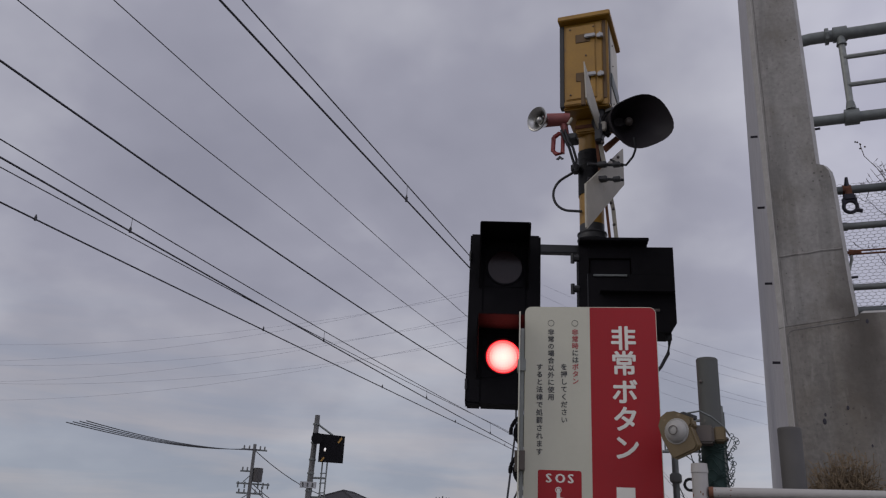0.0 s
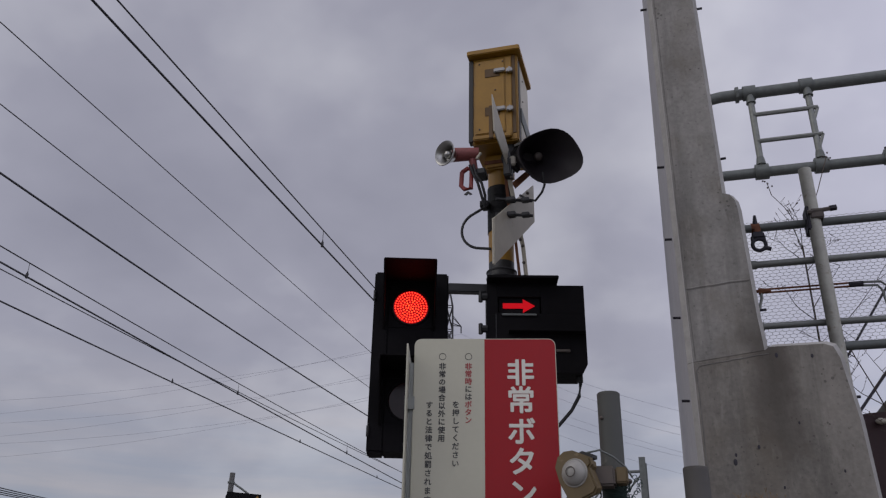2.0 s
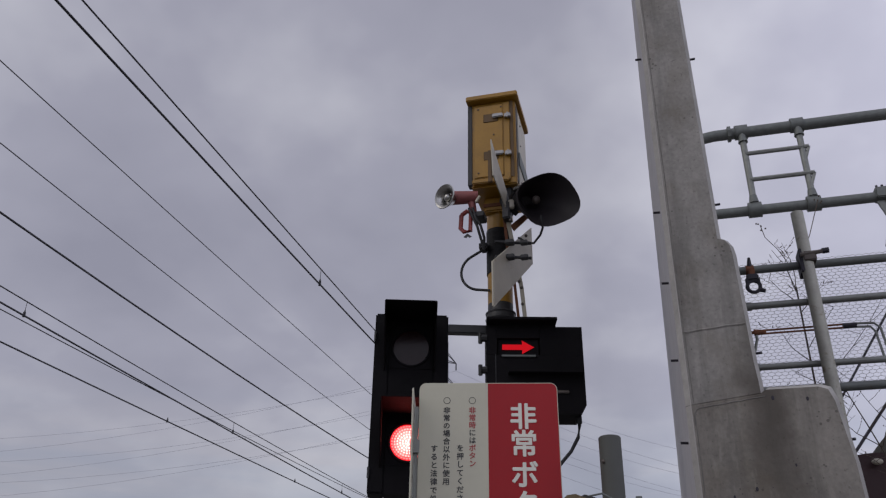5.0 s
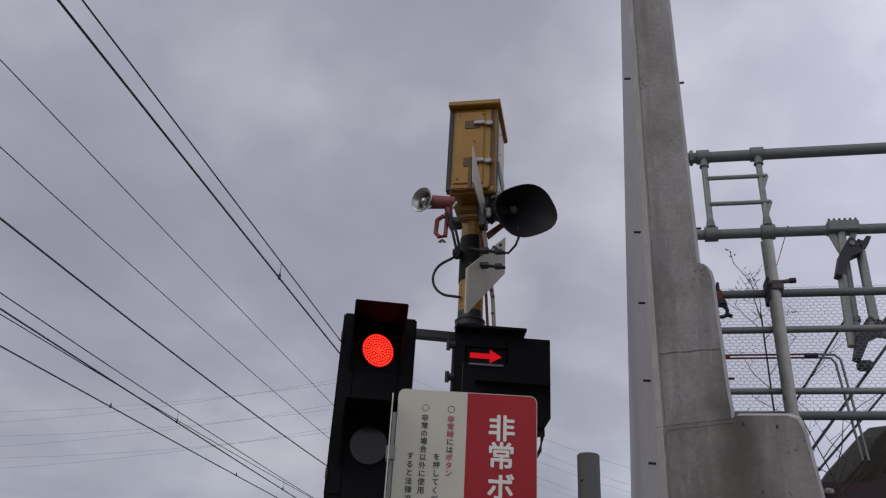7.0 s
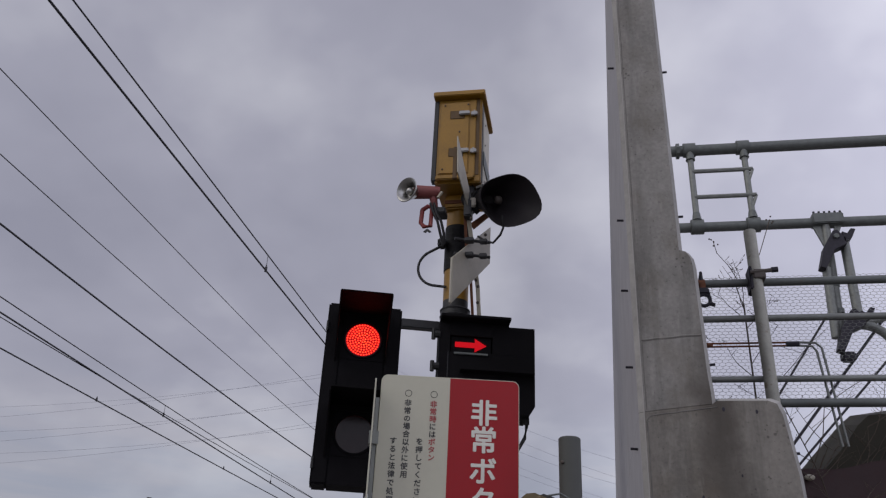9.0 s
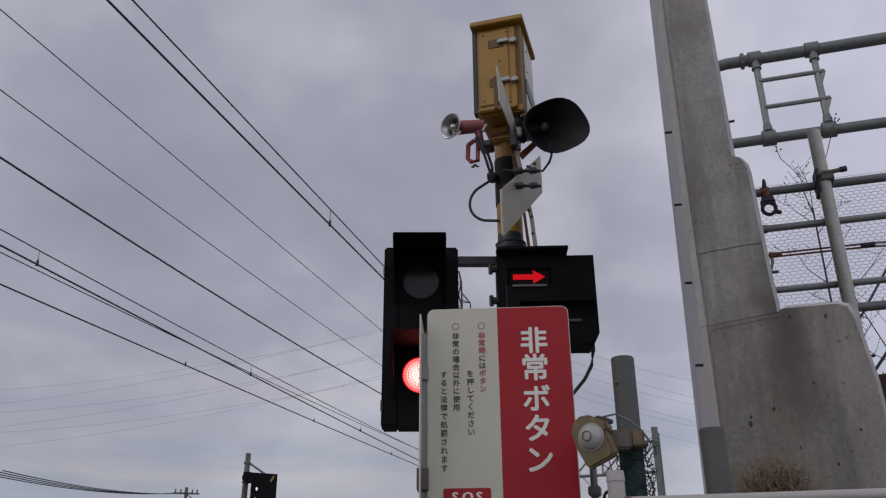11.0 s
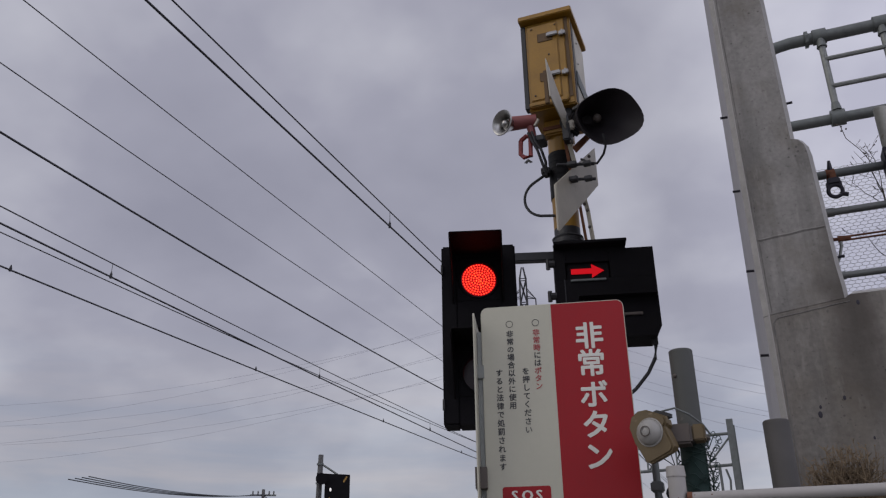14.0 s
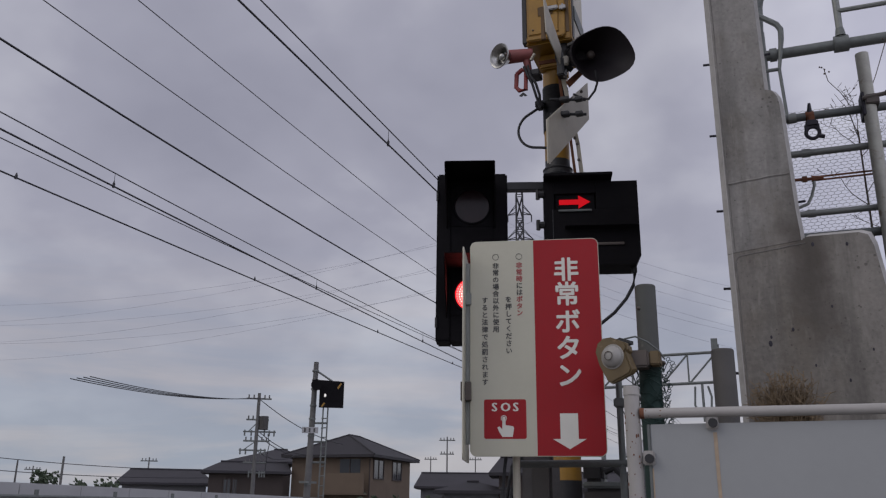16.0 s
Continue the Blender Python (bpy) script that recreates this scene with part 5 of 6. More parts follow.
    for j in range(rows):
        for i in range(cols):
            x = 0.52 + (i + 0.5 * (j % 2)) * cw
            z = 2.95 + j * chh * 0.75
            def P(px, pz):
                k = noise.noise((px * 2.2, pz * 2.2, 3)) * 0.02
                return (px + 0.6 * k, Y + 0.055 + k, pz + 0.5 * k)
            top, ul, ur, lr = P(x, z + chh / 2), P(x - cw / 2, z + chh / 4), P(x + cw / 2, z + chh / 4), P(x + cw / 2, z - chh / 4)
            strand(ul, top); strand(top, ur); strand(ur, lr)
    me = bpy.data.meshes.new("wire_net")
    me.from_pydata([tuple(v) for v in verts], [], faces)
    me.materials.append(GALV)
    ob = new("wire_net", me)
    ob.parent = t
    me.transform(Matrix.Translation((-0.98, -Y, 0)))
    tagged(ob, "fine hexagonal wire net", kind="stuff")


build_net_fence()


def branch(bm, rng, p, d, ln, r, depth):
    pts, q, dd = [p], Vector(p), Vector(d).normalized()
    n = 5
    for k in range(n):
        dd = (dd + Vector((rng.uniform(-1, 1), rng.uniform(-0.5, 0.5), rng.uniform(-0.6, 0.9))) * 0.22).normalized()
        q = q + dd * ln / n
        pts.append(q.copy())
        if depth and k > 0 and rng.random() < 0.8:
            s = Vector((rng.choice((-1, 1)) * rng.uniform(0.4, 1), rng.uniform(-0.4, 0.4), rng.uniform(0.2, 1.0)))
            branch(bm, rng, q.copy(), s, ln * rng.uniform(0.25, 0.5), r * 0.55, depth - 1)
    tube(pts, [r * (1 - 0.6 * k / n) for k in range(n + 1)], 4, bm)
    if depth == 0:
        for q in pts[-3:]:
            sphere(q, rng.uniform(0.0016, 0.0036), bm, 5, 4, (1, 0.6, 1.3))


def build_weeds():
    rng = random.Random(11)
    bm = bmesh.new()
    tube([(0.925, 5.12, 0), (0.915, 5.12, 1.2), (0.92, 5.12, 2.31), (0.922, 5.12, 3.62)], [0.010, 0.009, 0.007, 0.005], 5, bm)
    for z, lean, ln in ((3.60, -0.25, 0.30), (3.58, -0.55, 0.26), (3.62, 0.1, 0.30), (3.50, -0.8, 0.24), (3.45, 0.7, 0.22), (3.22, 0.7, 0.30), (3.15, -0.8, 0.28), (2.62, 0.6, 0.36), (2.50, -0.6, 0.36)):
        branch(bm, rng, Vector((0.92, 5.12, z)), (lean, 0, 1), ln, 0.0032, 2)
    for pts in (((0.93, 5.12, 3.72), (0.86, 5.12, 3.88), (0.80, 5.12, 3.97), (0.785, 5.12, 4.06)), ((0.95, 5.12, 3.72), (1.06, 5.12, 3.96), (1.12, 5.12, 4.12), (1.15, 5.12, 4.20))):
        tube(pts, 0.0026, 4, bm)
        for k in range(5):
            sphere(Vector(pts[-1]) + Vector((rng.uniform(-.03, .03), 0, rng.uniform(-.05, .03))), 0.006, bm, 5, 4)
    t = thing("tall_dry_weed", "tall dry weed with thin stem and seed heads", "weed", (0.92, 5.12, 0))
    part("stem", bm, TWIG, t)
    t2 = thing("bramble_thicket", "tangle of bare thin twigs behind the net", "bush", (1.5, 5.5, 0))
    for k in range(13):
        b = bmesh.new()
        x = rng.uniform(1.0, 2.3)
        y = rng.uniform(5.15, 5.7)
        tube([(x, y, 0), (x + 0.05, y, 1.2), (x + 0.02, y, 2.2)], 0.008, 4, b)
        branch(b, rng, Vector((x + 0.02, y, 2.2)), (rng.uniform(-0.1, 0.9), 0, 1), rng.uniform(0.6, 1.0), 0.006, 2)
        part("stem", b, TWIG, t2)
    # dry tuft against the concrete
    t3 = thing("dry_grass_tuft", "brown dry weed tuft growing by the concrete wall", "weed", (0.285, 3.12, 0))
    b = bmesh.new()
    tube([(0.285, 3.14, 0), (0.28, 3.13, 0.9), (0.285, 3.12, 1.72)], 0.01, 5, b)
    for k in range(560):
        a = rng.uniform(-0.95, 0.95)
        ln = rng.uniform(0.08, 0.235) * (1 - 0.28 * abs(a))
        p = Vector((0.290 + rng.uniform(-0.055, 0.055), 3.12 + rng.uniform(-0.03, 0.03), 1.695))
        d = Vector((math.sin(a) * 0.72, rng.uniform(-0.25, 0.25), math.cos(a)))
        q = p + d * ln
        mid = p.lerp(q, 0.6) + Vector((rng.uniform(-.014, .014), 0, 0))
        tube([p, mid, q], [0.0017, 0.0015, 0.0009], 3, b)
        for j in range(3):
            w = mid.lerp(q, rng.uniform(0, 1))
            e = w + Vector((rng.uniform(-.022, .022), rng.uniform(-.01, .01), rng.uniform(-.004, .02)))
            tube([w, e], [0.0016, 0.0009], 3, b)
        if k % 2:
            sphere(q, rng.uniform(0.0016, 0.003), b, 4, 3)
    tagged(part("dry_foliage", b, DRY, t3), kind="stuff")


build_weeds()


def build_embankment():
    t = thing("covered_mound", "dark mossy tarpaulin over a mound behind the fence", "tarpaulin", (2.4, 6.6, 0))
    bm = bmesh.new()
    prof = [(1.20, 2.50), (1.49, 2.84), (1.62, 2.97), (1.72, 3.10), (1.80, 3.17), (2.10, 3.19), (2.6, 3.22), (3.6, 3.1)]
    rows = []
    for y, dz in ((6.0, 0.0), (6.4, 0.12), (7.4, 0.1), (8.0, -0.6)):
        rows.append([bm.verts.new((x, y, z + dz + 0.03 * noise.noise((x * 3, y * 3, 1)))) for x, z in prof])
    base = [bm.verts.new((x, 6.0, 0)) for x, z in prof]
    rows.insert(0, base)
    rows.append([bm.verts.new((x, 8.2, 0)) for x, z in prof])
    for A, B in zip(rows, rows[1:]):
        for k in range(len(prof) - 1):
            bm.faces.new((A[k], A[k + 1], B[k + 1], B[k]))
    for k in (0, len(prof) - 1):
        bm.faces.new([r[k] for r in rows])
    part("cover", bm, TARP, t)
    w = thing("maroon_barrier", "dark maroon sheet barrier with wavy top", "barrier", (2.0, 5.35, 0))
    o = [(1.02, 0)] + [(1.02 + 0.06 * k, 2.63 + 0.007 * k + 0.012 * math.sin(k * 0.8)) for k in range(30)] + [(2.76, 0)]
    part("sheet", slab(o, Matrix(((1, 0, 0, 0), (0, 0, 1, 5.33), (0, 1, 0, 0), (0, 0, 0, 1))), 0.02), MAROON, w)
    part("knob", sphere((1.19, 5.29, 2.60), 0.022, None, 10, 8, (1.4, 1, 0.8)), ALU, w, "pale metal knob")
    part("knob_stem", rod((1.19, 5.29, 2.60), (1.19, 5.34, 2.60), 0.008), ALU, w)


build_embankment()


# ---- overhead line supports ----
def build_gantry():
    Y = 15.0
    t = thing("overhead_line_gantry", "steel pipe gantry carrying overhead line supports", "gantry", (5.0, Y, 0))
    for z, r in ((11.31, 0.115), (9.51, 0.098)):
        part("beam", rod((2.0 if z > 10 else 0.9, Y, z), (11.5, Y, z), r, seg=16), GALV_DARK, t, smooth=True)
    # the upper beam bends down into the column
    bend = [(0.86, Y, 9.9), (0.90, Y, 10.5), (1.02, Y, 10.90), (1.20, Y, 11.13), (1.44, Y, 11.27), (1.72, Y, 11.31), (2.02, Y, 11.31)]
    part("beam_elbow", tube(bend, 0.112, 16), GALV_DARK, t, smooth=True)
    part("elbow_flange", rod((1.99, Y, 11.31), (2.05, Y, 11.31), 0.165, seg=8), GALV_DARK, t)
    part("beam_sleeve", rod((1.04, Y, 9.51), (1.16, Y, 9.51), 0.125, seg=16), GALV_DARK, t, smooth=True)
    part("column", rod((0.86, Y, 0), (0.86, Y, 10.0), 0.13, seg=18), GALV_DARK, t, smooth=True)
    hook = [(0.80, Y - 0.2, 10.35), (1.02, Y - 0.2, 10.17), (1.20, Y - 0.2, 10.02), (1.26, Y - 0.2, 9.90), (1.25, Y - 0.2, 9.70), (1.20, Y - 0.2, 9.35), (1.16, Y - 0.2, 9.09), (1.17, Y - 0.2, 8.8), (1.20, Y - 0.2, 8.0)]
    part("bent_conduit", tube(hook, [0.05, 0.05, 0.055, 0.055, 0.05, 0.035, 0.03, 0.03, 0.03], 8), GALV_DARK, t, smooth=True)
    part("conduit_stub", rod((0.82, Y - 0.2, 9.10), (1.16, Y - 0.2, 9.10), 0.035, seg=8), GALV_DARK, t)
    part("column", rod((11.3, Y, 0), (11.3, Y, 11.4), 0.16, seg=18), GALV_DARK, t, smooth=True)
    for x in (2.25, 3.30):
        part("strut", rod((x, Y - 0.05, 9.55), (x, Y - 0.05, 11.30), 0.062, seg=12), GALV, t, smooth=True)
        for z in (11.32, 9.52):
            part("collar", rod((x - 0.12, Y, z), (x + 0.12, Y, z), 0.15, seg=14), GALV_DARK, t, smooth=True)
            part("socket", rod((x, Y - 0.05, z + (-0.28 if z > 10 else 0.12)), (x, Y - 0.05, z + (-0.12 if z > 10 else 0.28)), 0.095, 0.07, 10), GALV_DARK, t, smooth=True)
    for z in (10.75, 10.15):
        part("rung", rod((2.25, Y - 0.08, z), (3.42, Y - 0.08, z), 0.045, seg=8), GALV, t, smooth=True)
        part("rung_brace", rod((3.42, Y - 0.08, z), (3.30, Y - 0.08, z - 0.32), 0.03, seg=8), GALV, t, smooth=True)
    # hanging support: saddle, three tubes and two dark clamps
    part("saddle", box((4.36, Y - 0.14, 9.44), (4.92, Y + 0.14, 9.66), 0.02), GALV_DARK, t)
    for k in range(6):
        part("saddle_bolt", rod((4.40 + 0.095 * k, Y - 0.1, 9.66), (4.40 + 0.095 * k, Y - 0.1, 9.70), 0.022, seg=6), INSUL, t)
    for pts in (((4.36, 9.46), (4.50, 9.46), (4.56, 9.02), (4.50, 9.02)), ((4.76, 9.46), (4.90, 9.46), (4.72, 9.05), (4.68, 9.05))):
        part("gusset", slab(pts, Matrix(((1, 0, 0, 0), (0, 0, 1, Y - 0.03), (0, 1, 0, 0), (0, 0, 0, 1))), 0.06), GALV, t, "triangular gusset plate")
    for a, b, r in (((4.60, Y, 9.5), (4.52, Y, 7.1), 0.085), ((4.43, Y - 0.15, 8.47), (4.38, Y - 0.15, 7.1), 0.080), ((4.83, Y - 0.15, 9.10), (4.82, Y - 0.15, 7.4), 0.085)):
        part("drop_tube", rod(a, b, r, seg=12), GALV, t, smooth=True)
    for zc in (8.15, 7.62):
        part("tube_band", rod((4.555, Y, zc), (4.552, Y, zc + 0.09), 0.10, seg=12), GALV_DARK, t, smooth=True)
    # a dark iron strap folded round the tubes, above and below
    for x0, z0 in ((4.28, 8.42), (4.33, 6.83)):
        m = Matrix(((1, 0, 0, x0), (0, 0, 1, Y - 0.36), (0, 1, 0, z0), (0, 0, 0, 1)))
        part("clamp", slab([(0.0, 0.0), (0.10, -0.04), (0.30, 0.34), (0.52, 0.44), (0.52, 0.56), (0.40, 0.74), (0.32, 0.72), (0.12, 0.40)], m, 0.22), INSUL, t, "dark iron clamp")
        part("clamp_lug", slab([(0.50, 0.50), (0.64, 0.58), (0.72, 0.74), (0.64, 0.76), (0.56, 0.66), (0.48, 0.70)], m, 0.20), INSUL, t, "dark iron clamp")
        part("clamp_bolt", rod((x0 + 0.36, Y - 0.40, z0 + 0.60), (x0 + 0.36, Y - 0.10, z0 + 0.60), 0.05, seg=6), GALV_DARK, t)
    part("clamp_foot", box((4.42, Y - 0.2, 6.68), (4.66, Y, 6.84), 0.03), INSUL, t)
    arm = arc((4.85, Y, 6.85), (1, 0, 0), (0, 0, 1), 0.55, 95, -12, 12)
    part("curved_arm", tube(arm + [(5.34, Y, 5.6)], 0.085, 10), GALV, t, smooth=True)
    part("steady_arm", rod((4.85, Y, 7.4), (7.2, Y, 8.1), 0.07, seg=10), GALV, t, smooth=True)
    part("arm_clamp", box((5.22, Y - 0.15, 6.3), (5.52, Y + 0.1, 6.65), 0.03), INSUL, t)
    part("stay", rod((4.55, Y, 7.9), (2.4, Y, 4.8), 0.02, seg=6), INSUL, t)
    part("stay", rod((6.5, Y, 9.0), (2.9, Y, 4.6), 0.025, seg=6), INSUL, t)
    part("stay", rod((6.4, Y, 8.0), (3.0, Y, 4.4), 0.02, seg=6), INSUL, t)
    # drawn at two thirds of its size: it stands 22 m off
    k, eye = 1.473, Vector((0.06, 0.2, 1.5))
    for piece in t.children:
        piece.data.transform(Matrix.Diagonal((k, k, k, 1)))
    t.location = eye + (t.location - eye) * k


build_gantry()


def build_far_gantry():
    Y = 32.0
    t = thing("far_lattice_gantry", "distant grey lattice beam gantry over the track", "gantry", (-1.0, Y, 0))
    part("column", box((-1.07, Y - 0.11, 0), (-0.84, Y + 0.11, 7.42), 0.01), GALV_DARK, t)
    part("column_inner", box((-0.88, Y - 0.02, 0), (-0.80, Y + 0.02, 7.2), 0.0), GALV_DARK, t)
    zt, zb = 6.88, 5.78
    for z in (zt, zb):
        part("chord", rod((-5.2, Y, z - 0.02), (-0.86, Y, z + 0.04), 0.055, seg=8), GALV_DARK, t)
    part("column", box((-5.3, Y - 0.1, 0), (-5.15, Y + 0.1, 7.0), 0.01), GALV_DARK, t)
    xs = [-5.1, -4.0, -2.95, -1.95, -0.95]
    for a, b in zip(xs, xs[1:]):
        part("diagonal", rod((a, Y, zb), (b, Y, zt), 0.035, seg=6), GALV_DARK, t)
        part("upright", rod((a, Y, zb), (a, Y, zt), 0.035, seg=6), GALV_DARK, t)
    part("hanger", tube([(-1.5, Y, zb), (-1.5, Y, 4.4)], 0.05, 8), GALV_DARK, t)
    part("hanger", tube([(-1.75, Y, zb - 0.1), (-1.8, Y, 5.0), (-1.6, Y, 4.6)], 0.04, 8), GALV_DARK, t)
    part("hanger", tube([(-1.3, Y, zb - 0.1), (-1.2, Y, 5.3), (-1.25, Y, 4.7)], 0.04, 8), GALV_DARK, t)


build_far_gantry()


def build_wires():
    """Overhead wires along the track: each sags as a parabola between supports that stand 32 m apart, with droppers and clips."""
    def height(w, y):
        k = abs((y - 30.0 + 32.0) % 64.0 - 32.0)          # folded about the supports
        q = 30.0 - k - 10.0
        return w[1] + w[2] * q + w[3] * q * q
    def run(name, w, r, label, y0=-30, y1=229.4):
        n = 150
        ys = [y0 + (y1 - y0) * k / n for k in range(n + 1)]
        return solo(name, tube([(w[0], y, height(w, y)) for y in ys], r, 5), WIRE, label, "overhead wire", group="overhead line")
    near_contact, near_messenger = (-4.30, 6.298, 0.0016, 0.00037), (-4.30, 6.526, -0.0036, -0.00014)
    messenger, auxiliary, second, contact = (-8.40, 6.106, -0.01067, 0.00081), (-8.40, 5.901, -0.00914, 0.00026), (-8.42, 5.847, 0.0085, 0.00066), (-8.43, 5.440, 0.00964, 0.00018)
    run("contact_wire", near_contact, 0.0125, "dark overhead contact wire above the track")
    run("messenger_wire", near_messenger, 0.009, "dark messenger wire above the contact wire")
    run("feeder_wire", (-5.95, 6.905, -0.0002, 0.00032), 0.0065, "thin overhead feeder wire")
    run("feeder_wire", (-6.98, 6.885, -0.0028, 0.00105), 0.0075, "thin overhead feeder wire")
    run("feeder_wire", (-7.42, 6.410, -0.00284, 0.00145), 0.015, "thick dark overhead feeder wire")
    run("messenger_wire", messenger, 0.0095, "dark messenger wire above the contact wire")
    run("auxiliary_wire", auxiliary, 0.014, "dark auxiliary overhead wire")
    run("auxiliary_wire", second, 0.008, "dark auxiliary overhead wire")
    run("contact_wire", contact, 0.012, "dark overhead contact wire above the track")
    d = thing("wire_droppers", "small clips and droppers on the overhead wires", "dropper", (-8.4, 9.4, 5.9), kind="stuff")
    bm = bmesh.new()
    for upper, lower, y0, step, count in ((messenger, auxiliary, 9.08, 6.22, 12), (near_messenger, near_contact, 9.82, 8.0, 10)):
        for k in range(count):
            y = y0 + step * k
            za, zb = height(upper, y), height(lower, y)
            tube([(upper[0], y, za), (lower[0], y, zb)], 0.004, 5, bm)
            tube([(lower[0], y, zb - 0.02), (lower[0], y, zb + 0.05)], 0.020, 6, bm)
            tube([(lower[0], y, zb + 0.05), (lower[0], y, zb + 0.09)], [0.014, 0.005], 6, bm)
    for k in range(14):
        y = 7.42 + 5.57 * k
        z = height(contact, y)
        tube([(-8.43, y, z - 0.015), (-8.43, y, z + 0.03), (-8.43, y, z + 0.07)], [0.020, 0.018, 0.006], 6, bm)
    part("droppers", bm, WIRE, d)

    t = thing("line_portal", "far steel portal carrying the overhead wires", "portal", (-6.4, 229.5, 0))
    for x in (-10.2, -2.8):
        part("column", rod((x, 229.5, 0), (x, 229.5, 7.6), 0.16, seg=10), GALV_DARK, t)
    part("beam", rod((-10.2, 229.5, 7.5), (-2.8, 229.5, 7.5), 0.14, seg=10), GALV_DARK, t)
    for x, z in ((-4.30, 6.35), (-5.95, 6.7), (-6.98, 6.98), (-7.42, 6.6), (-8.41, 5.6)):
        part("hanger", rod((x, 229.5, z), (x, 229.5, 7.5), 0.05, seg=8), GALV_DARK, t)


build_wires()


# ---- distance ----
def polar(az, dist, z=0.0):
    a = radians(az)
    return Vector((0.1 + dist * math.sin(a), 0.2 + dist * math.cos(a), z))


def build_pylon():
    D = 120.0
    c = polar(-14.85, D)
    t = thing("transmission_pylon", "distant grey lattice transmission pylon with crossarms", "pylon", tuple(c))
    H = 1.5 + D * math.tan(radians(21.75))
    side = Vector((math.cos(radians(15)), math.sin(radians(15)), 0))
    fwd = Vector((-side.y, side.x, 0))
    def half(z):
        f = z / H
        return 0.46 + (1 - f) * 0.45 + max(0, 0.40 - f) * 5.0
    def P(a, b, z):
        h = half(z)
        return c + side * (a * h) + fwd * (b * h) + Vector((0, 0, z))
    zs = [0, 8, 15, 20, 24, 27.5, 30.5, 33, 35.3, 37.4, 39.4, 41.3, 43.1, H - 2.4]
    for a in (-1, 1):
        for b in (-1, 1):
            part("leg", tube([P(a, b, z) for z in zs] + [c + Vector((0, 0, H - 0.4)) + side * 0.12 * a], 0.13, 4), WIRE, t)
    bm = bmesh.new()
    for z0, z1 in zip(zs, zs[1:]):
        for b in (-1, 1):
            rod(P(-1, b, z0), P(1, b, z1), 0.075, seg=4, bm=bm)
            rod(P(1, b, z0), P(-1, b, z1), 0.075, seg=4, bm=bm)
            rod(P(-1, b, z1), P(1, b, z1), 0.075, seg=4, bm=bm)
            rod(P(b, -1, z0), P(b, 1, z1), 0.075, seg=4, bm=bm)
    part("bracing", bm, WIRE, t)
    for z, w in ((H - 5.3, 1.8), (H - 9.3, 2.1), (H - 12.8, 2.0), (H - 17.5, 2.3)):
        for s in (-1, 1):
            b = bmesh.new()
            tip = c + side * (s * w) + Vector((0, 0, z - 0.3))
            for q in (-1, 1):
                rod(P(s, q, z), tip, 0.07, seg=4, bm=b)
                rod(P(s, q, z + 1.3), tip, 0.06, seg=4, bm=b)
            rod(tip, tip - Vector((0, 0, 1.1)), 0.10, seg=5, bm=b)
            part("crossarm", b, WIRE, t)
    # power lines from the crossarms
    k = 0
    for z, w in ((H - 5.3, 1.8), (H - 9.3, 2.1), (H - 12.8, 2.0)):
        for s in (-1, 1):
            tip = c + side * (s * w) + Vector((0, 0, z - 1.5))
            for far, sag in ((polar(-62, 250, z + 2 + 3 * s), 9.0), (polar(18, 190, z - 6 + 3 * s), 8.0)):
                pts = []
                for j in range(25):
                    f = j / 24
                    q = tip.lerp(far, f)
                    q.z -= sag * 4 * f * (1 - f)
                    pts.append(q)
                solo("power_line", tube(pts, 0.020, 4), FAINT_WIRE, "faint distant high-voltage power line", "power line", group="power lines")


build_pylon()


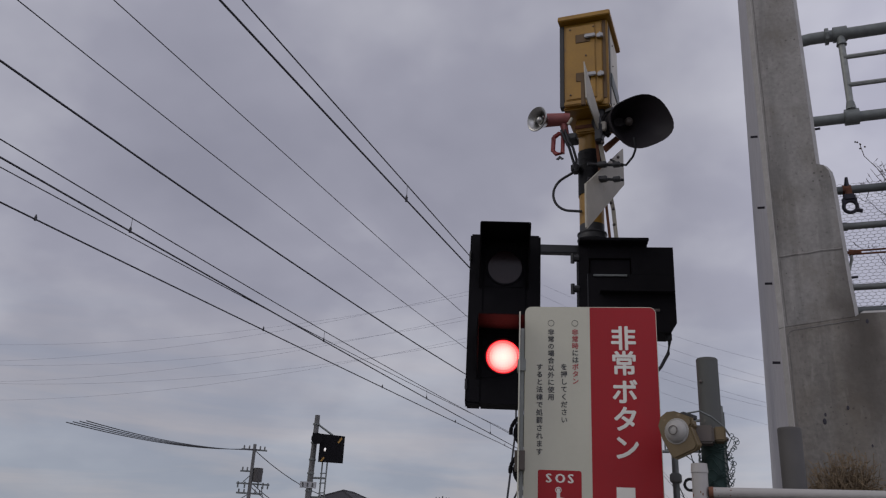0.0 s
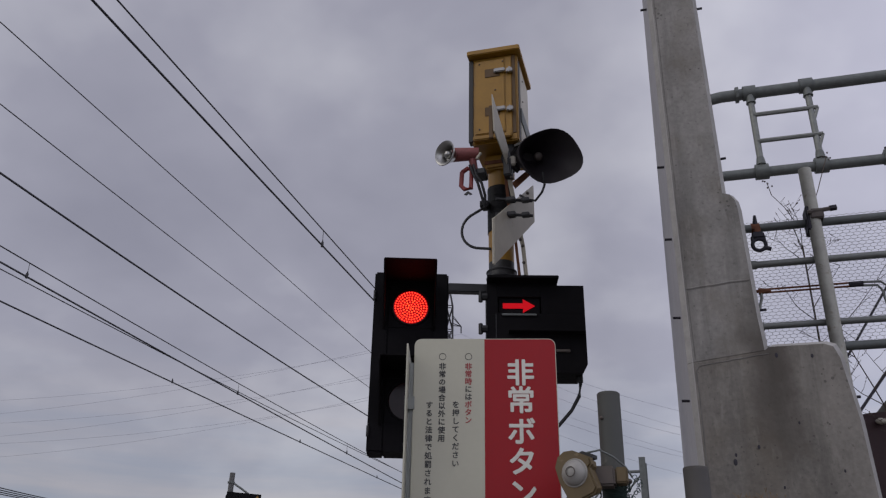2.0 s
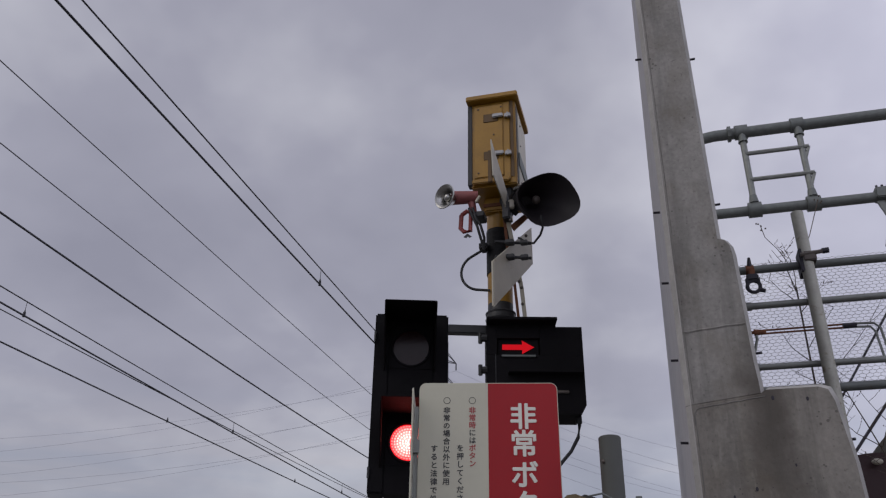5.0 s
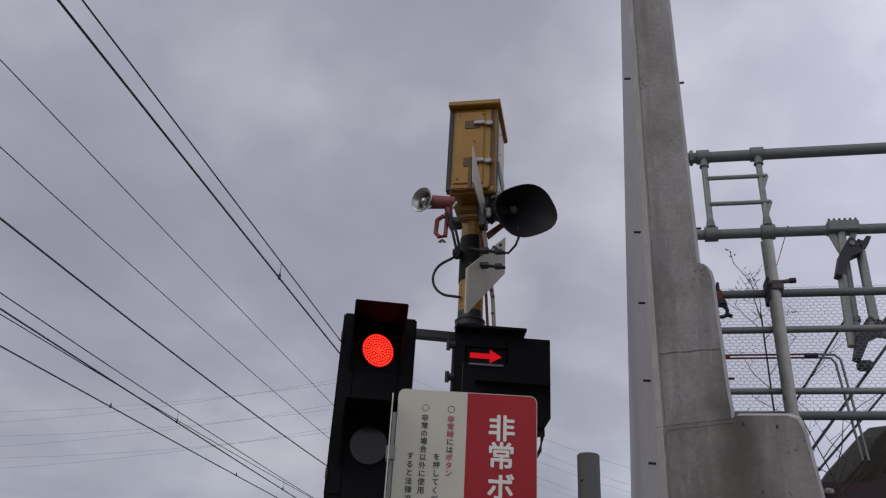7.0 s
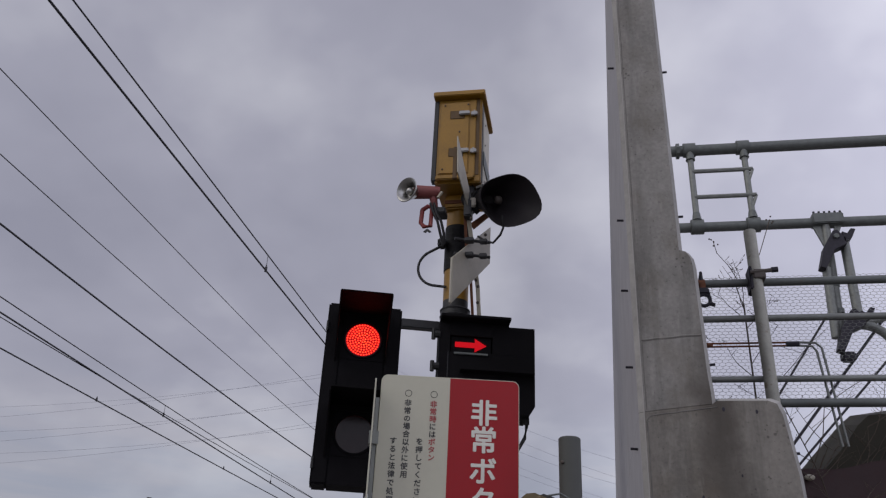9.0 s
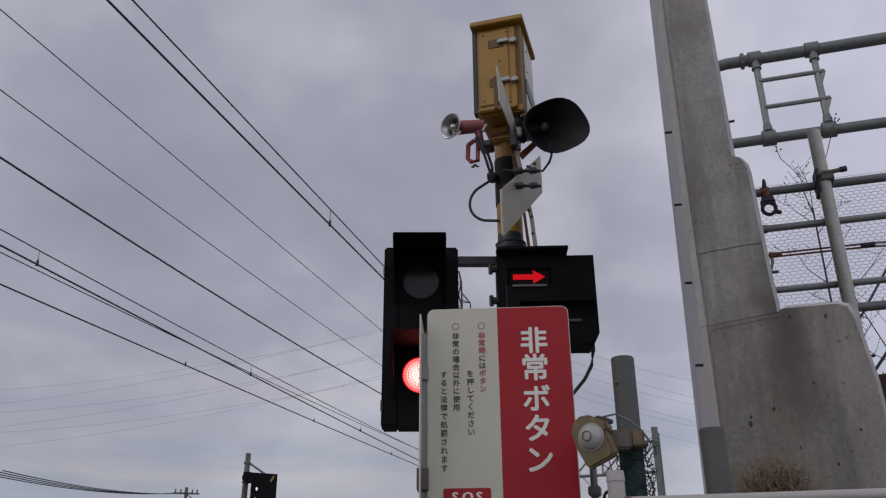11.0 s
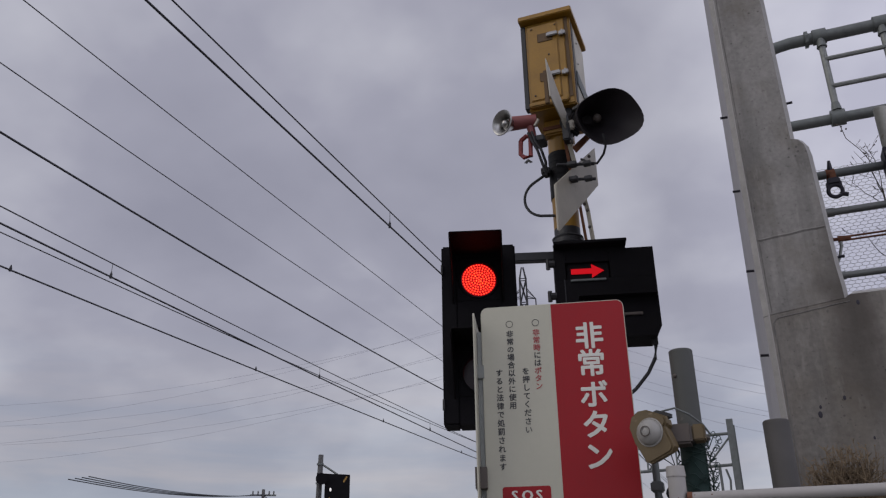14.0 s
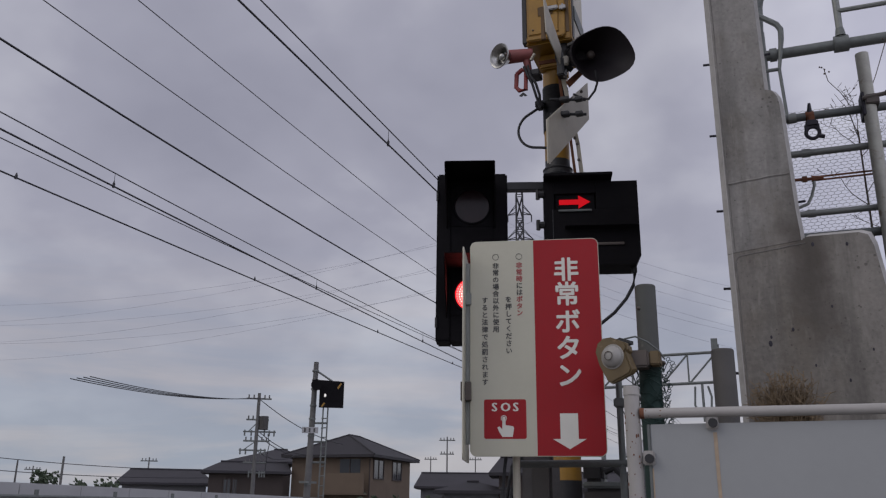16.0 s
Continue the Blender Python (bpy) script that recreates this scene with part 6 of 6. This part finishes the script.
def build_signal_pole():
    D = 25.6
    c = polar(-29.3, D)
    t = thing("trackside_signal_pole", "concrete trackside pole with black signal board and ladder", "signal pole", tuple(c))
    side = Vector((math.cos(radians(29.3)), math.sin(radians(29.3)), 0))
    fwd = Vector((-side.y, side.x, 0))
    def Q(a, b, z):
        return c + side * a + fwd * b + Vector((0, 0, z))
    part("pole", rod(c, Q(0.10, 0, 5.60), 0.115, 0.075, 18), POLE_CONCRETE, t, smooth=True)
    for z in (5.3, 4.75, 4.25, 3.85, 3.35, 1.95):
        part("band", rod(Q(0.017 * z, 0, z), Q(0.017 * z, 0, z + 0.05), 0.105, seg=16), GALV_DARK, t, smooth=True)
    m = Matrix((( side.x, 0, fwd.x, c.x), (side.y, 0, fwd.y, c.y), (0, 1, 0, 0), (0, 0, 0, 1)))
    bd = part("signal_board", slab([(0.24, 4.20), (0.97, 4.20), (0.97, 4.98), (0.0, 5.02), (0.0, 4.82), (0.24, 4.72)], m @ Matrix.Translation((0, 0, -0.35)), 0.16), BLACK_MATT, t, "black signal board")
    part("board_hood", rod(Q(0.14, -0.5, 4.84), Q(0.14, -0.2, 4.86), 0.17, 0.13, 14), BLACK_MATT, bd, smooth=True)
    part("lens", sphere(Q(0.41, -0.36, 4.55), 0.032, None, 10, 8, (1, 1, 1.6)), LENS_WHITE, bd, "small lit white lens")
    part("stripe", slab([(0.76, 4.78), (0.80, 4.75), (0.90, 4.91), (0.86, 4.94)], m @ Matrix.Translation((0, 0, -0.358)), 0.01), YELLOW, bd)
    part("stripe", slab([(0.30, 4.22), (0.34, 4.20), (0.42, 4.31), (0.38, 4.34)], m @ Matrix.Translation((0, 0, -0.358)), 0.01), YELLOW, bd)
    part("stay", rod(Q(0.10, 0, 5.35), Q(0.60, -0.25, 5.0), 0.03, seg=8), GALV_DARK, t)
    part("number_plate", slab([(-0.22, 3.44), (0.26, 3.44), (0.26, 3.62), (-0.22, 3.62)], m @ Matrix.Translation((0, 0, -0.16)), 0.01), PARAPET, t, "small white plate with dark bars")
    for x in (-0.14, 0.0, 0.14):
        part("plate_bar", slab([(x - 0.02, 3.47), (x + 0.03, 3.47), (x + 0.03, 3.59), (x - 0.02, 3.59)], m @ Matrix.Translation((0, 0, -0.166)), 0.006), PRINT_BLACK, t)
    for s in (0.34, 0.48):
        part("ladder_rail", rod(Q(s + 0.02, -0.1, 0.5), Q(s + 0.04, -0.1, 4.3), 0.022, seg=6), GALV_DARK, t)
    for k in range(12):
        z = 0.8 + 0.28 * k
        part("ladder_rung", rod(Q(0.34, -0.1, z), Q(0.52, -0.1, z + 0.02), 0.016, seg=6), GALV_DARK, t)
    for z in (3.75, 3.2, 2.6):
        part("ladder_bracket", rod(Q(0.05, 0, z), Q(0.50, -0.1, z), 0.03, seg=6), GALV_DARK, t)
    part("collar_plate", box(tuple(Q(-0.22, -0.1, 2.0)), tuple(Q(0.30, 0.3, 2.06))), GALV_DARK, t)


build_signal_pole()


def utility_pole(az, D, top_el, label, arms=3, r=0.16):
    c = polar(az, D)
    H = 1.5 + D * math.tan(radians(top_el))
    t = thing("utility_pole", label, "utility pole", tuple(c), group="utility poles")
    a = radians(az)
    side = Vector((math.cos(a), -math.sin(a), 0))
    part("pole", rod(c, c + Vector((0, 0, H)), r, r * 0.7, 12), POLE_CONCRETE, t, smooth=True)
    for k in range(arms):
        z = H - 0.4 - 1.5 * k
        w = 0.9 - 0.1 * (k % 2)
        part("crossarm", rod(c - side * w + Vector((0, 0, z)), c + side * w + Vector((0, 0, z)), 0.06, seg=6), GALV_DARK, t)
        for s in (-0.8, -0.4, 0.45, 0.8):
            part("insulator", rod(c + side * (s * w) + Vector((0, 0, z)), c + side * (s * w) + Vector((0, 0, z + 0.28)), 0.05, seg=6), POLE_CONCRETE, t)
    if arms > 2:
        p = c + side * 0.45 + Vector((0, 0, H - 2.6))
        part("transformer", rod(p, p + Vector((0, 0, 0.95)), 0.33, seg=12), CABINET, t)
        for z, w, back in ((H - 2.75, 1.15, 0.2), (H - 4.05, 0.95, -0.2), (H - 5.6, 0.6, 0.2)):
            o = c + Vector((0, 0, z)) + side * back
            part("crossarm", rod(o - side * w, o + side * w, 0.055, seg=6), GALV_DARK, t)
            part("arm_brace", rod(o - side * (w * 0.7), c + Vector((0, 0, z + 0.65)), 0.03, seg=6), GALV_DARK, t)
            for q in (-0.9, -0.5, 0.3, 0.6, 0.9):
                part("cutout", rod(o + side * (q * w) - Vector((0, 0, 0.30)), o + side * (q * w) + Vector((0, 0, 0.12)), 0.055, seg=6), GALV_DARK, t)
        drop = [c + side * 0.8 + Vector((0, 0, H - 2.9)), c + side * 0.95 + Vector((0, 0, H - 3.6)), c + side * 0.85 + Vector((0, 0, H - 4.3)), c + side * 0.75 + Vector((0, 0, H - 5.9))]
        part("service_drop", tube(drop, 0.03, 5), RUBBER, t)
    return c, H, side


def corner_house():
    """Two-storey house whose corner points at the track: hipped roof, balcony on one side, two windows on the other."""
    C, L, R = polar(-24.88, 75.0), polar(-31.03, 79.2), polar(-21.84, 85.8)
    u, v = L - C, R - C
    t = thing("house", "two-storey tan house with dark hipped tile roof and balcony", "house", tuple(C), group="houses")
    ze, zr = 5.48, 7.62
    inset = 0.75
    un, vn = u.normalized(), v.normalized()
    P = [C + un * inset + vn * inset, L - un * inset + vn * inset, C + u + v - un * inset - vn * inset, R + un * inset - vn * inset]
    bm = bmesh.new()
    lo = [bm.verts.new(p) for p in P]
    hi = [bm.verts.new(p + Vector((0, 0, ze - 0.05))) for p in P]
    for k in range(4):
        bm.faces.new((lo[k], lo[(k + 1) % 4], hi[(k + 1) % 4], hi[k]))
    bm.faces.new(hi)
    part("wall", bm, WALL_TAN, t)
    bm = bmesh.new()
    E = [C, L, C + u + v, R]
    a = [bm.verts.new(p + Vector((0, 0, ze - 0.16))) for p in E]
    b = [bm.verts.new(p + Vector((0, 0, ze + 0.08))) for p in E]
    mid = C + u / 2 + v / 2
    r0, r1 = (mid + vn * q + Vector((0, 0, zr)) for q in (-1.3, 1.3))
    c0, c1 = bm.verts.new(r0), bm.verts.new(r1)
    for k in range(4):
        bm.faces.new((a[k], a[(k + 1) % 4], b[(k + 1) % 4], b[k]))
    for f in ((b[0], b[1], c0), (b[1], b[2], c1, c0), (b[2], b[3], c1), (b[3], b[0], c0, c1), a):
        bm.faces.new(f)
    rf = part("roof", bm, ROOF, t)
    part("ridge_cap", rod(r0, r1, 0.11, seg=8), ROOF, rf)
    for k, q in ((0, r0), (1, r0), (3, r1)):
        part("hip_cap", rod(E[k] + Vector((0, 0, ze + 0.09)), q, 0.09, seg=6), ROOF, rf)
    def face(o, d, out):
        return Matrix(((d.x, 0, out.x, o.x), (d.y, 0, out.y, o.y), (0, 1, 0, 0), (0, 0, 0, 1)))
    right = face(P[0], vn, -un)
    for s0, s1, z0, z1 in ((0.9, 3.1, 3.55, 5.15), (5.4, 7.6, 3.55, 5.15)):
        w = part("window", slab([(s0, z0), (s1, z0), (s1, z1), (s0, z1)], right, 0.04), GLASS_DARK, t, "dark window")
        for q in ((s0 - .09, z0 - .09, s1 + .09, z0), (s0 - .09, z1, s1 + .09, z1 + .09), (s0 - .09, z0, s0, z1), (s1, z0, s1 + .09, z1), ((s0 + s1) / 2 - .04, z0, (s0 + s1) / 2 + .04, z1)):
            part("frame", slab([(q[0], q[1]), (q[2], q[1]), (q[2], q[3]), (q[0], q[3])], right, 0.09), WALL_BROWN, w)
    left = face(P[0], un, -vn)
    # door glass and the recess's shade are painted together as one dark panel
    w = part("window", slab([(0.9, 3.0), (2.9, 3.0), (2.9, 5.2), (0.9, 5.2)], left, 0.04), GLASS_DARK, t, "balcony door, darkened for recess shade")
    part("frame", slab([(1.86, 3.0), (1.94, 3.0), (1.94, 5.2), (1.86, 5.2)], left, 0.09), WALL_BROWN, w)
    part("balcony", slab([(0.1, 2.2), (4.6, 2.2), (4.6, 3.95), (0.1, 3.95)], left @ Matrix.Translation((0, 0, 0.9)), 0.12), WALL_TAN, t, "tan balcony wall")
    part("balcony_floor", slab([(0.1, 2.1), (4.6, 2.1), (4.6, 2.25), (0.1, 2.25)], left, 1.02), WALL_TAN, t)
    part("rain_pipe", rod(left @ Vector((-0.05, 0.0, 0.08)), left @ Vector((-0.05, 5.3, 0.08)), 0.06, seg=6), WALL_BROWN, t, "dark rain pipe")


def build_town():
    c, H, side = utility_pole(-32.75, 62, 6.9, "concrete utility pole with crossarms and transformer", 4)
    top = c + Vector((0, 0, H - 0.35))
    for k in range(4):
        far = polar(-44.6 + 0.38 * k, 38, 1.5 + 38 * math.tan(radians(7.22 + 0.07 * k)))
        pts = []
        for j in range(21):
            f = j / 20
            q = (top + side * (0.25 * k - 0.35)).lerp(far, f)
            q.z -= 0.36 * 4 * f * (1 - f)
            pts.append(q)
        solo("street_wire", tube(pts, 0.022, 5), WIRE, "dark street power wire sagging between poles", "power line", group="street wires")
    for k, (z, az, el) in enumerate(((H - 0.4, -27, 3.7), (H - 2.6, -29.2, 3.0), (H - 2.9, -29.2, 2.9), (H - 4.0, -30.2, 2.9))):
        far = polar(az, 75, 1.5 + 75 * math.tan(radians(el)))
        p = c + Vector((0, 0, z))
        pts = [p.lerp(far, j / 12) - Vector((0, 0, 0.5 * 4 * (j / 12) * (1 - j / 12))) for j in range(13)]
        solo("street_wire", tube(pts, 0.03, 4), WIRE, "dark street power wire sagging between poles", "power line", group="street wires")
    for az, D, el, arms in ((-20.0, 95, 4.3, 2), (-21.1, 120, 3.0, 1), (-18.1, 120, 3.0, 1), (-39.3, 100, 2.6, 1), (-44.3, 60, 2.5, 0), (-46.8, 80, 2.2, 0), (-45.9, 110, 1.9, 1)):
        utility_pole(az, D, el, "distant slim utility pole above the roofs", arms, 0.10)
    # long low wires on the left
    for el, el2 in ((2.95, 1.9), (2.0, 1.5)):
        a, b = polar(-60, 70, 1.5 + 70 * math.tan(radians(el + 0.6))), polar(-33, 90, 1.5 + 90 * math.tan(radians(el2)))
        pts = [a.lerp(b, j / 16) - Vector((0, 0, 0.8 * 4 * (j / 16) * (1 - j / 16))) for j in range(17)]
        solo("street_wire", tube(pts, 0.03, 4), WIRE, "dark street power wire sagging between poles", "power line", group="street wires")

    def house(az0, az1, D, eave_el, ridge_el, wall, roof, label, hip=0.28, depth=9.0, windows=(), ridge=None):
        p, q = polar(az0, D), polar(az1, D)
        u = (q - p).normalized()
        v = Vector((-u.y, u.x, 0))
        w = (q - p).length
        ze = 1.5 + D * math.tan(radians(eave_el))
        zr = 1.5 + (D + depth / 2) * math.tan(radians(ridge_el))
        o = p
        t = thing("house", label, "house", tuple(o), group="houses")
        e = 0.7
        bm = bmesh.new()
        A = [o + u * e + v * e, o + u * (w - e) + v * e, o + u * (w - e) + v * (depth - e), o + u * e + v * (depth - e)]
        lo = [bm.verts.new(x) for x in A]
        hi = [bm.verts.new(x + Vector((0, 0, ze))) for x in A]
        for k in range(4):
            bm.faces.new((lo[k], lo[(k + 1) % 4], hi[(k + 1) % 4], hi[k]))
        bm.faces.new(hi)
        body = part("wall", bm, wall, t)
        bm = bmesh.new()
        B = [o, o + u * w, o + u * w + v * depth, o + v * depth]
        low = [bm.verts.new(x + Vector((0, 0, ze - 0.12))) for x in B]
        lo2 = [bm.verts.new(x + Vector((0, 0, ze + 0.10))) for x in B]
        ra, rb = ridge or (hip, 1 - hip)
        r1, r2 = [bm.verts.new(o + u * (w * f) + v * (depth / 2) + Vector((0, 0, zr))) for f in (ra, rb)]
        for k in range(4):
            bm.faces.new((low[k], low[(k + 1) % 4], lo2[(k + 1) % 4], lo2[k]))
        bm.faces.new((lo2[0], lo2[1], r2, r1)); bm.faces.new((lo2[1], lo2[2], r2)); bm.faces.new((lo2[2], lo2[3], r1, r2)); bm.faces.new((lo2[3], lo2[0], r1))
        bm.faces.new(low[::-1])
        rf = part("roof", bm, roof, t)
        b2 = rod(r1_pos := (o + u * (w * ra) + v * (depth / 2) + Vector((0, 0, zr + 0.05))), o + u * (w * rb) + v * (depth / 2) + Vector((0, 0, zr + 0.05)), 0.09, seg=8)
        part("ridge_cap", b2, roof, rf)
        for f0, f1, z0, z1 in windows:
            a = o + u * (w * f0) + v * (e - 0.06)
            b = o + u * (w * f1) + v * (e - 0.06)
            mm = Matrix(((u.x, 0, v.x, a.x), (u.y, 0, v.y, a.y), (0, 1, 0, 0), (0, 0, 0, 1)))
            ln = (b - a).length
            wn = part("window", slab([(0, z0), (ln, z0), (ln, z1), (0, z1)], mm, 0.05), GLASS_DARK, t, "dark window")
            fr = bmesh.new()
            for x0, y0, x1, y1 in ((-.08, z0 - .08, ln + .08, z0), (-.08, z1, ln + .08, z1 + .08), (-.08, z0, 0, z1), (ln, z0, ln + .08, z1), (ln / 2 - .04, z0, ln / 2 + .04, z1)):
                slab2 = bmesh.new()
                slab([(x0, y0), (x1, y0), (x1, y1), (x0, y1)], mm @ Matrix.Translation((0, 0, -0.04)), 0.08, 0, slab2)
                me = bpy.data.meshes.new("tmp"); slab2.to_mesh(me); fr.from_mesh(me); bpy.data.meshes.remove(me); slab2.free()
            part("frame", fr, WALL_BROWN, wn)
        return t
    corner_house()
    house(-34.6, -29.9, 88, 2.45, 3.25, WALL_BROWN, ROOF_B, "brown house with low grey tiled roof", 0.3, 9, ((0.2, 0.34, 1.6, 3.0), (0.55, 0.72, 1.6, 3.0)), (0.66, 0.86))
    house(-36.1, -30.3, 78, 1.80, 2.42, WALL_BROWN, ROOF_B, "long low brown outbuilding with grey lean-to roof", 0.3, 5, ((0.26, 0.33, 1.9, 3.3), (0.36, 0.40, 1.9, 3.3)), (0.2, 0.96))
    house(-41.2, -35.2, 92, 1.0, 1.85, WALL_GREY, ROOF_B, "low grey house with pale tiled roof", 0.12, 9, ((0.3, 0.5, 0.8, 2.2),))
    house(-22.2, -15.6, 90, 1.0, 1.9, WALL_GREY, ROOF_B, "low grey house with long tiled roof", 0.05, 10, ((0.3, 0.42, 0.8, 2.2),))
    house(-17.2, -13.6, 60, 1.9, 2.95, WALL_BROWN, ROOF, "brown house with dark tiled roof", 0.2, 8, ((0.2, 0.5, 1.2, 2.6),))
    house(-20.9, -15.6, 60, 0.72, 1.35, WALL_GREY, ROOF, "small shed with dark roof", 0.42, 6)
    house(-12.4, -4.0, 95, 1.0, 2.0, WALL_GREY, ROOF_B, "low grey house with pale tiled roof", 0.12, 9)
    house(-8.2, -3.2, 60, 3.2, 4.0, WALL_GREY, PARAPET, "pale flat-roofed building beyond the track", 0.02, 9)
    # dark shrubs between the houses
    rng = random.Random(8)
    for az, D, z, r in ((-45.2, 62, 2.6, 0.9), (-43.3, 66, 2.1, 0.7), (-41.6, 62, 2.0, 0.9), (-23.5, 60, 0.9, 1.0), (-25.5, 58, 0.9, 1.2), (-20.9, 58, 0.9, 1.0)):
        c = polar(az, D)
        t = thing("shrub", "dark evergreen garden shrub", "shrub", tuple(c), group="shrubs")
        part("trunk", rod(c, c + Vector((0.1, 0, z)), 0.12, 0.05, 8), TWIG, t)
        b = bmesh.new()
        for k in range(150):
            d = Vector((rng.gauss(0, 1), rng.gauss(0, 1), rng.gauss(0, 0.8))).normalized() * r * rng.uniform(0.4, 1.1)
            p = c + Vector((0, 0, z)) + d
            s = rng.uniform(0.10, 0.24)
            n1 = Vector((rng.uniform(-1, 1), rng.uniform(-1, 1), rng.uniform(-1, 1))).normalized()
            n2 = n1.cross(Vector((0.3, 0.5, 0.8))).normalized()
            n3 = n1.cross(n2)
            vs = [b.verts.new(p + q * s) for q in (n1, n2, -n1, -n2, n3 * 0.4, n3 * -0.4)]
            for i, j in ((0, 1), (1, 2), (2, 3), (3, 0)):
                b.faces.new((vs[i], vs[j], vs[4])); b.faces.new((vs[j], vs[i], vs[5]))
        part("crown", b, LEAF, t)


build_town()


def build_parapet():
    """A long pale wall with a pipe rail, beyond the tracks."""
    a, b = polar(-56, 21), polar(-27.0, 62)
    t = thing("pale_parapet", "long pale concrete parapet wall with a dark pipe rail", "parapet", tuple(a))
    u = (b - a).normalized()
    v = Vector((-u.y, u.x, 0))
    ln = (b - a).length
    n = 14
    for k in range(n):
        p, q = a + u * (ln * k / n), a + u * (ln * (k + 1) / n - 0.05)
        zt = 1.93 - 0.24 * (k / n)
        zt2 = 1.93 - 0.24 * ((k + 1) / n)
        bm = bmesh.new()
        vs = []
        for pt, z in ((p, zt), (q, zt2)):
            for s in (0, 0.25):
                vs.append((bm.verts.new(pt + v * s), bm.verts.new(pt + v * s + Vector((0, 0, z)))))
        (a0, a1), (b0, b1), (c0, c1), (d0, d1) = vs
        for f in ((a0, c0, c1, a1), (b0, b1, d1, d0), (a1, c1, d1, b1), (a0, a1, b1, b0), (c0, d0, d1, c1)):
            bm.faces.new(f)
        part("wall_panel", bm, PARAPET, t)
    part("rail", rod(a - v * 0.5 + Vector((0, 0, 1.55)), a + u * 20 - v * 0.5 + Vector((0, 0, 1.5)), 0.05, seg=8), GALV_DARK, t)
    for k in range(5):
        p = a + u * (2 + 4.4 * k) - v * 0.5
        part("rail_post", rod(p, p + Vector((0, 0, 1.72)), 0.06, seg=8), GALV_DARK, t)


build_parapet()


# ---- what moves: the lamps flash alternately, the arrow blinks ----
def flash_rows(base, on, end):
    """Half turns of a lamp: its LED face looks out within the given spans. Each half turn takes four steps of 1/30 s."""
    eps = 1 / 30
    state = 0.0 if any(a <= 0 < b for a, b in on) else 180.0
    rows = [(0.0, base @ pose(0, 0, 0, 0, 0, state))]
    for a, b in on:
        for when, goal in ((a, 0.0), (b, 180.0)):
            if when <= 0 or when + 2 * eps >= end or goal == state:
                continue
            for k in range(4):
                ang = state + (goal - state) * k / 3
                rows.append((when + (k - 1) * eps, base @ pose(0, 0, 0, 0, 0, ang)))
            state = goal
    rows.append((end, base @ pose(0, 0, 0, 0, 0, state)))
    return rows


def motions():
    top = [(0.60, 1.15), (1.75, 2.35), (2.90, 3.38), (4.15, 4.75), (5.35, 5.95), (6.60, 7.15), (8.12, 8.35), (8.90, 9.60), (10.15, 10.75), (11.35, 11.88),
           (12.40, 13.10), (13.65, 14.35), (14.90, 15.60)]
    low = [(-1, 0.60), (1.15, 1.75), (2.38, 2.90), (3.60, 4.15), (4.75, 5.35), (5.95, 6.28), (7.17, 7.75), (8.35, 8.90), (9.42, 10.15), (10.75, 11.35), (11.88, 12.40),
           (13.38, 13.65), (14.35, 14.90), (15.60, 17)]
    arrow = [(0.40, 0.75), (0.90, 1.25), (1.40, 1.75), (1.90, 2.25), (2.40, 2.75), (3.90, 4.25), (4.40, 4.75), (4.90, 5.25), (5.40, 5.75), (5.90, 6.22), (6.40, 6.65), (6.90, 7.15),
             (8.40, 8.65), (8.90, 9.15), (9.40, 9.65), (9.90, 10.15), (10.40, 10.65), (10.90, 11.15), (11.40, 11.65), (11.90, 12.15), (12.40, 12.65), (12.90, 13.15), (13.40, 13.65),
             (13.90, 14.15), (15.38, 15.65), (15.85, 17)]
    for ob, spans in ((LAMP_DISCS[0], top), (LAMP_DISCS[1], low), (ARROW_PLATE, arrow)):
        walk(ob, flash_rows(Matrix.Translation(ob.location), spans, 16.0))


motions()
